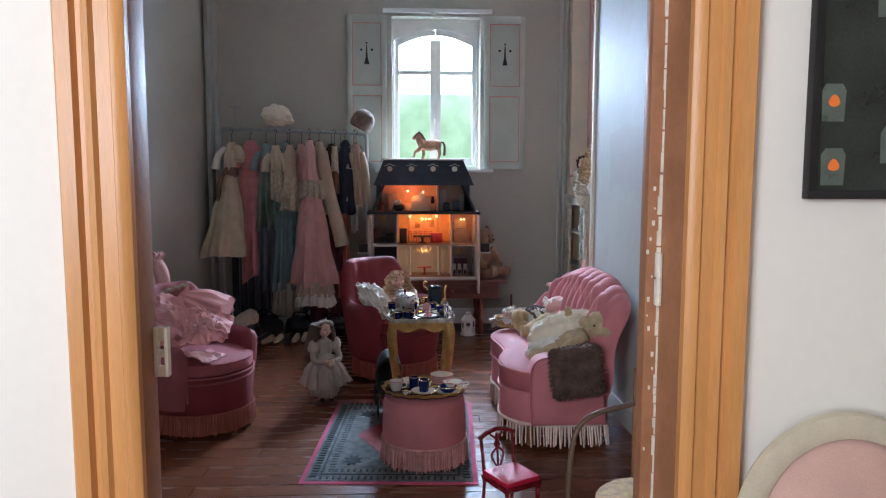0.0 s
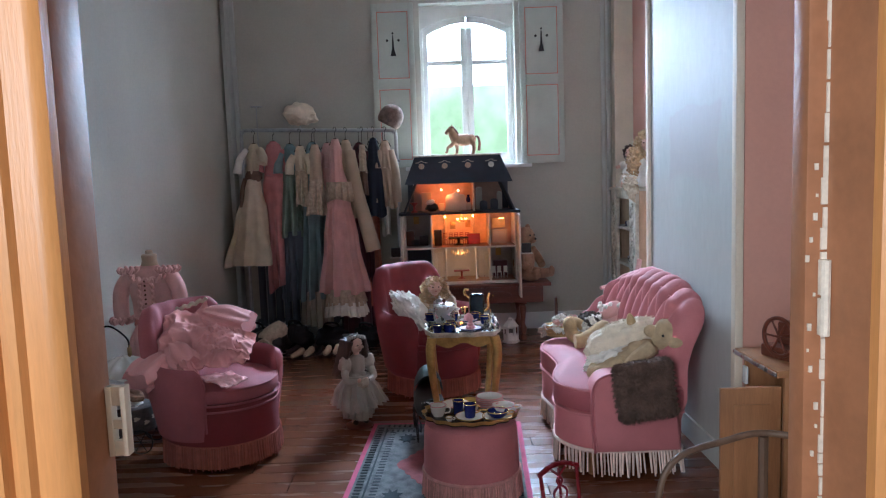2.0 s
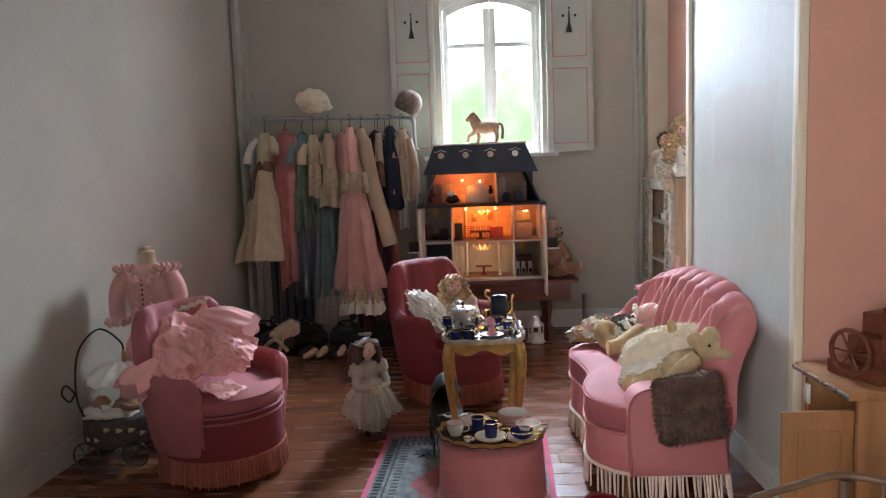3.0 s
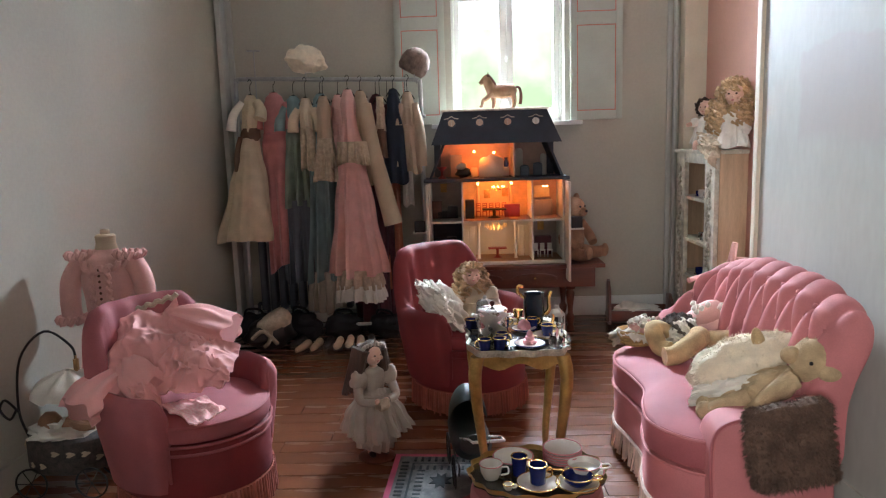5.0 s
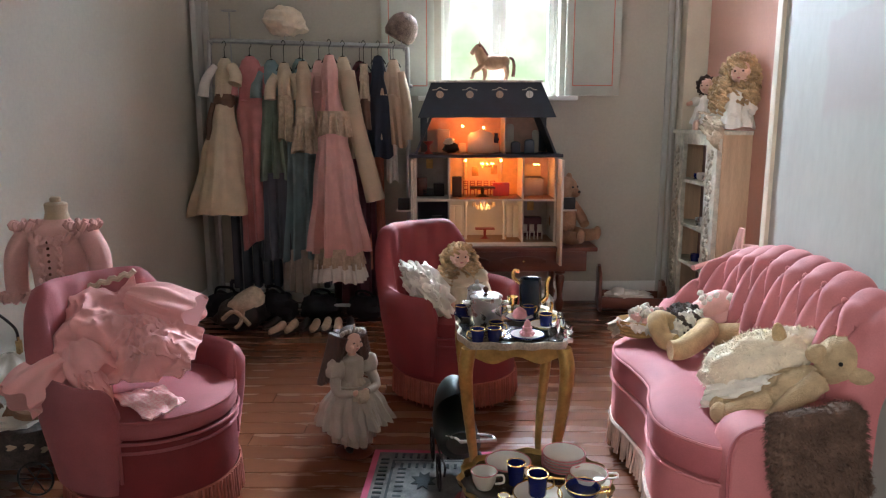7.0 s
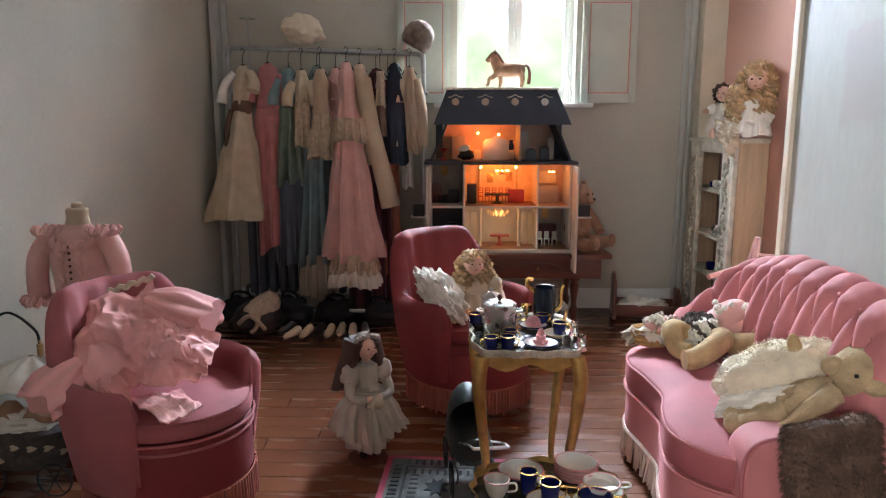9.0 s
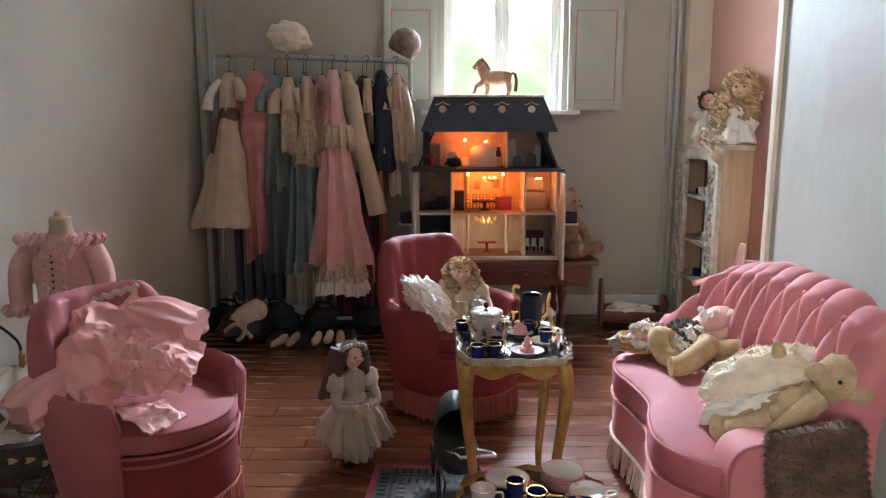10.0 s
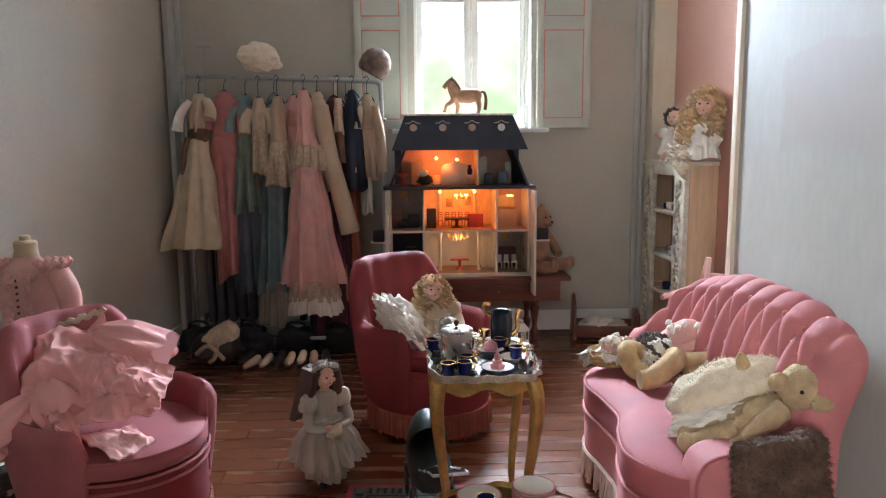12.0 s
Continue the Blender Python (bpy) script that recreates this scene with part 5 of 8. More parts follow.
for x in (-0.975, 0.22):
    b = BM()
    tube(b, [(x, RY - 0.22, 0.09), (x, RY + 0.22, 0.09)], 0.014, 10)
    part("foot_bar", b, "chrome", rack)
    for y in (RY - 0.20, RY + 0.20):
        b = BM()
        tube(b, [(x, y, 0.085), (x, y, 0.05)], 0.008, 8)
        lathe(b, [(0.002, -0.012), (0.028, -0.010), (0.030, 0), (0.028, 0.010), (0.002, 0.012)], 16, m=pose(x, y, 0.031, 0, 90))
        part("castor", b, "black", rack)
    b = BM()
    ball(b, (x + 0.02, RY, 1.42), 0.012, u=8, v=6)
    tube(b, [(x, RY, 1.42), (x + 0.02, RY, 1.42)], 0.006, 6)
    part("clamp_knob", b, "chrome", rack)
hs = thing("hat_stand", "thin wire hat stand rising above the rack", "hat stand", (-0.885, 5.48, 0))
b = BM()
tube(b, [(0, 0, 0.012), (0, 0, 1.88)], 0.004, 8)
part("rod", b, "chrome", hs)
b = BM()
tube(b, [(0.045 * math.cos(a), 0.03 * math.sin(a), 1.885) for a in [2 * math.pi * i / 20 for i in range(21)]], 0.0035, 6)
part("ring", b, "chrome", hs)
b = BM()
lathe(b, [(0.06, 0), (0.06, 0.008), (0.006, 0.012)], 20)
part("base", b, "chrome", hs)


def drape(bm, rows, folds, amp, seed, n=84, mi=0, skew=0.0, flat=0.55):
    """Hanging cloth: rows of (z, half width, half depth, x shift)."""
    rnd = random.Random(seed)
    ph = [rnd.uniform(0, 6.28) for _ in range(4)]
    rings, zt, zb = [], rows[0][0], rows[-1][0]
    fine = []
    for (za, wa, da, xa), (zc, wc, dc, xc) in zip(rows, rows[1:]):
        for i in range(5):
            t = i / 5
            fine.append((za + (zc - za) * t, wa + (wc - wa) * smooth01(t), da + (dc - da) * smooth01(t), xa + (xc - xa) * t))
    fine.append(rows[-1])
    for z, w, d, x in fine:
        u = (zt - z) / (zt - zb)
        ring = []
        for i in range(n):
            a = 2 * math.pi * i / n
            f = math.sin(folds * a + ph[0] + 1.2 * math.sin(2 * a + ph[1])) + 0.45 * math.sin(folds * 1.7 * a + ph[2])
            k = 1 + amp * u ** 0.8 * f * 0.6
            nz = 0.05 * noise.noise(Vector((math.cos(a) * 2 + seed, math.sin(a) * 2, z * 3)))
            ring.append((x + w * math.cos(a) * (k + nz), d * math.sin(a) * (1 + amp * 2.2 * u ** 0.8 * f + nz), z + (0.012 * math.sin(3 * a + ph[3]) + skew * math.cos(a)) * u))
        rings.append(ring)
    return loft(bm, rings, True, True, mi)


def hanger(parent, z, bar=1.665):
    bm = BM()
    tube(bm, [(0, 0, z), (0, 0, bar - 0.02), (0.012, 0, bar), (0.0, 0, bar + 0.020), (-0.012, 0, bar + 0.006)], 0.0022, 6, smooth=4)
    tube(bm, [(-0.045, 0, z - 0.050), (-0.025, 0, z - 0.018), (0, 0, z), (0.025, 0, z - 0.018), (0.045, 0, z - 0.050)], 0.004, 6, smooth=3)
    part("hanger", bm, "black", parent, "dark wire hanger")


def gown(label, x, y, z0, zw, zh, sh, wa, hem, depth, top, skirt, folds=7, amp=0.16, shift=0.0, rz=0, sleeves=0.0, sleeve_mat=None, tier=None, skew=0.0, cat="dress", name="dress", seed=1):
    t = thing(name, label, cat, (x, y, 0), rz, group="dresses on the rack")
    b = BM()
    drape(b, [(z0, 0.025, 0.02, 0), (z0 - 0.035, sh * 0.75, 0.035, 0), (z0 - 0.09, sh, 0.05, 0), ((z0 + zw) / 2, sh * 0.9, 0.055, shift * 0.1), (zw, wa, 0.045, shift * 0.2)], 4, 0.10, seed, 48)
    part("bodice", b, top, t)
    b = BM()
    drape(b, [(zw + 0.005, wa * 1.02, 0.047, shift * 0.2), (zw - 0.06, wa * 1.15, depth * 0.7, shift * 0.3), ((zw + zh) / 2, (wa + hem) / 2, depth * 0.9, shift * 0.6), (zh, hem, depth, shift)], folds, amp, seed + 1, skew=skew)
    part("skirt", b, skirt, t)
    if tier:
        for zt, zb, w, mt in tier:
            b = BM()
            drape(b, [(zt, w * 0.92, depth * 0.92, shift * 0.9), (zb, w, depth, shift)], folds * 2, 0.10, seed + 5, 96)
            part("flounce", b, mt, t, "lace flounce")
    if sleeves:
        for s in (-1, 1):
            b = BM()
            ln = abs(sleeves)
            tube(b, [(s * sh * 0.85, -0.01, z0 - 0.075), (s * (sh + 0.03), -0.02, z0 - 0.075 - ln * 0.45), (s * (sh + 0.035), -0.03, z0 - 0.075 - ln)], [0.030, 0.036], 12, smooth=4)
            part("sleeve", b, sleeve_mat or top, t)
    hanger(t, z0 + 0.005)
    return t


d1 = gown("ivory cotton child's dress with a brown satin sash, on a hanger", -0.875, RY - 0.03, 1.585, 1.33, 0.648, 0.055, 0.052, 0.205, 0.12, "ivory", "ivory", 7, 0.12, -0.075, seed=3, skew=0.012)
b = BM()
drape(b, [(1.375, 0.056, 0.052, -0.012), (1.34, 0.064, 0.056, -0.018), (1.305, 0.068, 0.06, -0.022)], 4, 0.05, 2, 40)
part("sash", b, "brownfab", d1, "brown satin sash")
b = BM()
tube(b, [(-0.07, -0.045, 1.32), (-0.095, -0.06, 1.22), (-0.10, -0.065, 1.10)], [0.016, 0.020], 8, smooth=4)
part("sash_tail", b, "brownfab", d1, "brown satin ribbon end")
b = BM()
tube(b, [(0.045, -0.03, 1.54), (0.075, -0.05, 1.48), (0.07, -0.07, 1.43)], [0.03, 0.042], 14, smooth=4)
part("puff_sleeve", b, "ivory", d1)
b = BM()
tube(b, [(-0.05, -0.02, 1.54), (-0.11, -0.03, 1.46), (-0.13, -0.04, 1.36)], [0.02, 0.034], 12, smooth=4)
part("puff_sleeve", b, "whitecloth", d1)
gown("long old rose satin dress hanging from the rail", -0.735, RY + 0.01, 1.60, 1.33, 0.47, 0.075, 0.085, 0.085, 0.12, "rosefab", "rosefab", 5, 0.18, 0.01, seed=6, sleeves=0.16, skew=0.05)
gown("sage green tulle dress with short sleeves", -0.605, RY, 1.575, 1.36, 0.86, 0.06, 0.058, 0.10, 0.10, "teal", "sage", 6, 0.2, -0.01, seed=8, sleeves=0.15, tier=[(0.90, 0.36, 0.105, "radiator")])
gown("cream lace child's blouse on a hanger", -0.515, RY - 0.06, 1.555, 1.36, 1.10, 0.05, 0.045, 0.055, 0.06, "ivory", "trimlace", 6, 0.2, 0.0, seed=9, sleeves=0.14)
gown("long teal grey dress with gathered skirt", -0.435, RY + 0.02, 1.585, 1.34, 0.36, 0.06, 0.065, 0.115, 0.11, "teal", "teal", 8, 0.22, -0.03, seed=12, tier=[(0.42, 0.15, 0.12, "grey_lace")])
gown("beige ruffled cape and apron on a hanger", -0.395, RY - 0.10, 1.56, 1.29, 1.03, 0.045, 0.05, 0.085, 0.075, "beige", "trimlace", 8, 0.2, 0.0, seed=14, tier=[(1.20, 1.10, 0.08, "trimlace")])
gown("dusty pink blouse with a high collar", -0.32, RY + 0.03, 1.575, 1.38, 1.20, 0.05, 0.05, 0.06, 0.07, "blush", "blush", 5, 0.15, 0.0, seed=15, sleeves=0.18)
gown("long blush pink pinafore dress with two lace flounces", -0.235, RY - 0.12, 1.595, 1.21, 0.42, 0.048, 0.075, 0.185, 0.13, "blush", "blush", 9, 0.16, 0.025, seed=18, tier=[(0.45, 0.33, 0.155, "trimlace"), (0.35, 0.245, 0.165, "whitecloth"), (1.27, 1.13, 0.115, "trimlace")])
j = gown("long beige linen jacket with trailing sleeve", -0.165, RY - 0.05, 1.59, 1.30, 1.00, 0.055, 0.06, 0.075, 0.07, "linen", "linen", 5, 0.12, 0.05, seed=20)
b = BM()
tube(b, [(0.03, -0.05, 1.50), (0.08, -0.09, 1.20), (0.14, -0.10, 0.95), (0.19, -0.10, 0.74)], [0.045, 0.060], 14, smooth=6)
part("sleeve", b, "linen", j, "long hanging linen sleeve")
gown("plum taffeta dress reaching the floor", -0.075, RY + 0.05, 1.57, 1.34, 0.06, 0.06, 0.075, 0.14, 0.12, "plum", "plum", 8, 0.2, -0.03, seed=22, sleeves=0.2)
gown("brown and gold child's waistcoat", -0.04, RY - 0.05, 1.55, 1.34, 1.17, 0.03, 0.035, 0.045, 0.05, "trimlace", "brownfab", 5, 0.15, 0.01, seed=24)
gown("navy velvet pinafore dress", 0.045, RY - 0.03, 1.595, 1.36, 0.995, 0.045, 0.062, 0.080, 0.08, "navy", "navy", 5, 0.12, 0.0, seed=26)
gown("cream cardigan with long sleeves, last on the rail", 0.135, RY - 0.02, 1.575, 1.36, 1.06, 0.045, 0.05, 0.055, 0.07, "beige", "beige", 5, 0.14, 0.03, seed=28, sleeves=0.40)
gown("white cotton petticoat with ribbons", 0.115, RY + 0.05, 1.50, 1.34, 0.84, 0.03, 0.03, 0.035, 0.05, "whitecloth", "whitecloth", 5, 0.16, 0.0, seed=30)
gown("coral cotton skirt and dark printed dress", -0.005, RY + 0.09, 1.5, 1.1, 0.27, 0.04, 0.06, 0.085, 0.08, "darkcloth", "coral", 6, 0.18, -0.02, seed=31)

# hats on the rail
b = BM()
ball(b, (0, 0, 0), (0.125, 0.10, 0.088), lump=0.30, freq=7, u=30, v=18, m=Euler((0, radians(12), 0)).to_matrix().to_4x4())
h = solo("fur_hat", b, "creamfur", "cream fluffy fur hat resting on a hanger stalk", "hat", (-0.515, RY, 1.800), group="hats on the rack")
b = BM()
lathe(b, [(0.004, 0.11), (0.045, 0.10), (0.078, 0.065), (0.092, 0.02), (0.090, -0.03), (0.075, -0.055), (0.06, -0.045)], 24, sx=1.05, sy=0.85, m=pose(0, 0, 0, 0, 28, 0), caps=False)
solo("winter_hat", b, "furhat", "mottled brown fur cap on the end of the rail", "hat", (0.185, RY - 0.01, 1.745), group="hats on the rack")
b = BM()
tube(b, [(-0.515, RY, 1.68), (-0.515, RY, 1.79)], 0.003, 6)
part("hat_peg", b, "chrome", rack, "wire peg for a hat")
b = BM()
tube(b, [(0.185, RY, 1.65), (0.185, RY, 1.78)], 0.003, 6)
part("hat_peg", b, "chrome", rack, "wire peg for a hat")

# radiator behind the dresses
rad = thing("radiator", "grey-blue ribbed cast-iron radiator under the dresses", "radiator", (-0.62, 5.525, 0))
for i in range(11):
    b = BM()
    x = -0.33 + i * 0.066
    box(b, (x, -0.05, 0.12), (x + 0.045, 0.05, 0.72), 0.016)
    part("rib", b, "radiator", rad)
b = BM()
tube(b, [(-0.36, 0, 0.16), (0.42, 0, 0.16)], 0.014, 8)
tube(b, [(-0.36, 0, 0.16), (-0.36, 0, 0.005)], 0.012, 8)
part("pipe", b, "radiator", rad)
for x in (-0.30, 0.33):
    b = BM()
    box(b, (x, -0.03, 0.0), (x + 0.04, 0.03, 0.125), 0.006)
    part("foot", b, "radiator", rad)

# bags and shoes under the rack
zone(1.01, (-0.40, 5.00), (-0.384, 4.88))
b = BM()
ball(b, (0, 0, 0.10), (0.15, 0.10, 0.10), lump=0.3, u=26, v=14)
loft(b, [[(0.03 + 0.115 * math.cos(a) * k, 0.085 * math.sin(a) * k, z + 0.03 * math.cos(a)) for a in [2 * math.pi * i / 28 for i in range(28)]] for k, z in ((0.98, 0.13), (1.04, 0.17), (0.85, 0.21), (0.5, 0.235))], caps=True, mi=1)
tube(b, [(-0.10, -0.10, 0.10), (-0.03, -0.13, 0.15), (0.05, -0.12, 0.06)], 0.013, 8, mi=1, smooth=4)
tube(b, [(0.02, -0.12, 0.16), (0.0, -0.13, 0.08), (-0.03, -0.125, 0.05)], 0.012, 8, mi=1, smooth=4)
solo("handbag", b, ["rubber", "trimlace"], "dark bag with a cream flap, slumped on the floor", "bag", (-0.80, 5.02, 0.002), 15)
b = BM()
box(b, (-0.14, -0.10, 0.0), (0.14, 0.10, 0.09), 0.012)
solo("shoe_box", b, "black", "dark box on the floor below the dresses", "box", (-0.82, 5.35, 0.0), 5)


def bag(at, rz, w, h, label):
    t = thing("bag", label, "bag", at, rz, group="dark bags under the rack")
    b = BM()
    ball(b, (0, 0, h * 0.48), (w, w * 0.6, h * 0.5), lump=0.30, freq=7, u=28, v=16, seed=w * 9)
    part("bag_body", b, "leather", t)
    b = BM()
    tube(b, [(-w * 0.5, 0, h * 0.8), (-w * 0.35, -0.02, h * 1.15), (w * 0.3, -0.03, h * 1.12), (w * 0.5, 0, h * 0.8)], 0.008, 8, smooth=5)
    part("handle", b, "leather", t)


zone()
for x, y, rz, w, h in ((-0.93, 5.10, 10, 0.13, 0.19), (-0.60, 5.06, -20, 0.14, 0.20), (-0.34, 5.12, 15, 0.13, 0.17), (-0.06, 5.12, -10, 0.12, 0.16), (0.13, 5.20, 5, 0.11, 0.18)):
    bag((x, y, 0.004), rz, w, h, "slumped black leather bag on the floor under the dresses")
zone(1.01, (-0.40, 5.00), (-0.384, 4.88))


def shoe(at, rz, material, label):
    t = thing("shoe", label, "shoe", at, rz, group="shoes under the rack")
    b = BM()
    rows = [(-0.055, 0.020, 0.052), (-0.035, 0.024, 0.056), (0.0, 0.024, 0.045), (0.035, 0.028, 0.034), (0.060, 0.022, 0.028), (0.074, 0.010, 0.018)]
    loft(b, [[(y, w * math.cos(a), 0.010 + max(0, h * (0.5 + 0.5 * math.sin(a)))) for a in [2 * math.pi * i / 14 for i in range(14)]] for y, w, h in rows])
    part("upper", b, material, t)
    b = BM()
    loft(b, [[(y, w * 1.08 * s, z) for s, z in ((-1, 0), (1, 0), (1, 0.010), (-1, 0.010))] for y, w, h in rows])
    part("sole", b, "rubber", t)


for x, y, rz, mt, lb in ((-0.565, 4.95, 240, "beige", "beige child's shoe"), (-0.49, 4.98, 255, "trimlace", "ecru child's shoe"), (-0.42, 5.02, 262, "black", "black child's shoe"), (-0.355, 5.0, 265, "beige", "beige child's shoe"), (-0.29, 5.03, 268, "trimlace", "ecru child's shoe"), (-0.22, 5.02, 275, "beige", "beige child's shoe"), (-0.15, 5.04, 280, "rubber", "dark leather child's shoe"), (-0.62, 5.06, 235, "rubber", "dark leather child's shoe")):
    shoe((x, y, 0.001), rz, mt, lb + " standing on the floorboards")

# ---- cloth laid over seats ----
def cloth(bm, c, n=26, amp=0.02, freq=7.0, bulge=0.03, seed=1.0, thick=0.006, mi=0, ruffle=0.0):
    """A crumpled piece of cloth between four corners (going round)."""
    c = [Vector(p) for p in c]
    nrm = (c[2] - c[0]).cross(c[3] - c[1]).normalized()
    if nrm.dot(Vector((0.2, -0.6, 0.7))) < 0:
        nrm = -nrm
    grid = []
    for i in range(n + 1):
        row = []
        for j in range(n + 1):
            u, v = i / n, j / n
            p = c[0] * (1 - u) * (1 - v) + c[1] * u * (1 - v) + c[2] * u * v + c[3] * (1 - u) * v
            q = Vector((u * freq + seed, v * freq * 0.8 + seed * 1.3, seed))
            ridge = 1 - abs(noise.noise(q * 0.5)) * 2.6
            d = amp * 1.25 * (ridge - 0.3) + amp * 0.8 * noise.noise(q * 1.7) + amp * 0.35 * (1 - 2 * abs(noise.noise(q * 2.6))) + bulge * math.sin(math.pi * u) * math.sin(math.pi * v)
            edge = min(u, 1 - u, v, 1 - v)
            e = Vector((noise.noise(q * 2), noise.noise(q * 2 + Vector((9, 0, 0))), noise.noise(q * 2 + Vector((0, 9, 0))))) * 0.009
            if ruffle and edge < 0.12:
                d += ruffle * math.sin((u + v) * 60 + seed) * (1 - edge / 0.12)
            row.append(p + nrm * d + e)
        grid.append(row)
    vs = [[[bm.verts.new(p + nrm * s) for p in r] for r in grid] for s in (0, -thick)]
    for k in (0, 1):
        for i in range(n):
            for j in range(n):
                f = (vs[k][i][j], vs[k][i + 1][j], vs[k][i + 1][j + 1], vs[k][i][j + 1])
                bm.faces.new(f if k == 0 else f[::-1]).material_index = mi
    rim = [(i, 0) for i in range(n)] + [(n, j) for j in range(n)] + [(n - i, n) for i in range(n)] + [(0, n - j) for j in range(n)]
    for a, b in zip(rim, rim[1:] + rim[:1]):
        bm.faces.new((vs[0][a[0]][a[1]], vs[1][a[0]][a[1]], vs[1][b[0]][b[1]], vs[0][b[0]][b[1]])).material_index = mi
    return bm


def puff(bm, a, c, r, seed, gathers=9, squash=0.7, mi=0):
    """A gathered puff of cloth from a to c, pinched at a and flared at c."""
    a, c = Vector(a), Vector(c)
    d = (c - a).normalized()
    side = d.cross(Vector((0, 0, 1))).normalized()
    up = side.cross(d)
    rings = []
    for i in range(15):
        t = i / 14
        k = r * (0.34 + 0.66 * math.sin(math.pi * min(1, t * 0.62 + 0.06)) ** 0.8)
        ring = []
        for j in range(60):
            q = 2 * math.pi * j / 60
            f = 1 + (0.10 * (1 - t) + 0.05) * math.sin(gathers * q + seed + 0.6 * t) + 0.14 * noise.noise(Vector((math.cos(q) * 1.6 + seed, math.sin(q) * 1.6, t * 2.4)))
            ring.append(a + (c - a) * t + side * (k * f * math.cos(q)) + up * (k * f * squash * math.sin(q)) + d * 0.012 * math.sin(5 * q + seed) * t)
        rings.append(ring)
    loft(bm, rings, True, False, mi)
    loft(bm, [rings[-1], [p * 0.86 + (c - d * 0.03) * 0.14 for p in rings[-1]], [p * 0.5 + (c - d * 0.06) * 0.5 for p in rings[-1]]], True, True, mi)


zone()
pink = thing("child_dress", "pale pink gingham child's dress with lace trim, thrown over the chair", "dress", (0, 0, 0))
b = BM()
cloth(b, [(-0.915, 3.13, 0.635), (-0.660, 3.20, 0.715), (-0.505, 3.00, 0.560), (-0.770, 2.88, 0.475)], 56, 0.034, 3.4, 0.060, 1.3)
part("bodice", b, "pinkcotton", pink)
b = BM()
puff(b, (-0.640, 3.12, 0.665), (-0.425, 3.10, 0.600), 0.100, 2.9)
part("puff_sleeve", b, "pinkcotton", pink)
b = BM()
puff(b, (-0.775, 2.945, 0.510), (-0.865, 2.800, 0.420), 0.105, 5.9, squash=0.55)
part("puff_sleeve", b, "pinkcotton", pink)
b = BM()
cloth(b, [(-0.650, 3.04, 0.590), (-0.375, 3.02, 0.580), (-0.375, 2.865, 0.455), (-0.620, 2.84, 0.445)], 48, 0.032, 3.2, 0.060, 7.7)
part("skirt_fold", b, "pinkcotton", pink)
b = BM()
cloth(b, [(-0.600, 3.03, 0.600), (-0.470, 2.99, 0.620), (-0.400, 2.88, 0.520), (-0.540, 2.86, 0.530)], 40, 0.026, 3.0, 0.040, 4.4)
part("bow_tail", b, "pinkcotton", pink)
b = BM()
puff(b, (-0.745, 2.955, 0.545), (-0.640, 2.86, 0.470), 0.075, 1.7, 7)
part("bow", b, "pinkcotton", pink, "large gathered bow")
b = BM()
cloth(b, [(-0.745, 2.93, 0.510), (-0.650, 2.90, 0.505), (-0.560, 2.775, 0.418), (-0.690, 2.80, 0.425)], 40, 0.026, 3.2, 0.040, 5.1)
part("bow_tail", b, "pinkcotton", pink)
b = BM()
cloth(b, [(-0.600, 2.84, 0.425), (-0.470, 2.90, 0.428), (-0.355, 2.785, 0.424), (-0.430, 2.68, 0.422)], 22, 0.005, 4, 0.008, 9.2)
part("hem", b, "gingham", pink, "gingham checked hem")
b = BM()
tube(b, [(-0.915 + 0.255 * i / 24, 3.135 + 0.07 * i / 24, 0.648 + 0.08 * i / 24 + 0.006 * math.sin(i * 1.9)) for i in range(25)], 0.011, 6)
part("lace_collar", b, "trimlace", pink, "ecru lace collar")
b = BM()
tube(b, [(-0.790, 2.955, 0.545), (-0.84, 2.935, 0.530), (-0.875, 2.90, 0.495)], 0.009, 6, smooth=5)
part("lace_cuff", b, "trimlace", pink, "ecru lace cuff")
b = BM()
tube(b, [(-0.90, 3.16, 0.66), (-0.885, 3.18, 0.715), (-0.86, 3.18, 0.715), (-0.845, 3.16, 0.68)], 0.003, 6, smooth=5)
part("hanger_hook", b, "steel", pink)

# ---- dress form behind the chair ----
zone(0.955, (-1.145, 3.98), (-1.022, 3.415))
form = thing("dress_form", "child's dress form wearing a pale pink ruffled costume", "mannequin", (-1.145, 3.98, 0))
b = BM()
drape(b, [(0.93, 0.045, 0.042, 0), (0.885, 0.10, 0.07, 0), (0.80, 0.118, 0.085, 0), (0.70, 0.105, 0.08, 0), (0.60, 0.09, 0.075, 0)], 3, 0.02, 41, 48)
part("bodice", b, "blush", form, "pale pink ruffled bodice")
b = BM()
lathe(b, [(0.046, 0.93), (0.040, 0.955), (0.042, 0.985), (0.036, 0.992), (0.020, 0.994), (0.020, 1.010), (0.014, 1.015)], 24)
part("neck_block", b, "linen", form, "bare linen neck")
b = BM()
drape(b, [(0.61, 0.095, 0.08, 0), (0.50, 0.14, 0.11, 0), (0.10, 0.20, 0.15, 0.01)], 9, 0.14, 43)
part("skirt", b, "blush", form)
b = BM()
lathe(b, [(0.13, 0.0), (0.13, 0.015), (0.02, 0.03), (0.015, 0.12)], 20)
part("stand", b, "mahogany", form)
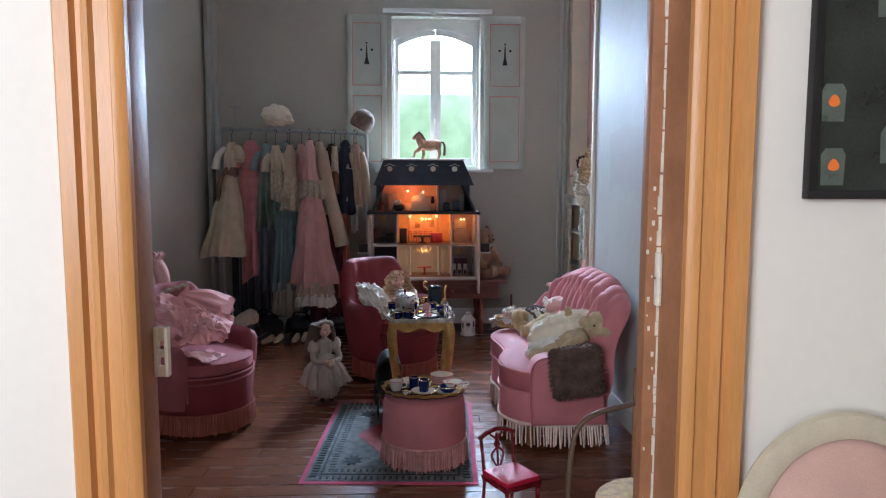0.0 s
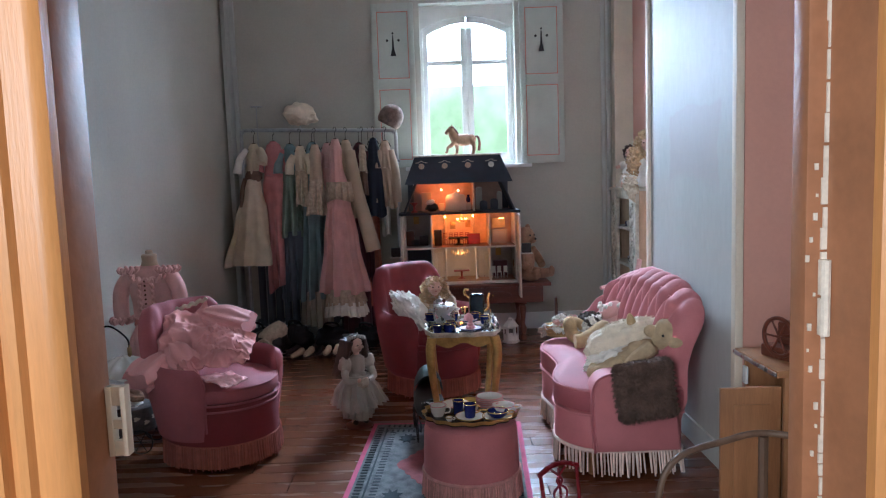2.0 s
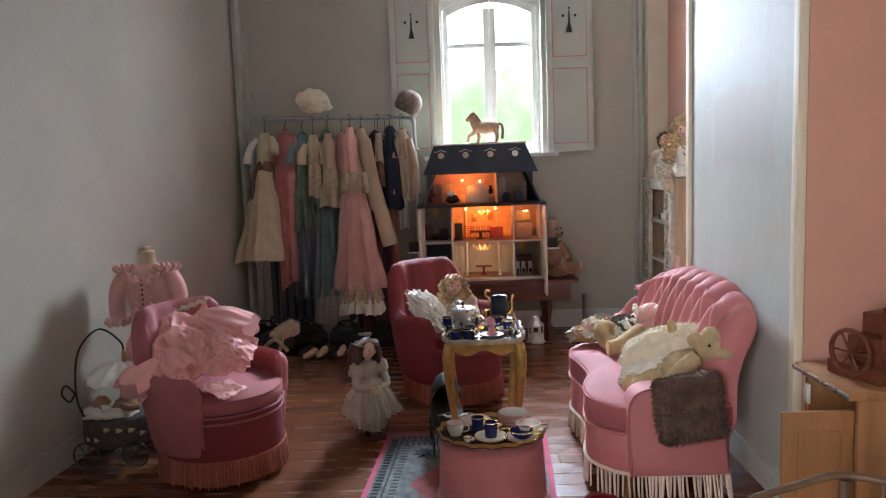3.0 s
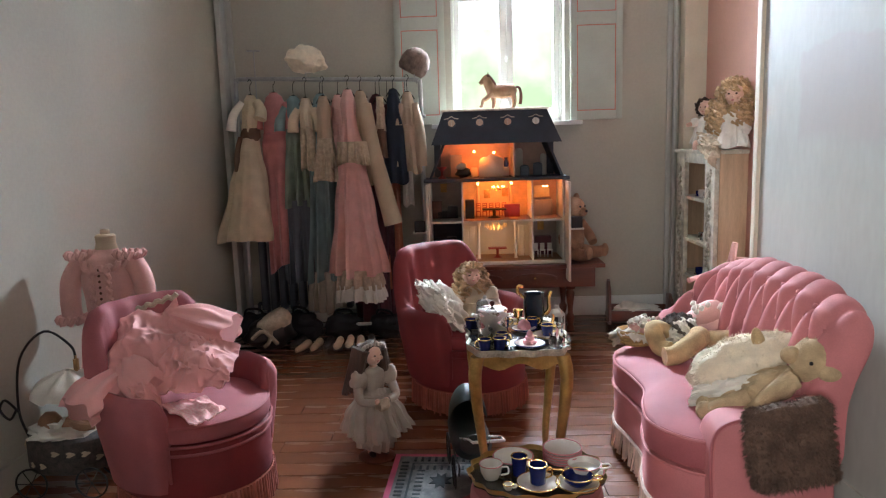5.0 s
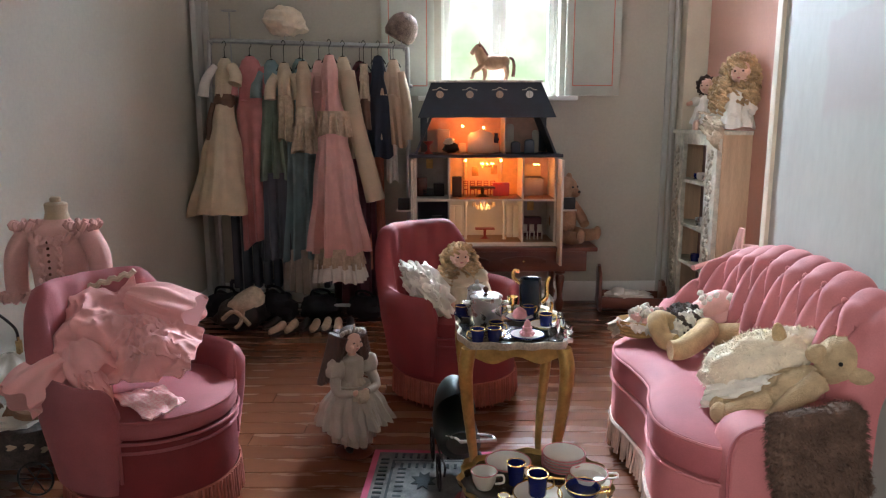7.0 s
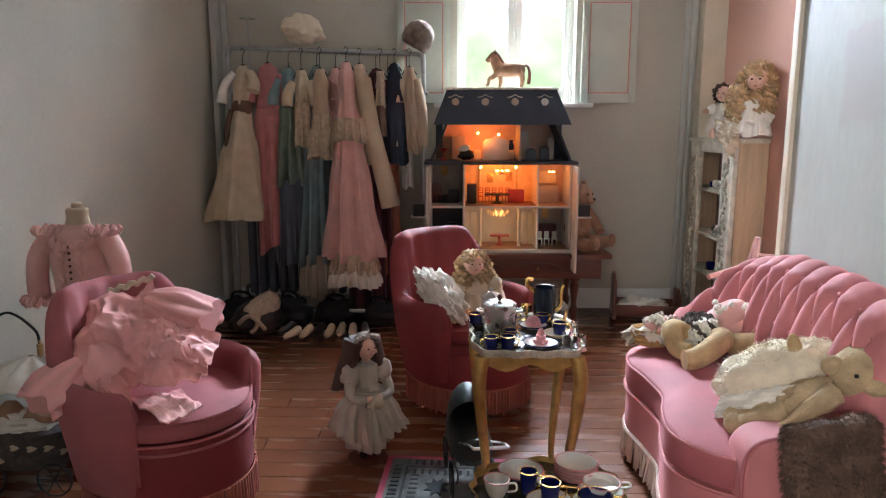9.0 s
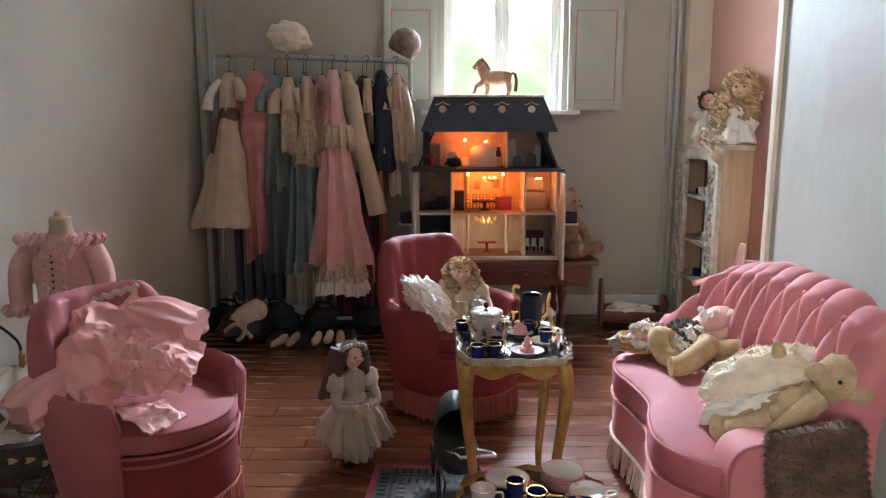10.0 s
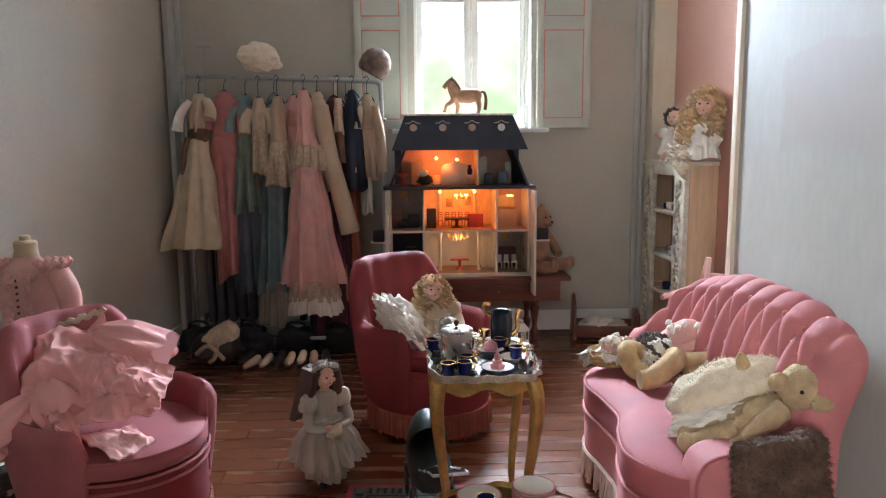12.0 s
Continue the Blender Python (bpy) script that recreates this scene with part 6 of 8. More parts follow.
for s in (-1, 1):
    b = BM()
    tube(b, [(s * 0.10, 0, 0.885), (s * 0.155, -0.02, 0.80), (s * 0.165, -0.03, 0.70), (s * 0.15, -0.05, 0.63)], [0.045, 0.040], 16, smooth=5)
    part("sleeve", b, "blush", form)
    for k, z in enumerate((0.905, 0.632)):
        b = BM()
        rr = 0.052
        tube(b, [(s * (0.105 if k == 0 else 0.15) + (rr + 0.010 * math.sin(9 * a)) * math.cos(a), (-0.01 if k == 0 else -0.05) + (rr + 0.010 * math.sin(9 * a)) * math.sin(a), z + 0.012 * math.sin(11 * a)) for a in [2 * math.pi * i / 60 for i in range(61)]], 0.012, 6)
        part("ruffle", b, "blush", form, "gathered pink ruffle")
b = BM()
tube(b, [((0.098 + 0.010 * math.sin(13 * a)) * math.cos(a), (0.075 + 0.010 * math.sin(13 * a)) * math.sin(a) - 0.008, 0.895 - 0.045 * max(0, -math.sin(a)) + 0.010 * math.sin(15 * a)) for a in [2 * math.pi * i / 90 for i in range(91)]], 0.014, 6)
part("collar_ruffle", b, "blush", form, "gathered pink neck ruffle")
for x in (-0.035, 0.035):
    b = BM()
    tube(b, [(x + 0.006 * math.sin(i * 2.2), -0.082 - 0.004 * math.cos(i * 2.2), 0.86 - i * 0.0115) for i in range(22)], 0.012, 6)
    part("front_ruffle", b, "blush", form, "gathered pink front ruffle")
b = BM()
for i in range(9):
    ball(b, (0.0, -0.088, 0.85 - i * 0.025), 0.006, u=8, v=6)
part("button_row", b, "mahogany", form, "small dark buttons")
b = BM()
drape(b, [(0.635, 0.100, 0.084, 0), (0.60, 0.104, 0.088, 0)], 3, 0.02, 44, 40)
part("waistband", b, "rosefab", form)

# ---- doll's pram with a parasol ----
zone(0.946, (-1.19, 3.47), (-1.075, 3.100))
pram = thing("dolls_pram", "black iron doll's pram with parasol and a patterned basket", "doll's pram", (-1.19, 3.47, 0))
b = BM()
outline(b, [(x, y) for x, y in ring_pts(0.17, 32, ry=0.12)], 0.10, 0.24, 0.02)
part("basket", b, "darkcloth", pram, "dark basket with pale flower pattern")
b = BM()
rnd = random.Random(2)
for i in range(9):
    a = -2.9 + i * 0.33
    x, y = 0.172 * math.cos(a), 0.122 * math.sin(a)
    outline(b, [(0.014 * math.cos(q) * (1 + 0.5 * math.cos(3 * q)), 0.011 * math.sin(q)) for q in [2 * math.pi * k / 16 for k in range(16)]], 0, 0.003, m=Matrix.Translation((x, y, 0.14 + rnd.uniform(0, 0.07))) @ Matrix.Rotation(a + math.pi / 2, 4, "Z") @ pose(0, 0, 0, 90))
tagged(part("pattern", b, "ivory", pram, "pale printed motifs"), kind="stuff")
for x in (-0.12, 0.12):
    for y in (-0.10, 0.10):
        b = BM()
        r = 0.062
        tube(b, [(x + r * math.cos(a), y, 0.066 + r * math.sin(a)) for a in [2 * math.pi * i / 24 for i in range(25)]], 0.004, 6)
        for k in range(6):
            a = k * math.pi / 3
            tube(b, [(x, y, 0.066), (x + r * math.cos(a), y, 0.066 + r * math.sin(a))], 0.002, 5)
        part("wheel", b, "black", pram, "spoked black wheel")
b = BM()
tube(b, [(-0.17, 0, 0.22), (-0.20, 0, 0.34), (-0.17, 0, 0.55), (-0.06, 0, 0.66), (0.04, 0, 0.60), (0.055, 0, 0.54)], 0.005, 8, smooth=6)
part("handle", b, "black", pram, "curved iron handle")
b = BM()
tube(b, [(-0.16, -0.06, 0.35), (-0.21, -0.06, 0.40), (-0.235, -0.06, 0.36), (-0.20, -0.06, 0.32), (-0.17, -0.06, 0.36)], 0.005, 8, smooth=5)
part("scroll", b, "black", pram)
b = BM()
tube(b, [(0.05, 0, 0.24), (0.055, 0, 0.56)], 0.005, 8)
tube(b, [(0.055, 0, 0.50), (0.055, 0, 0.545)], 0.011, 8)
part("parasol_pole", b, "wicker", pram)
b = BM()
n = 48
rings = []
for r, z in ((0.012, 0.50), (0.05, 0.488), (0.10, 0.462), (0.135, 0.432), (0.140, 0.405)):
    rings.append([(0.02 + r * (1 + 0.06 * math.cos(8 * a)) * math.cos(a), r * (1 + 0.06 * math.cos(8 * a)) * math.sin(a), z + 0.010 * math.cos(8 * a) * r / 0.14) for a in [2 * math.pi * i / n for i in range(n)]])
loft(b, rings, caps=False)
part("parasol", b, "whitecloth", pram, "small white parasol")
b = BM()
ball(b, (-0.02, -0.02, 0.255), (0.12, 0.085, 0.045), lump=0.5, freq=9, u=24, v=12)
part("bedding", b, "whitecloth", pram)
b = BM()
ball(b, (-0.06, -0.03, 0.295), (0.045, 0.042, 0.042), lump=0.15)
ball(b, (0.05, -0.02, 0.29), (0.06, 0.045, 0.032), lump=0.4)
tube(b, [(0.02, -0.03, 0.30), (0.09, -0.07, 0.29), (0.13, -0.05, 0.285)], [0.022, 0.016], 8, smooth=4)
part("pram_bear", b, "bearfur", pram, "small brown soft toy lying in the basket")


# ---- dolls (each one plain mesh) ----
def face(bm, c, r, fwd, mi_skin=0, mi_dark=1, mi_lip=2):
    """Head with eyes and lips, looking along fwd."""
    c, f = Vector(c), Vector(fwd).normalized()
    side = f.cross(Vector((0, 0, 1))).normalized()
    up = side.cross(f)
    ball(bm, c, (r * 0.92, r * 0.95, r * 1.12), mi=mi_skin, u=18, v=12)
    ball(bm, c + f * r * 0.95 - up * r * 0.12, r * 0.14, mi=mi_skin, u=8, v=6)
    for s in (-1, 1):
        ball(bm, c + f * r * 0.80 + side * s * r * 0.36 + up * r * 0.14, (r * 0.13, r * 0.13, r * 0.09), mi=mi_dark, u=8, v=6)
        ball(bm, c + f * r * 0.66 + side * s * r * 0.52 - up * r * 0.25, r * 0.24, mi=mi_skin, u=8, v=6)
    ball(bm, c + f * r * 0.84 - up * r * 0.46, (r * 0.16, r * 0.12, r * 0.08), mi=mi_lip, u=8, v=6)


def curls(bm, c, r, count, size, seed, mi, squash=1.0, low=-0.9, fwd=None):
    rnd = random.Random(seed)
    c = Vector(c)
    for i in range(count):
        d = Vector((rnd.gauss(0, 1), rnd.gauss(0, 1), rnd.gauss(0, 1))).normalized()
        if d.z < low or (fwd is not None and d.dot(Vector(fwd).normalized()) > 0.10 and d.z < 0.72):
            continue
        p = c + Vector((d.x * r, d.y * r, d.z * r * squash))
        k = rnd.uniform(0.7, 1.3) * size
        a0 = rnd.uniform(0, 6)
        tube(bm, [p + Vector((math.cos(a0 + j * 1.3) * k * 0.55, math.sin(a0 + j * 1.3) * k * 0.55, -j * k * 0.32)) + d * k * 0.3 for j in range(7)], [k * 0.36, k * 0.16], 6, mi, smooth=0)


# the standing doll
zone(0.961, (0.028, 3.64), (0.072, 3.305))
b = BM()
lathe(b, [(0.075, 0.0), (0.078, 0.008), (0.060, 0.016), (0.0, 0.018)], 24, mi=5)
for s in (-1, 1):
    tube(b, [(s * 0.030, 0, 0.15), (s * 0.030, -0.005, 0.06), (s * 0.030, -0.01, 0.03)], [0.020, 0.014], 10, 0)
    ball(b, (s * 0.030, -0.022, 0.030), (0.014, 0.030, 0.014), mi=3, u=10, v=6)
drape(b, [(0.315, 0.040, 0.036, 0), (0.26, 0.070, 0.065, 0), (0.17, 0.115, 0.105, 0.004), (0.115, 0.128, 0.118, 0.006)], 11, 0.07, 51, 88, 2)
drape(b, [(0.15, 0.100, 0.095, 0), (0.105, 0.090, 0.085, 0), (0.060, 0.085, 0.078, 0)], 16, 0.06, 52, 88, 2)
drape(b, [(0.29, 0.075, 0.06, 0), (0.20, 0.130, 0.10, 0.0), (0.13, 0.155, 0.125, 0.01)], 13, 0.10, 55, 96, 2)
drape(b, [(0.405, 0.022, 0.020, 0), (0.385, 0.046, 0.034, 0), (0.345, 0.048, 0.040, 0), (0.305, 0.042, 0.038, 0)], 4, 0.04, 53, 40, 2)
tube(b, [(0, 0, 0.39), (0, -0.002, 0.43)], 0.016, 10, 0)
for s in (-1, 1):
    ball(b, (s * 0.068, 0.0, 0.355), (0.038, 0.036, 0.045), mi=2, lump=0.25, u=16, v=10)
    tube(b, [(s * 0.075, -0.01, 0.33), (s * 0.080, -0.045, 0.28), (s * 0.030, -0.075, 0.275)], [0.022, 0.014], 10, 2, smooth=4)
    ball(b, (s * 0.020, -0.080, 0.277), (0.015, 0.012, 0.013), mi=0, u=8, v=6)
ball(b, (0, -0.088, 0.262), (0.032, 0.022, 0.026), mi=4, lump=0.5, u=12, v=8)
face(b, (0, -0.006, 0.458), 0.040, (0.25, -1, -0.05), 0, 3, 6)
ball(b, (0, 0.012, 0.468), (0.047, 0.045, 0.050), mi=1, u=18, v=12)
for s in (-1, 1):
    for k in range(5):
        tube(b, [(s * (0.036 + 0.004 * k), 0.012 * k - 0.012, 0.485), (s * (0.050 + 0.006 * k), 0.010 * k, 0.42), (s * (0.060 + 0.010 * k) + (-0.02 if s < 0 else 0), 0.012 * k - 0.012, 0.325 - 0.008 * k)], [0.024, 0.014], 8, 1, smooth=4)
for k in range(5):
    tube(b, [(-0.03 + 0.015 * k, 0.045, 0.49), (-0.045 + 0.022 * k, 0.06, 0.42), (-0.055 + 0.026 * k, 0.055, 0.33)], [0.020, 0.012], 8, 1, smooth=4)
for i in range(9):
    a = math.pi * (0.05 + 0.9 * i / 8)
    ball(b, (0.046 * math.cos(a), -0.012 - 0.012 * math.sin(a), 0.490 + 0.018 * math.sin(a)), (0.009, 0.009, 0.010), mi=2, u=8, v=6)
tube(b, [(0, -0.03, 0.51), (0, -0.032, 0.535)], [0.006, 0.002], 6, 2)
solo("porcelain_doll", b, ["skin", "brownhair", "grey_lace", "black", "trimlace", "mahogany", "chinapink"], "dark-haired porcelain doll in pale satin gown, standing on floorboards", "doll", (0.028, 3.64, 0.0), 30)

# the blonde doll in the armchair
zone((0.936, 0.936, 0.827), (0.44, 4.19, 0.415), (0.466, 3.947, 0.409))
b = BM()
ball(b, (0, 0, 0.10), (0.085, 0.075, 0.115), mi=2, lump=0.25, u=26, v=16)
drape(b, [(0.12, 0.085, 0.075, 0), (0.03, 0.15, 0.14, 0.02), (-0.02, 0.17, 0.16, 0.03)], 9, 0.12, 61, 80, 2)
for s in (-1, 1):
    ball(b, (s * 0.085, -0.02, 0.155), (0.042, 0.045, 0.050), mi=2, lump=0.3, u=14, v=9)
    tube(b, [(s * 0.095, -0.03, 0.14), (s * 0.11, -0.09, 0.08), (s * 0.07, -0.13, 0.05)], [0.030, 0.022], 10, 2, smooth=4)
    ball(b, (s * 0.062, -0.14, 0.048), 0.016, mi=0, u=8, v=6)
tube(b, [(0, 0, 0.19), (-0.005, -0.01, 0.235)], 0.020, 10, 0)
face(b, (-0.012, -0.02, 0.275), 0.050, (0.12, -1, 0.05), 0, 3, 4)
ball(b, (-0.012, 0.012, 0.285), (0.058, 0.055, 0.060), mi=1, u=16, v=10)
curls(b, (-0.012, 0.004, 0.275), 0.068, 260, 0.024, 4, 1, 1.0, -0.95, (0.1, -1, 0))
curls(b, (-0.06, -0.01, 0.21), 0.040, 60, 0.022, 5, 1, 1.3, -1.0)
curls(b, (0.045, 0.0, 0.215), 0.038, 60, 0.022, 6, 1, 1.3, -1.0)
solo("blonde_doll", b, ["skin", "blondhair", "ivory", "black", "chinapink"], "curly blonde porcelain doll in a cream dress, sitting in the armchair", "doll", (0.480, 4.17, 0.415), 5)
zone(0.985, (0.44, 4.19), (0.466, 3.947))
b = BM()
m = pose(0, 0, 0, 0, 48, 0)
ball(b, (0, 0, 0), (0.150, 0.080, 0.072), m=m, lump=0.42, freq=13, u=56, v=36)
cloth(b, [(-0.12, -0.05, 0.12), (0.02, -0.085, 0.10), (0.10, -0.09, -0.06), (-0.03, -0.08, -0.02)], 26, 0.016, 6, 0.02, 3.3, ruffle=0.008)
solo("lace_cushion", b, "whitecloth", "small crumpled white lace cushion on the chair arm", "cushion", (0.325, 4.04, 0.520), -20)

# dolls on the shelf unit
zone(*SHELF_AT)
b = BM()
drape(b, [(0.20, 0.020, 0.020, 0), (0.17, 0.045, 0.04, 0), (0.10, 0.065, 0.06, 0), (0.04, 0.085, 0.07, 0)], 8, 0.08, 71, 64, 2)
ball(b, (0, 0, 0.05), (0.06, 0.05, 0.055), mi=2)
for s in (-1, 1):
    ball(b, (s * 0.055, -0.01, 0.165), (0.032, 0.028, 0.030), mi=2, u=10, v=8)
    tube(b, [(s * 0.07, -0.01, 0.16), (s * 0.10, -0.04, 0.15)], [0.016, 0.012], 8, 0)
    tube(b, [(s * 0.03, -0.03, 0.04), (s * 0.04, -0.10, 0.03), (s * 0.04, -0.12, -0.02)], [0.022, 0.016], 8, 0, smooth=4)
face(b, (0, -0.005, 0.255), 0.042, (-0.3, -1, -0.1), 0, 3, 4)
curls(b, (0, 0.006, 0.265), 0.046, 150, 0.018, 8, 1, 1.0, -0.5, (-0.3, -1, 0))
solo("small_doll", b, ["skin", "brownhair", "whitecloth", "black", "chinapink"], "small brown-haired doll in a white frock, sitting on the shelf unit", "doll", (2.005, 5.26, 1.150), -25)
b = BM()
drape(b, [(0.24, 0.030, 0.030, 0), (0.20, 0.070, 0.06, 0), (0.10, 0.085, 0.075, 0), (0.02, 0.10, 0.10, 0)], 8, 0.08, 75, 64, 2)
face(b, (0, -0.01, 0.325), 0.060, (-0.45, -1, -0.15), 0, 3, 4)
ball(b, (0.01, 0.02, 0.335), (0.075, 0.065, 0.075), mi=1)
curls(b, (0.005, 0.01, 0.33), 0.085, 330, 0.030, 12, 1, 1.0, -0.95, (-0.45, -1, 0))
curls(b, (0.05, 0.0, 0.23), 0.065, 130, 0.030, 13, 1, 1.4, -1.0)
curls(b, (-0.08, 0.04, 0.22), 0.055, 110, 0.030, 14, 1, 1.4, -1.0)
cloth(b, [(-0.12, 0.16, 0.20), (0.10, -0.02, 0.21), (0.07, -0.12, 0.02), (-0.17, 0.12, 0.03)], 22, 0.035, 6, 0.05, 2.2, mi=2)
cloth(b, [(-0.165, 0.18, 0.10), (-0.05, -0.06, 0.09), (-0.125, -0.11, -0.10), (-0.175, 0.12, 0.0)], 22, 0.028, 6, 0.03, 5.2, mi=5, ruffle=0.01)
zone((0.927, 0.927, 0.98), (1.90, 4.78, 1.15), (1.955, 4.725, 1.183))
solo("long_haired_doll", b, ["skin", "blondhair", "whitecloth", "black", "chinapink", "trimlace"], "large curly blonde doll in white shawl, sitting on shelf unit", "doll", (2.015, 4.80, 1.150), -10)

# ---- on the settee ----
def fuzz(bm, mi, each, length, seed):
    """Short tufts of pile standing on the faces with this material."""
    rnd = random.Random(seed)
    bm.normal_update()
    for f in [f for f in bm.faces if f.material_index == mi]:
        c, nn, s = f.calc_center_median(), f.normal, math.sqrt(f.calc_area())
        out = nn if nn.dot(c - Vector((c.x * 0.6, c.y * 0.6, 0.09))) > 0 else -nn
        for k in range(each):
            p = c + Vector((rnd.uniform(-1, 1), rnd.uniform(-1, 1), rnd.uniform(-1, 1))) * s * 0.5
            q = p + out * length * rnd.uniform(0.5, 1) + Vector((rnd.uniform(-1, 1), rnd.uniform(-1, 1), rnd.uniform(-1.2, 0.4))) * length * 0.5
            w = Vector((rnd.uniform(-1, 1), rnd.uniform(-1, 1), rnd.uniform(-1, 1))).normalized() * length * 0.22
            bm.faces.new([bm.verts.new(p - w), bm.verts.new(p + w), bm.verts.new(q)]).material_index = mi


zone(0.93, (1.345, 3.13), (1.318, 2.765))
lamb = thing("toy_lamb", "cream fluffy toy lamb in thin white frock, on the settee", "soft toy", (1.345, 3.13, 0.462), -6)
lamb.rotation_euler = (0, radians(-14), radians(-20))
b = BM()
ball(b, (0.035, 0.02, 0.105), (0.172, 0.112, 0.098), m=pose(0, 0, 0, 0, -8, 12), lump=0.16, freq=11, u=44, v=26)
ball(b, (0.165, 0.07, 0.135), (0.10, 0.06, 0.055), lump=0.2, freq=9, u=24, v=14)
fuzz(b, 0, 4, 0.010, 14)
part("fleece", b, "creamfur", lamb)
b = BM()
ball(b, (0.115, -0.005, 0.185), (0.022, 0.016, 0.052), u=12, v=8)
part("ear", b, "plush", lamb, "tan plush ear")
b = BM()
cloth(b, [(-0.12, -0.075, 0.085), (0.12, -0.105, 0.115), (0.09, -0.135, 0.03), (-0.155, -0.085, 0.015)], 22, 0.012, 5, 0.025, 3.1, ruffle=0.008)
part("frock", b, "whitecloth", lamb, "thin white frock")
bear = thing("toy_bear", "pale tan plush bear, worn, lying on its side on the settee", "teddy bear", (1.345, 3.13, 0.462), -6)
bear.rotation_euler = (0, radians(-14), radians(-20))
b = BM()
ball(b, (0.275, -0.055, 0.105), (0.088, 0.078, 0.080), lump=0.12, freq=8, u=26, v=16)
fuzz(b, 0, 3, 0.006, 3)
head = part("head", b, "pearfur", bear)
b = BM()
ball(b, (0.300, -0.118, 0.082), (0.038, 0.034, 0.030), u=16, v=10)
fuzz(b, 0, 2, 0.004, 8)
part("muzzle", b, "pearfur", head)
for x, y, z in ((0.200, -0.085, 0.150), (0.335, 0.0, 0.165)):
    b = BM()
    ball(b, (x, y, z), (0.032, 0.020, 0.030), u=14, v=8)
    part("ear", b, "pearfur", head)
for x, y, z in ((0.252, -0.128, 0.125), (0.328, -0.118, 0.128)):
    b = BM()
    ball(b, (x, y, z), 0.0065, u=8, v=6)
    part("eye", b, "black", head, "black bead eye")
b = BM()
ball(b, (0.115, -0.110, 0.062), (0.098, 0.062, 0.056), m=pose(0, 0, 0, 0, -12, 18), lump=0.22, freq=10, u=28, v=16)
fuzz(b, 0, 2, 0.006, 5)
part("body", b, "pearfur", bear)
b = BM()
tube(b, [(0.19, -0.135, 0.085), (0.12, -0.175, 0.060), (0.06, -0.205, 0.025), (0.02, -0.215, 0.012)], [0.034, 0.022], 14, smooth=5)
fuzz(b, 0, 2, 0.005, 6)
part("arm", b, "pearfur", bear)
for y0, y1 in ((-0.11, -0.125), (-0.15, -0.175)):
    b = BM()
    tube(b, [(0.05, y0, 0.045), (-0.03, y0 - 0.01, 0.030), (-0.085, y1 + 0.02, 0.020)], [0.038, 0.028], 14, smooth=5)
    ball(b, (-0.095, y1 + 0.02, 0.024), (0.030, 0.029, 0.034), u=14, v=10)
    fuzz(b, 0, 2, 0.005, 7)
    part("leg", b, "pearfur", bear)

b = BM()
box(b, (-0.105, -0.035, -0.115), (0.105, 0.035, 0.115), 0.030)
bmesh.ops.subdivide_edges(b, edges=list(b.edges), cuts=7, use_grid_fill=True)
rnd = random.Random(4)
b.normal_update()
for v in b.verts:
    v.co += v.normal * (0.012 * noise.noise(v.co * 16) + 0.005 * noise.noise(v.co * 50))
for f in list(b.faces):
    c, nn, r = f.calc_center_median(), f.normal, math.sqrt(f.calc_area())
    for k in range(max(2, int(f.calc_area() * 90000))):
        p = c + Vector((rnd.uniform(-1, 1), rnd.uniform(-1, 1), rnd.uniform(-1, 1))) * r * 0.6
        q = p + nn * rnd.uniform(0.004, 0.011) + Vector((rnd.uniform(-1, 1), rnd.uniform(-1, 1), rnd.uniform(-2.2, 0.0))) * 0.006
        w = Vector((rnd.uniform(-1, 1), rnd.uniform(-1, 1), rnd.uniform(-1, 1))) * 0.0016
        b.faces.new([b.verts.new(p - w), b.verts.new(p + w), b.verts.new(q)])
zone((1.16, 0.955, 1.0), (1.425, 2.815, 0.470), (1.350, 2.446, 0.415))
muff = solo("fur_muff", b, "fur", "dark brown fur muff hanging over the settee arm", "muff", (1.425, 2.815, 0.470), 4)
muff.rotation_euler = (radians(-10), radians(-5), radians(4))

b = BM()
ball(b, (0, 0, 0.06), (0.085, 0.075, 0.06), mi=1, lump=0.2)
curls(b, (0, 0, 0.075), 0.075, 330, 0.020, 31, 1, 0.7, -0.9)
cloth(b, [(-0.05, -0.10, 0.05), (0.06, -0.10, 0.05), (0.05, -0.05, 0.13), (-0.03, -0.04, 0.13)], 14, 0.012, 6, 0.01, 1.1, mi=2)
ball(b, (0.11, 0.0, 0.14), (0.075, 0.070, 0.052), mi=3, lump=0.12, m=pose(0, 0, 0, 0, -25, 0))
lathe(b, [(0.050, 0.012), (0.095, 0.0), (0.115, -0.012), (0.113, -0.016), (0.05, 0.0)], 32, mi=3, m=pose(0.085, -0.01, 0.125, 25, -30, 0), caps=False, sx=1.0, sy=0.8)
for i in range(14):
    ball(b, (0.10 + 0.06 * math.cos(i), -0.03 + 0.05 * math.sin(i * 1.7), 0.175 + 0.01 * math.sin(i * 3)), 0.012, mi=2, lump=0.5, u=8, v=6)
tube(b, [(-0.06, -0.03, 0.06), (-0.12, -0.10, 0.09), (-0.10, -0.16, 0.035), (-0.06, -0.19, 0.03)], [0.040, 0.034], 14, 0, smooth=5)
tube(b, [(0.06, -0.05, 0.05), (0.05, -0.17, 0.075), (-0.04, -0.26, 0.035), (-0.09, -0.28, 0.03)], [0.046, 0.036], 14, 0, smooth=5)
tube(b, [(0.10, -0.12, 0.05), (0.17, -0.16, 0.07), (0.21, -0.14, 0.09)], [0.046, 0.040], 14, 0, smooth=5)
ball(b, (0.205, -0.13, 0.085), (0.050, 0.050, 0.055), mi=0, lump=0.1)
zone(0.955, (1.345, 3.66), (1.336, 3.374))
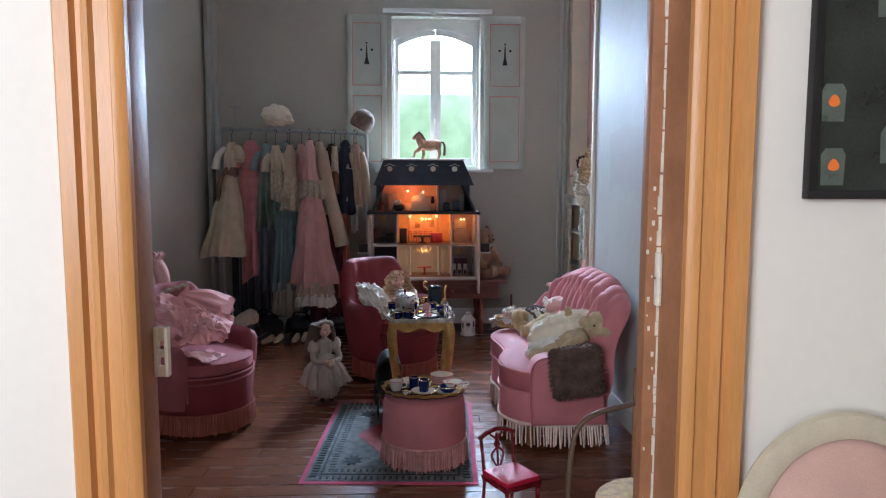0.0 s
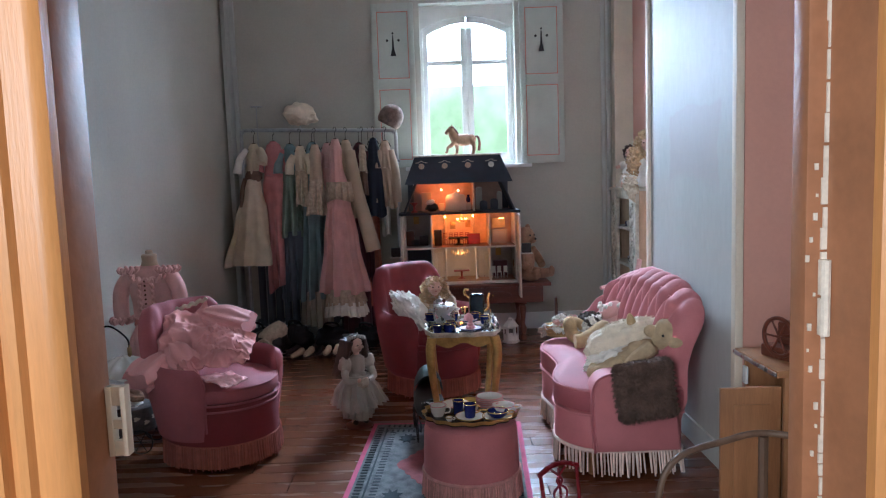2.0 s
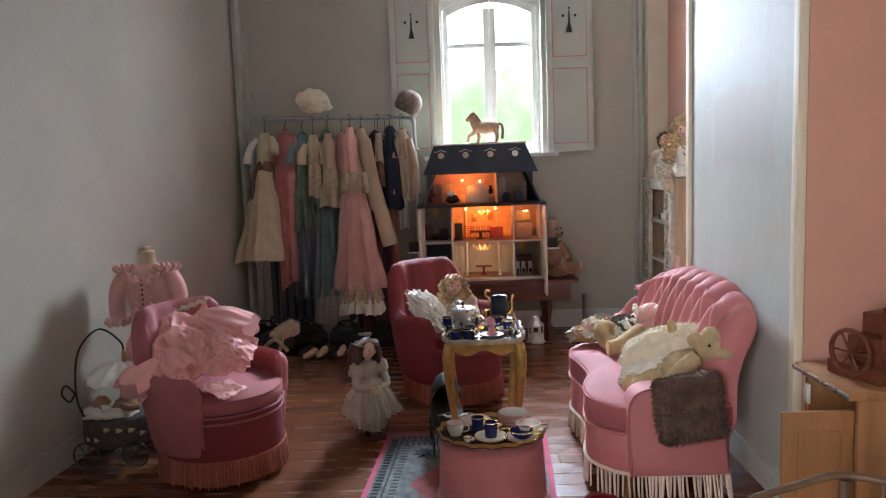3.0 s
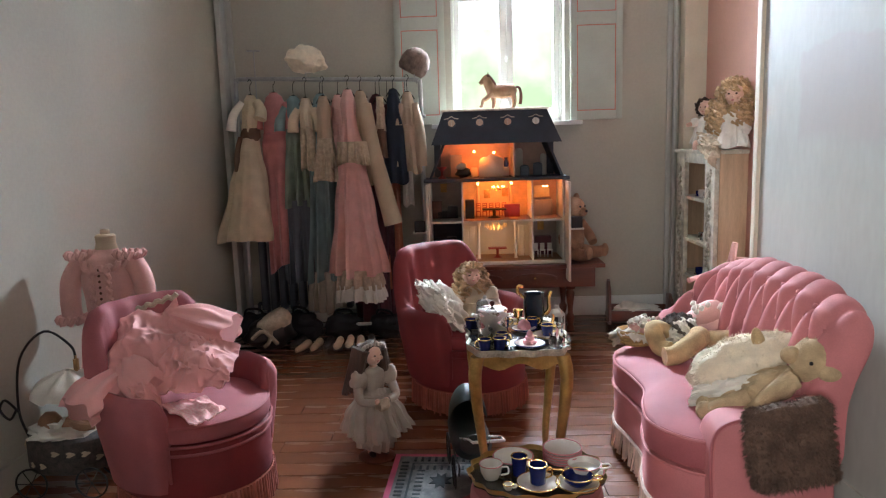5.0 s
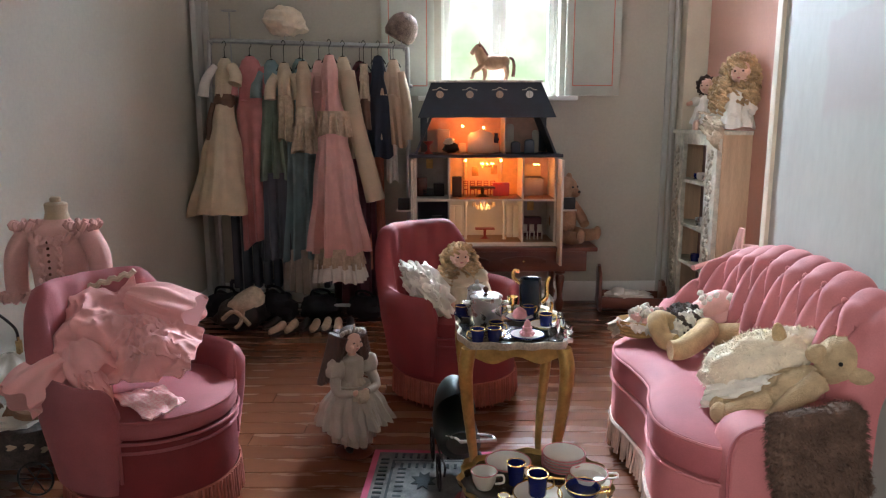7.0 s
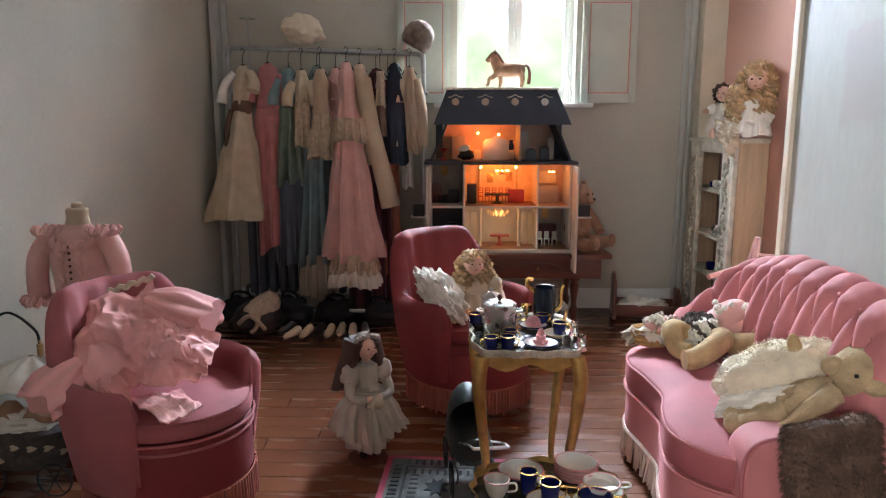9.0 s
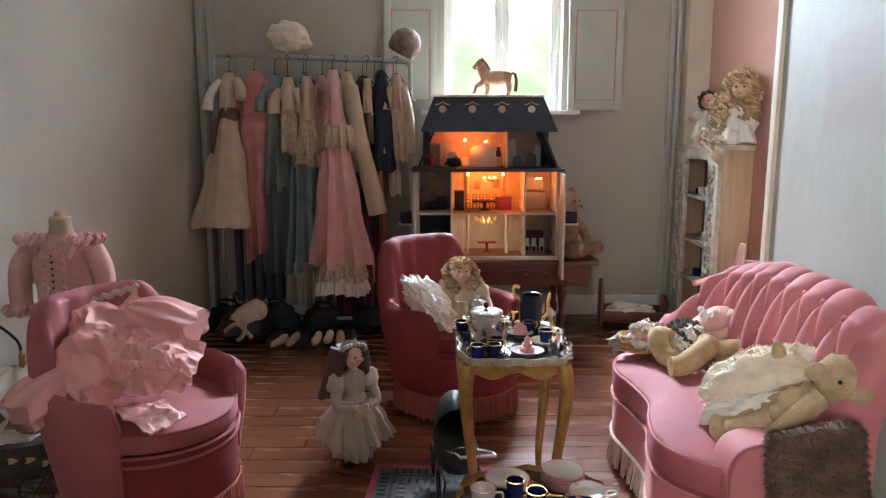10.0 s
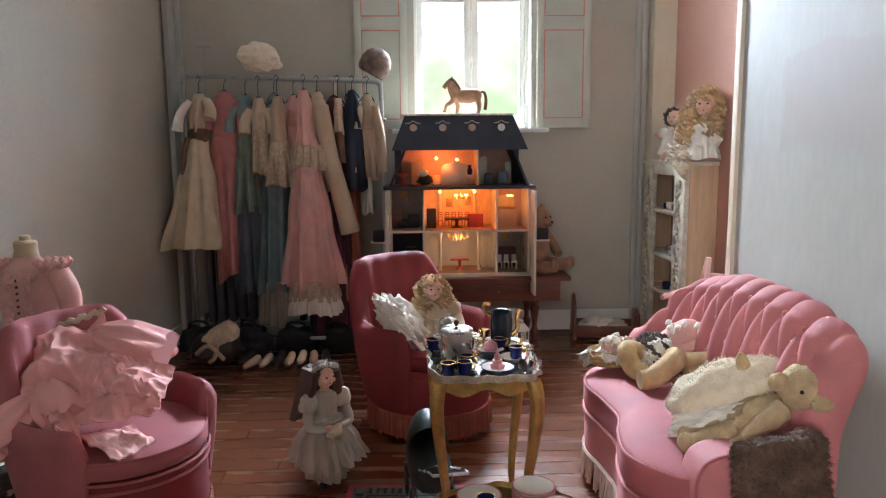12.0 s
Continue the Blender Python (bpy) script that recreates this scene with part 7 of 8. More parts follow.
solo("rag_doll", b, ["plush", "curl", "whitecloth", "blush"], "curly dark-haired doll in pink sun hat, lying on the settee", "doll", (1.345, 3.66, 0.448), -12)
b = BM()
loft(b, [[(r * math.cos(a), 0.75 * r * math.sin(a), z) for a in [2 * math.pi * i / 36 for i in range(36)]] for r, z in ((0.055, 0), (0.075, 0.03), (0.085, 0.065), (0.088, 0.07), (0.078, 0.066), (0.05, 0.012))], caps=True)
for z in (0.012, 0.028, 0.044, 0.060):
    r = 0.062 + z * 0.36
    tube(b, [((r + 0.003 * (i % 2)) * math.cos(2 * math.pi * i / 40), 0.75 * (r + 0.003 * (i % 2)) * math.sin(2 * math.pi * i / 40), z) for i in range(41)], 0.006, 5)
rnd = random.Random(7)
for i in range(46):
    ball(b, (rnd.uniform(-0.03, 0.10), rnd.uniform(-0.06, 0.03), 0.075 + rnd.uniform(0, 0.045)), rnd.uniform(0.010, 0.020), mi=rnd.choice((1, 2, 2, 3)), lump=0.5, u=8, v=6, seed=i)
cloth(b, [(-0.10, -0.02, 0.06), (0.04, 0.05, 0.10), (0.16, -0.03, 0.07), (0.02, -0.10, 0.03)], 16, 0.02, 7, 0.02, 6.4, mi=1)
cloth(b, [(0.06, -0.05, 0.09), (0.20, -0.06, 0.08), (0.20, -0.13, 0.02), (0.08, -0.11, 0.03)], 14, 0.02, 7, 0.02, 8.4, mi=1)
cloth(b, [(-0.125, -0.01, 0.05), (-0.03, 0.06, 0.06), (-0.02, 0.03, 0.01), (-0.10, -0.04, 0.005)], 12, 0.01, 7, 0.01, 2.4, mi=3)
zone(0.955, (1.17, 3.70), (1.168, 3.418))
solo("straw_basket", b, ["straw", "whitecloth", "blush", "grey_lace"], "straw doll's bonnet basket with flowers and lace, on the settee seat", "basket", (1.17, 3.70, 0.440), -10)
b = BM()
tube(b, [(1.46, 3.86, 0.665), (1.70, 3.98, 0.70)], 0.012, 8)
tube(b, [(1.70, 4.02, 0.46), (1.745, 4.06, 0.80)], 0.015, 8)
tube(b, [(1.745, 4.05, 0.725), (1.83, 4.02, 0.72)], 0.009, 8)
tube(b, [(1.745, 4.06, 0.80), (1.66, 4.30, 0.01)], 0.014, 8)
tube(b, [(1.70, 4.02, 0.46), (1.72, 4.0, 0.01)], 0.014, 8)
tube(b, [(1.83, 4.02, 0.80), (1.84, 4.10, 0.01)], 0.014, 8)
zone(0.97, (1.745, 4.05), (1.720, 3.80))
solo("doll_high_chair", b, "blush", "pale pink wooden doll's high chair behind the settee", "high chair")

# ---- tea things ----
def plate(at, r, rim, label, group="tea set"):
    t = thing("plate", label, "plate", at, group=group)
    b = BM()
    lathe(b, [(r * 0.55, 0), (r * 0.6, 0.003), (r * 0.97, 0.010), (r * 0.96, 0.0125), (r * 0.62, 0.006), (0, 0.0055)], 32)
    part("dish", b, "china", t)
    b = BM()
    tube(b, [(r * math.cos(2 * math.pi * i / 32), r * math.sin(2 * math.pi * i / 32), 0.0115) for i in range(33)], 0.0024, 6)
    part("rim", b, rim, t)
    return t


def cup(at, r, h, material, rim, label, rz=0, flare=1.0):
    t = thing("cup", label, "cup", at, rz, group="tea set")
    b = BM()
    lathe(b, [(r * 0.62 / flare, 0), (r * 0.66 / flare, 0.003), (r * 0.9, h * 0.45), (r, h), (r * 0.93, h), (r * 0.84, h * 0.45), (0, 0.005)], 24)
    part("bowl", b, material, t)
    b = BM()
    tube(b, [(r * math.cos(2 * math.pi * i / 24), r * math.sin(2 * math.pi * i / 24), h) for i in range(25)], 0.0016, 6)
    part("rim", b, rim, t)
    b = BM()
    tube(b, [(r * 0.9, 0, h * 0.8), (r * 1.45, 0, h * 0.85), (r * 1.5, 0, h * 0.45), (r * 0.85, 0, h * 0.28)], 0.0028, 6, smooth=5)
    part("handle", b, rim if material != "china" else material, t)
    return t


zone(0.955, (0.615, 2.87), (0.632, 2.450))
TZ = 0.358
plate((0.555, 2.965, TZ), 0.062, "chinapink", "cream plate with a pink rim, on the tray")
for i in range(5):
    plate((0.705, 2.945, TZ + i * 0.0085), 0.058, "chinapink", "cream plate with a pink rim, in a stack on the tray")
plate((0.755, 2.855, TZ), 0.058, "chinapink", "cream bowl-plate with a pink rim, on the tray")
cup((0.755, 2.855, TZ + 0.007), 0.050, 0.028, "china", "chinapink", "wide cream dish with a pink rim, on a plate")
cup((0.480, 2.845, TZ), 0.034, 0.046, "china", "chinapink", "small white teacup on the tray", -15)
cup((0.565, 2.865, TZ), 0.024, 0.058, "cobalt", "gold", "cobalt blue mug on the tray", -20, 0.75)
plate((0.612, 2.795, TZ), 0.062, "gold", "gilt-rimmed saucer on the tray")
cup((0.612, 2.795, TZ + 0.008), 0.026, 0.056, "cobalt", "gold", "cobalt blue and gold cup on a saucer", -10, 0.75)
plate((0.725, 2.785, TZ), 0.062, "gold", "gilt-rimmed saucer on the tray")
cup((0.725, 2.785, TZ + 0.008), 0.045, 0.026, "cobalt", "gold", "low cobalt and white bowl on a saucer", 0)
cup((0.525, 2.775, TZ), 0.015, 0.016, "china", "gold", "tiny white pot on the tray", 0)
b = BM()
ball(b, (0, 0, 0.016), (0.030, 0.024, 0.016), u=14, v=8)
tube(b, [(-0.02, 0, 0.02), (-0.045, 0, 0.040)], [0.012, 0.006], 8)
solo("toy_sauceboat", b, "china", "small white sauce boat on the tray", "sauce boat", (0.622, 2.885, TZ))
b = BM()
tube(b, [(0.040 * math.cos(a), 0.022 * math.sin(a), 0.006) for a in [2 * math.pi * i / 24 for i in range(25)]], 0.004, 6)
solo("toy_bracelet", b, "gold", "small gilt ring lying on the tray", "ring", (0.672, 2.855, TZ))

zone(0.9535, (0.603, 3.335), (0.626, 2.995))
T2 = 0.624
pot = thing("cooking_pot", "steel lidded pot with two handles, on the side table", "pot", (0.517, 3.315, T2))
b = BM()
lathe(b, [(0.050, 0), (0.053, 0.004), (0.053, 0.098), (0.055, 0.100), (0.049, 0.099), (0.049, 0.01)], 32, caps=False)
part("pot_body", b, "steel", pot)
b = BM()
lathe(b, [(0.056, 0.1005), (0.056, 0.105), (0.048, 0.110), (0.0, 0.116)], 32)
lid = part("lid", b, "steel", pot, "shiny steel lid")
b = BM()
lathe(b, [(0.005, 0.115), (0.008, 0.122), (0.010, 0.130), (0.004, 0.136)], 12)
part("knob", b, "mahogany", lid, "brown knob")
for s in (-1, 1):
    b = BM()
    tube(b, [(s * 0.052, -0.018, 0.08), (s * 0.072, -0.012, 0.082), (s * 0.072, 0.012, 0.082), (s * 0.052, 0.018, 0.08)], 0.004, 6, smooth=3)
    part("handle", b, "steel", pot)
pot2 = thing("coffee_pot", "small steel coffee pot with a lid, behind the pot", "pot", (0.495, 3.435, T2))
b = BM()
lathe(b, [(0.042, 0), (0.036, 0.06), (0.032, 0.095), (0.034, 0.098)], 24)
part("pot_body", b, "steel", pot2)
b = BM()
lathe(b, [(0.035, 0.0985), (0.030, 0.108), (0.012, 0.116), (0.005, 0.118), (0.008, 0.126), (0.002, 0.132)], 20)
part("lid", b, "steel", pot2)
jug = thing("coffee_jug", "tall blue-black jug with gilt handle and spout", "jug", (0.690, 3.49, T2))
b = BM()
lathe(b, [(0.030, 0), (0.033, 0.004), (0.040, 0.03), (0.041, 0.09), (0.038, 0.112), (0.040, 0.122), (0.035, 0.121), (0.036, 0.09), (0.034, 0.02)], 32, caps=False)
lathe(b, [(0.030, 0.0), (0.030, 0.002)], 20)
part("jug_body", b, "darkblue", jug)
b = BM()
tube(b, [(-0.038, 0.0, 0.105), (-0.062, 0, 0.125), (-0.060, 0, 0.150), (-0.042, 0, 0.148)], 0.007, 8, smooth=6)
part("handle", b, "gold", jug)
b = BM()
tube(b, [(0.040, 0, 0.035), (0.058, 0, 0.055), (0.058, 0, 0.10), (0.068, 0, 0.128)], [0.010, 0.006], 10, smooth=6)
part("spout", b, "gold", jug)
for x, y, r in ((0.640, 3.385, 0.048), (0.640, 3.185, 0.055), (0.455, 3.43, 0.040)):
    plate((x, y, T2), r, "cobalt", "white plate with a dark band, on the side table")
plate((0.715, 3.29, T2), 0.055, "gold", "dark blue gilt-rimmed saucer on the side table")
for x, y, tiers in ((0.640, 3.385, ((0.022, 0.0), (0.025, 0.010), (0.022, 0.024), (0.010, 0.034), (0.003, 0.038))), (0.640, 3.185, ((0.021, 0.0), (0.021, 0.014), (0.016, 0.015), (0.016, 0.027), (0.011, 0.028), (0.011, 0.040), (0.004, 0.050)))):
    b = BM()
    lathe(b, tiers, 20)
    for i in range(9):
        a = i * 0.7
        ball(b, (tiers[0][0] * math.cos(a), tiers[0][0] * math.sin(a), 0.006), 0.005, u=6, v=5)
    solo("toy_cake", b, "icing", "little pink iced toy cake on a plate", "toy cake", (x, y, T2 + 0.008), group="toy cakes")
for x, y, rz in ((0.480, 3.150, 200), (0.532, 3.158, -20), (0.715, 3.29, 0), (0.565, 3.43, 10), (0.675, 3.42, 30), (0.545, 3.225, -30), (0.44, 3.43, 90)):
    sau = abs(x - 0.715) < 0.01
    cup((x, y, T2 + (0.008 if sau else 0)), 0.023, 0.040, "cobalt", "gold", "cobalt blue cup with a gold rim, on the side table", rz, 0.8)
b = BM()
lathe(b, [(0.018, 0), (0.019, 0.003), (0.005, 0.008), (0.005, 0.025), (0.017, 0.035), (0.020, 0.060), (0.018, 0.060), (0.010, 0.036)], 16, caps=False)
solo("goblet", b, "gold", "small gilt goblet on the side table", "goblet", (0.625, 3.475, T2))
for x, y, h in ((0.742, 3.165, 0.085), (0.715, 3.145, 0.055), (0.762, 3.14, 0.05)):
    b = BM()
    lathe(b, [(0.016, 0), (0.016, 0.004), (0.012, h * 0.3), (0.016, h * 0.6), (0.010, h * 0.8), (0.013, h), (0.011, h), (0.008, h * 0.8)], 16, caps=False)
    solo("glass_bottle", b, "glass", "small clear glass bottle on the side table", "bottle", (x, y, T2), group="glass bottles")
b = BM()
ball(b, (0, 0, 0.014), (0.018, 0.012, 0.014), u=12, v=8)
for s in (-1, 1):
    tube(b, [(s * 0.012, 0, 0.012), (s * 0.02, 0, 0.002)], 0.0025, 6)
tube(b, [(0.006, 0, 0.02), (0.012, 0, 0.05), (0.006, 0, 0.058)], [0.006, 0.003], 8, smooth=4)
solo("gilt_ornament", b, "gold", "small gilt animal ornament on the side table", "ornament", (0.742, 3.40, T2))

# ---- black doll's pram under the table ----
zone(0.957, (0.425, 3.46), (0.4525, 3.127))
bp = thing("toy_pram", "old black hooded toy pram with wire wheels, beside the table", "doll's pram", (0.425, 3.46, 0.006), 6)
b = BM()
rings = []
for y, w, z0, z1 in ((-0.17, 0.055, 0.16, 0.24), (-0.12, 0.075, 0.115, 0.235), (0.0, 0.080, 0.10, 0.235), (0.12, 0.075, 0.115, 0.24), (0.16, 0.05, 0.17, 0.25)):
    rings.append([(w * math.cos(a), y, z0 + (z1 - z0) * (0.5 + 0.5 * math.sin(a))) for a in [2 * math.pi * i / 20 for i in range(20)]])
loft(b, rings)
part("carriage", b, "blackcloth", bp)
b = BM()
rings = []
for k in range(8):
    a = radians(8 + k * 17)
    d = Vector((0, math.cos(a), math.sin(a)))
    rings.append([(0.078 * math.cos(q), 0.03 + d.y * 0.15 * max(0.02, math.sin(q)), 0.215 + d.z * 0.15 * math.sin(q)) for q in [math.pi * i / 18 for i in range(19)]])
loft(b, rings, closed=False)
part("hood", b, "blackcloth", bp, "folding dark hood")
for x in (-0.075, 0.075):
    for y, r in ((-0.11, 0.062), (0.11, 0.062)):
        b = BM()
        tube(b, [(x, y + r * math.cos(a), r + 0.004 + r * math.sin(a)) for a in [2 * math.pi * i / 28 for i in range(29)]], 0.004, 6)
        for k in range(8):
            a = k * math.pi / 4
            tube(b, [(x, y, r + 0.004), (x, y + r * math.cos(a), r + 0.004 + r * math.sin(a))], 0.0016, 5)
        part("wheel", b, "black", bp, "wire spoked wheel")
b = BM()
for x in (-0.06, 0.06):
    tube(b, [(x, -0.15, 0.07), (x, -0.17, 0.12), (x, 0.0, 0.09), (x, 0.17, 0.12), (x, 0.15, 0.07)], 0.004, 6, smooth=5)
part("spring", b, "black", bp)
b = BM()
for s in (-1, 1):
    tube(b, [(s * 0.06, -0.10, 0.20), (s * 0.06 + 0.03, -0.22, 0.245), (s * 0.06 + 0.04, -0.26, 0.25)], 0.004, 6, smooth=4)
tube(b, [(-0.02, -0.26, 0.25), (0.10, -0.26, 0.25)], 0.006, 8)
part("push_handle", b, "steel", bp)

# ---- small crimson chair ----
zone(0.95, (1.027, 2.275), (0.960, 1.905))
rc = thing("doll_chair", "red lacquered doll's chair with a crimson satin seat", "chair", (1.027, 2.275, 0), 28)
S = 0.085
b = BM()
box(b, (-S, -S, 0.150), (S, S, 0.172), 0.008)
part("seat", b, "crimson", rc, "crimson satin seat")
b = BM()
box(b, (-S - 0.004, -S - 0.004, 0.130), (S + 0.004, S + 0.004, 0.149), 0.003)
part("seat_frame", b, "redlacquer", rc)
for x in (-S + 0.008, S - 0.008):
    b = BM()
    tube(b, [(x, -S + 0.006, 0.0), (x, -S + 0.006, 0.135)], [0.007, 0.010], 8)
    part("leg", b, "redlacquer", rc)
    b = BM()
    tube(b, [(x, S + 0.012, 0.0), (x, S - 0.002, 0.14), (x * 1.05, S + 0.022, 0.30)], [0.008, 0.007], 8, smooth=5)
    part("leg", b, "redlacquer", rc)
b = BM()
tube(b, [(-S * 1.05, S + 0.022, 0.295), (-0.03, S + 0.026, 0.318), (0.03, S + 0.026, 0.318), (S * 1.05, S + 0.022, 0.295)], 0.009, 8, smooth=5)
part("crest_rail", b, "redlacquer", rc)
for k in (-1, 0, 1):
    b = BM()
    tube(b, [(k * 0.008, S + 0.004, 0.165), (k * 0.030, S + 0.012, 0.22), (-k * 0.012, S + 0.017, 0.26), (k * 0.032, S + 0.024, 0.305)], 0.0045, 6, smooth=5)
    part("splat", b, "redlacquer", rc)

# ---- cane child's chair, near the cupboard ----
zone(1.22, (1.43, 1.82), (1.339, 1.363))
wc = thing("cane_chair", "brown bentwood child's armchair with a cane seat", "chair", (1.43, 1.82, 0), -60)
b = BM()
tube(b, [(-0.17, -0.14, 0.0), (-0.175, -0.14, 0.30), (-0.165, -0.10, 0.425), (-0.13, 0.04, 0.455), (-0.10, 0.13, 0.46), (0.0, 0.17, 0.46), (0.10, 0.13, 0.46), (0.13, 0.04, 0.455), (0.165, -0.10, 0.425), (0.175, -0.14, 0.30), (0.17, -0.14, 0.0)], 0.0075, 10, smooth=6)
part("arm_hoop", b, "bentwood", wc)
b = BM()
outline(b, ring_pts(0.155, 32), 0.215, 0.240, 0.006)
part("seat", b, "straw", wc)
for x, y in ((-0.10, 0.12), (0.10, 0.12)):
    b = BM()
    tube(b, [(x, y, 0.0), (x, y, 0.455)], 0.011, 8)
    part("leg", b, "bentwood", wc)
b = BM()
tube(b, [(0.01, 0.12, 0.24), (-0.01, 0.15, 0.45), (0.02, 0.17, 0.56), (0.08, 0.175, 0.59), (0.13, 0.16, 0.56), (0.16, 0.13, 0.45), (0.14, 0.10, 0.24)], 0.010, 10, smooth=6)
part("back_hoop", b, "ivory", wc, "cream bound back hoop")
for x in (-0.05, 0.0, 0.05):
    b = BM()
    tube(b, [(x, 0.145, 0.235), (x, 0.16, 0.455)], 0.006, 8)
    part("back_spindle", b, "bentwood", wc)
b = BM()
ball(b, (0, 0, 0), (0.075, 0.065, 0.06), lump=0.5, freq=9, u=22, v=12)
curls(b, (0.02, -0.01, 0.02), 0.06, 90, 0.022, 51, 1)
zone(0.905, (1.36, 1.82), (1.345, 1.365))
solo("soft_toy", b, ["whitecloth", "blondhair"], "small white and golden soft toy on the cane chair", "soft toy", (1.36, 1.82, 0.385))

# ---- low cupboard in the near niche ----
zone(0.97, (1.685, 2.665), (1.661, 2.33))
cb2 = thing("cupboard", "honey wood low cupboard with one door open", "cupboard", (0, 0, 0))
dcb = lambda name, lo, hi, mt, label="", parent=None: part(name, box(BM(), lo, hi, 0.004), mt, parent or cb2, label)
dcb("side_panel", (1.72, 2.33, 0), (2.105, 2.35, 0.595), "oak")
dcb("side_panel", (1.72, 2.64, 0), (2.105, 2.66, 0.595), "oak")
dcb("back_panel", (2.085, 2.35, 0.02), (2.105, 2.64, 0.595), "mahogany")
dcb("bottom_board", (1.72, 2.35, 0.03), (2.085, 2.64, 0.05), "oak")
dcb("shelf", (1.74, 2.35, 0.32), (2.085, 2.64, 0.335), "oak")
dcb("top_board", (1.685, 2.315, 0.596), (2.105, 2.665, 0.622), "oak")
dcb("edge_strip", (1.676, 2.315, 0.600), (1.685, 2.665, 0.616), "steel", "bright metal edge strip")
door = dcb("door", (1.49, 2.322, 0.04), (1.705, 2.338, 0.565), "oak", "open panelled door")
dcb("door_panel", (1.535, 2.316, 0.10), (1.665, 2.3215, 0.505), "oak", "raised panel", door)
dcb("white_tag", (1.70, 2.60, 0.49), (1.712, 2.63, 0.56), "white")
toy = thing("toy_machine", "dark wooden antique toy machine with a wheel, on the cupboard", "toy machine", (1.90, 2.50, 0.622), 20)
b = BM()
box(b, (-0.14, -0.10, 0.0), (0.14, 0.10, 0.045), 0.005)
part("base", b, "mahogany", toy)
b = BM()
box(b, (-0.09, -0.07, 0.045), (0.12, 0.07, 0.13), 0.008)
part("drawer_body", b, "mahogany", toy)
b = BM()
box(b, (-0.04, -0.06, 0.13), (0.13, 0.06, 0.20), 0.008)
part("box", b, "mahogany", toy)
b = BM()
tube(b, [(-0.155, 0.07 * math.cos(a), 0.09 + 0.07 * math.sin(a)) for a in [2 * math.pi * i / 28 for i in range(29)]], 0.008, 8)
for k in range(6):
    a = k * math.pi / 3
    tube(b, [(-0.155, 0, 0.09), (-0.155, 0.07 * math.cos(a), 0.09 + 0.07 * math.sin(a))], 0.004, 6)
tube(b, [(-0.16, 0, 0.09), (-0.08, 0, 0.09)], 0.007, 8)
part("wheel", b, "mahogany", toy)
for x in (-0.10, -0.06, 0.10):
    b = BM()
    box(b, (x - 0.008, -0.085, 0.045), (x + 0.008, -0.07, 0.24), 0.003)
    part("upright", b, "mahogany", toy)
b = BM()
for z in (0.17, 0.20, 0.23):
    tube(b, [(-0.11, -0.078, z), (0.12, -0.078, z)], 0.006, 8)
part("roller", b, "mahogany", toy)
b = BM()
box(b, (-0.085, -0.094, 0.09), (-0.055, -0.087, 0.14), 0.002)
part("paper_tag", b, "white", toy, "small white paper tag")

# wall switch in the niche
zone()
sw = thing("wall_switch", "square cream light switch on the salmon wall", "light switch", (2.154, 2.748, 1.151))
b = BM()
box(b, (-0.012, -0.04, -0.04), (0.0, 0.04, 0.04), 0.004)
part("plate", b, "cream", sw)
b = BM()
box(b, (-0.017, -0.015, -0.02), (-0.012, 0.015, 0.02), 0.002)
part("rocker", b, "cream", sw)

# ---- hall: framed picture and medallion chair ----
pic = thing("framed_picture", "black framed dark picture of lit candles, on the hall wall", "picture", (1.279, HALL, 1.272))
b = BM()
for lo, hi in (((0, -0.022, 0), (0.55, -0.001, 0.016)), ((0, -0.022, 0.734), (0.55, -0.001, 0.75)), ((0, -0.022, 0.016), (0.016, -0.001, 0.734)), ((0.534, -0.022, 0.016), (0.55, -0.001, 0.734))):
    box(b, lo, hi, 0.002)
part("frame", b, "black", pic)
b = BM()
box(b, (0.016, -0.012, 0.016), (0.534, -0.002, 0.734))
part("print", b, "picture", pic, "dark glossy print")
for x, z in ((0.05, 0.06), (0.045, 0.175), (0.16, 0.10), (0.14, 0.36), (0.28, 0.22), (0.38, 0.45), (0.05, 0.46)):
    b = BM()
    outline(b, [(x - 0.022, z - 0.035), (x + 0.020, z - 0.035), (x + 0.022, z + 0.02), (x + 0.015, z + 0.032), (x - 0.016, z + 0.032), (x - 0.024, z + 0.02)], 0.0, 0.0012, m=pose(0, -0.012, 0, 90))
    cd = part("printed_candle", b, "candleglass", pic, "printed pale candle")
    b = BM()
    outline(b, [(x + 0.010 * math.cos(a) * (1 - 0.4 * math.sin(a)), z + 0.002 + 0.011 * math.sin(a)) for a in [2 * math.pi * i / 14 for i in range(14)]], 0.0012, 0.0022, m=pose(0, -0.012, 0, 90))
    part("flame", b, "flame", cd, "printed orange flame")
zone(0.87, (0, 0), (0, 0))
mc = thing("medallion_chair", "cream framed medallion-back chair with dusty pink upholstery, against the hall wall", "chair", (1.555, 0.333, 0))
b = BM()
lathe(b, [(0.205, -0.012), (0.225, -0.020), (0.250, -0.014), (0.256, 0.0), (0.250, 0.014), (0.225, 0.020), (0.205, 0.012)], 48, m=pose(0, 0.17, 0.745, 80, 0, 0), sx=1.0, sy=1.08, caps=False)
part("back_frame", b, "creamwood", mc)
b = BM()
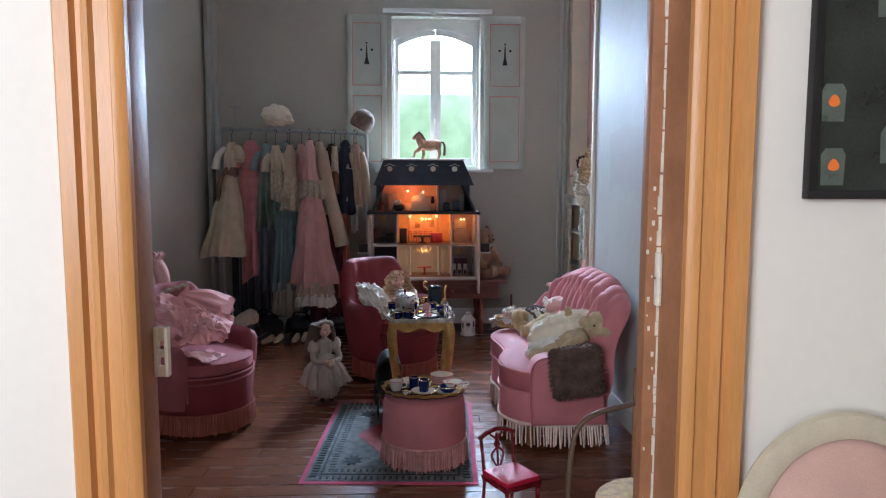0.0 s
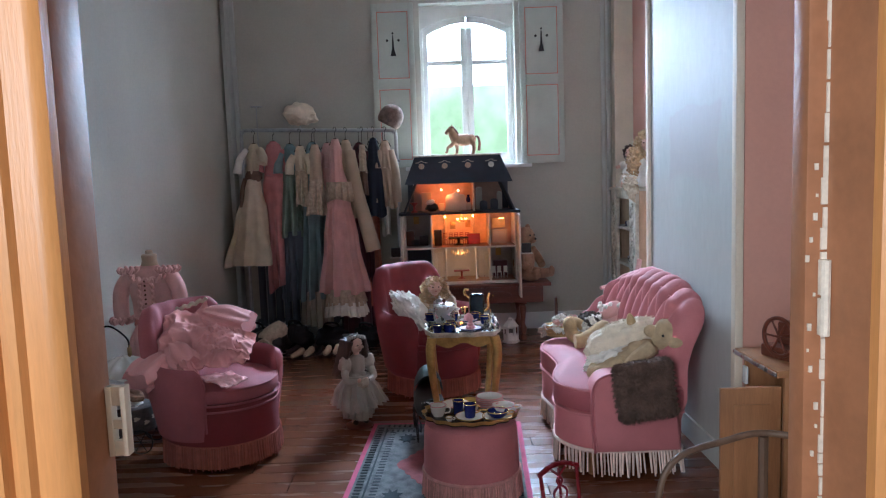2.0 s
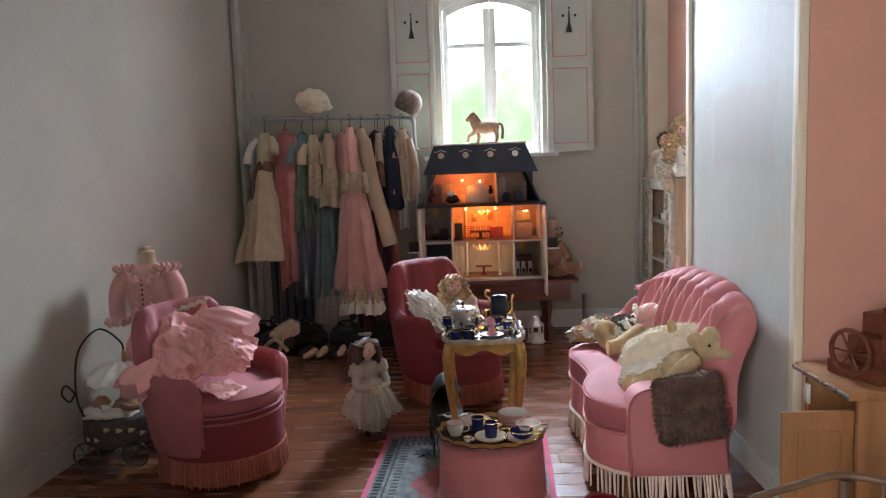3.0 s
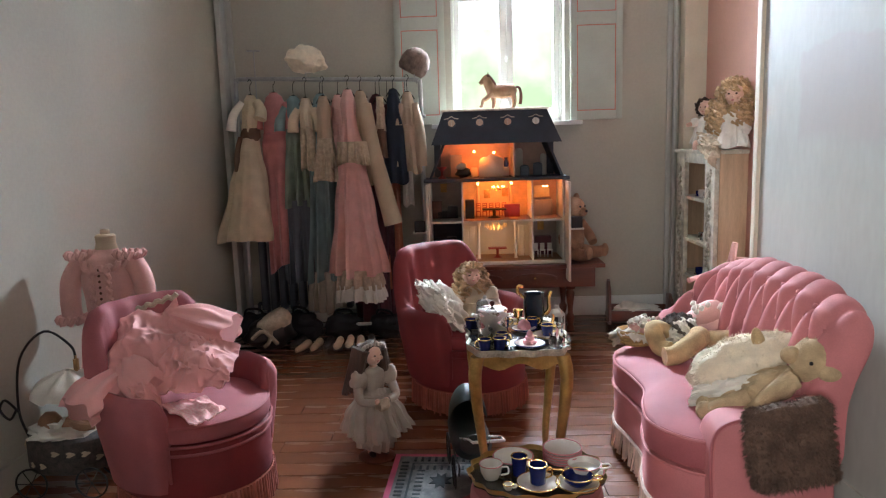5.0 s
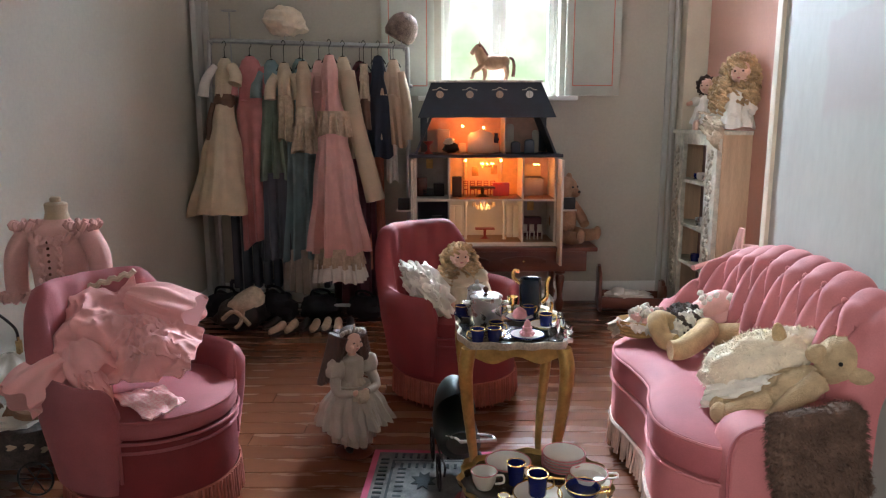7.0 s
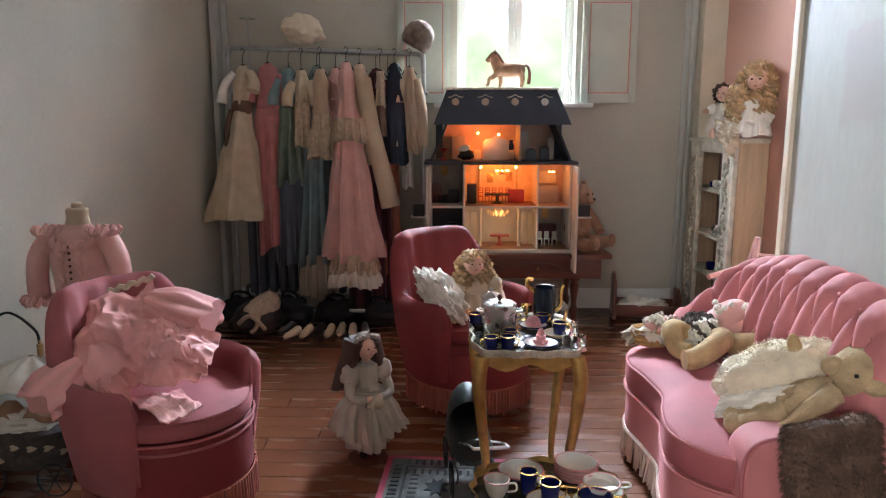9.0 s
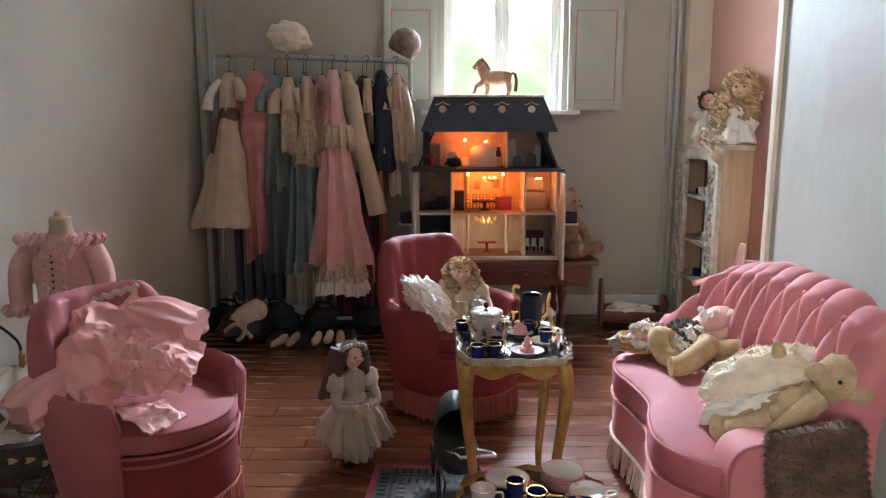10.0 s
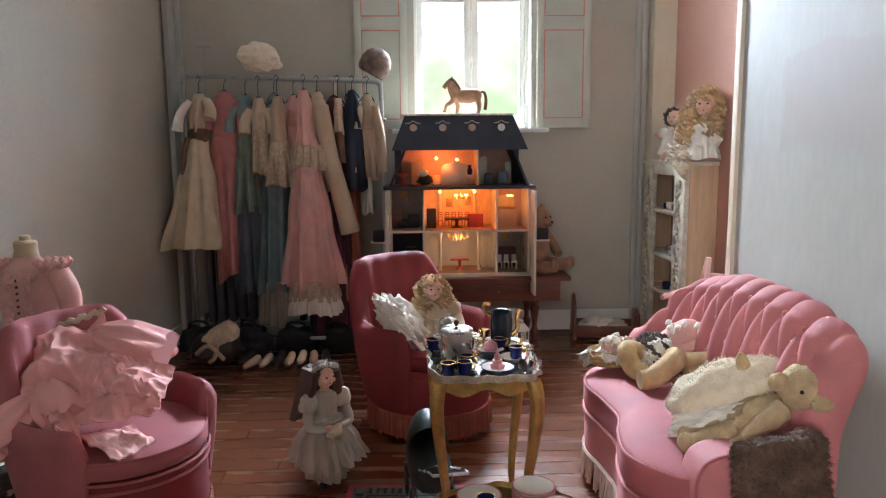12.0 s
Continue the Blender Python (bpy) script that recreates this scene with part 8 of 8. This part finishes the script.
lathe(b, [(0.001, 0.026), (0.12, 0.022), (0.19, 0.012), (0.206, 0.0), (0.19, -0.012), (0.001, -0.018)], 48, m=pose(0, 0.17, 0.745, 80, 0, 0), sx=1.0, sy=1.08)
part("back_pad", b, "upholst", mc, "dusty pink padded oval")
b = BM()
outline(b, [(0.24 * math.cos(a) * (abs(math.cos(a)) ** 6 + abs(math.sin(a)) ** 6) ** (-1 / 6) * 0.96, 0.23 * math.sin(a) * (abs(math.cos(a)) ** 6 + abs(math.sin(a)) ** 6) ** (-1 / 6) * 0.9 - 0.05) for a in [2 * math.pi * i / 40 for i in range(40)]], 0.41, 0.455, 0.015, dome=0.02)
part("seat", b, "upholst", mc)
b = BM()
box(b, (-0.235, -0.255, 0.35), (0.235, 0.155, 0.409), 0.01)
part("seat_rail", b, "creamwood", mc)
for x in (-0.205, 0.205):
    for y in (-0.22, 0.13):
        b = BM()
        lathe(b, [(0.014, 0), (0.020, 0.05), (0.026, 0.28), (0.022, 0.30), (0.030, 0.315), (0.030, 0.35)], 12, (x, y, 0))
        part("leg", b, "creamwood", mc)
for x in (-0.13, 0.13):
    b = BM()
    tube(b, [(x, 0.125, 0.36), (x, 0.14, 0.535)], 0.018, 8)
    part("back_support", b, "creamwood", mc)

# ---- floorboards, one by one ----
rnd = random.Random(11)
pl = {}
for w in (1.3, 1.55, 1.75, 2.05, 2.1, 2.4, 2.6, 2.85):
    bm = BM()
    box(bm, (0, 0, -0.022), (w - 0.002, 0.104, 0.0), 0.0012)
    bmesh.ops.recalc_face_normals(bm, faces=bm.faces)
    me = bpy.data.meshes.new("plank")
    bm.to_mesh(me)
    bm.free()
    me.materials.append(M["plank"])
    pl[w] = me
y = 0.612
while y < BACK - 0.02:
    pair = list(rnd.choice(((1.3, 2.85), (1.75, 2.4), (2.1, 2.05), (2.6, 1.55))))
    rnd.shuffle(pair)
    x = -1.9
    for w in pair:
        o = new("plank", pl[w])
        o.location = (x, y, -0.001 * rnd.random())
        o.parent = floor
        x += w
    y += 0.106
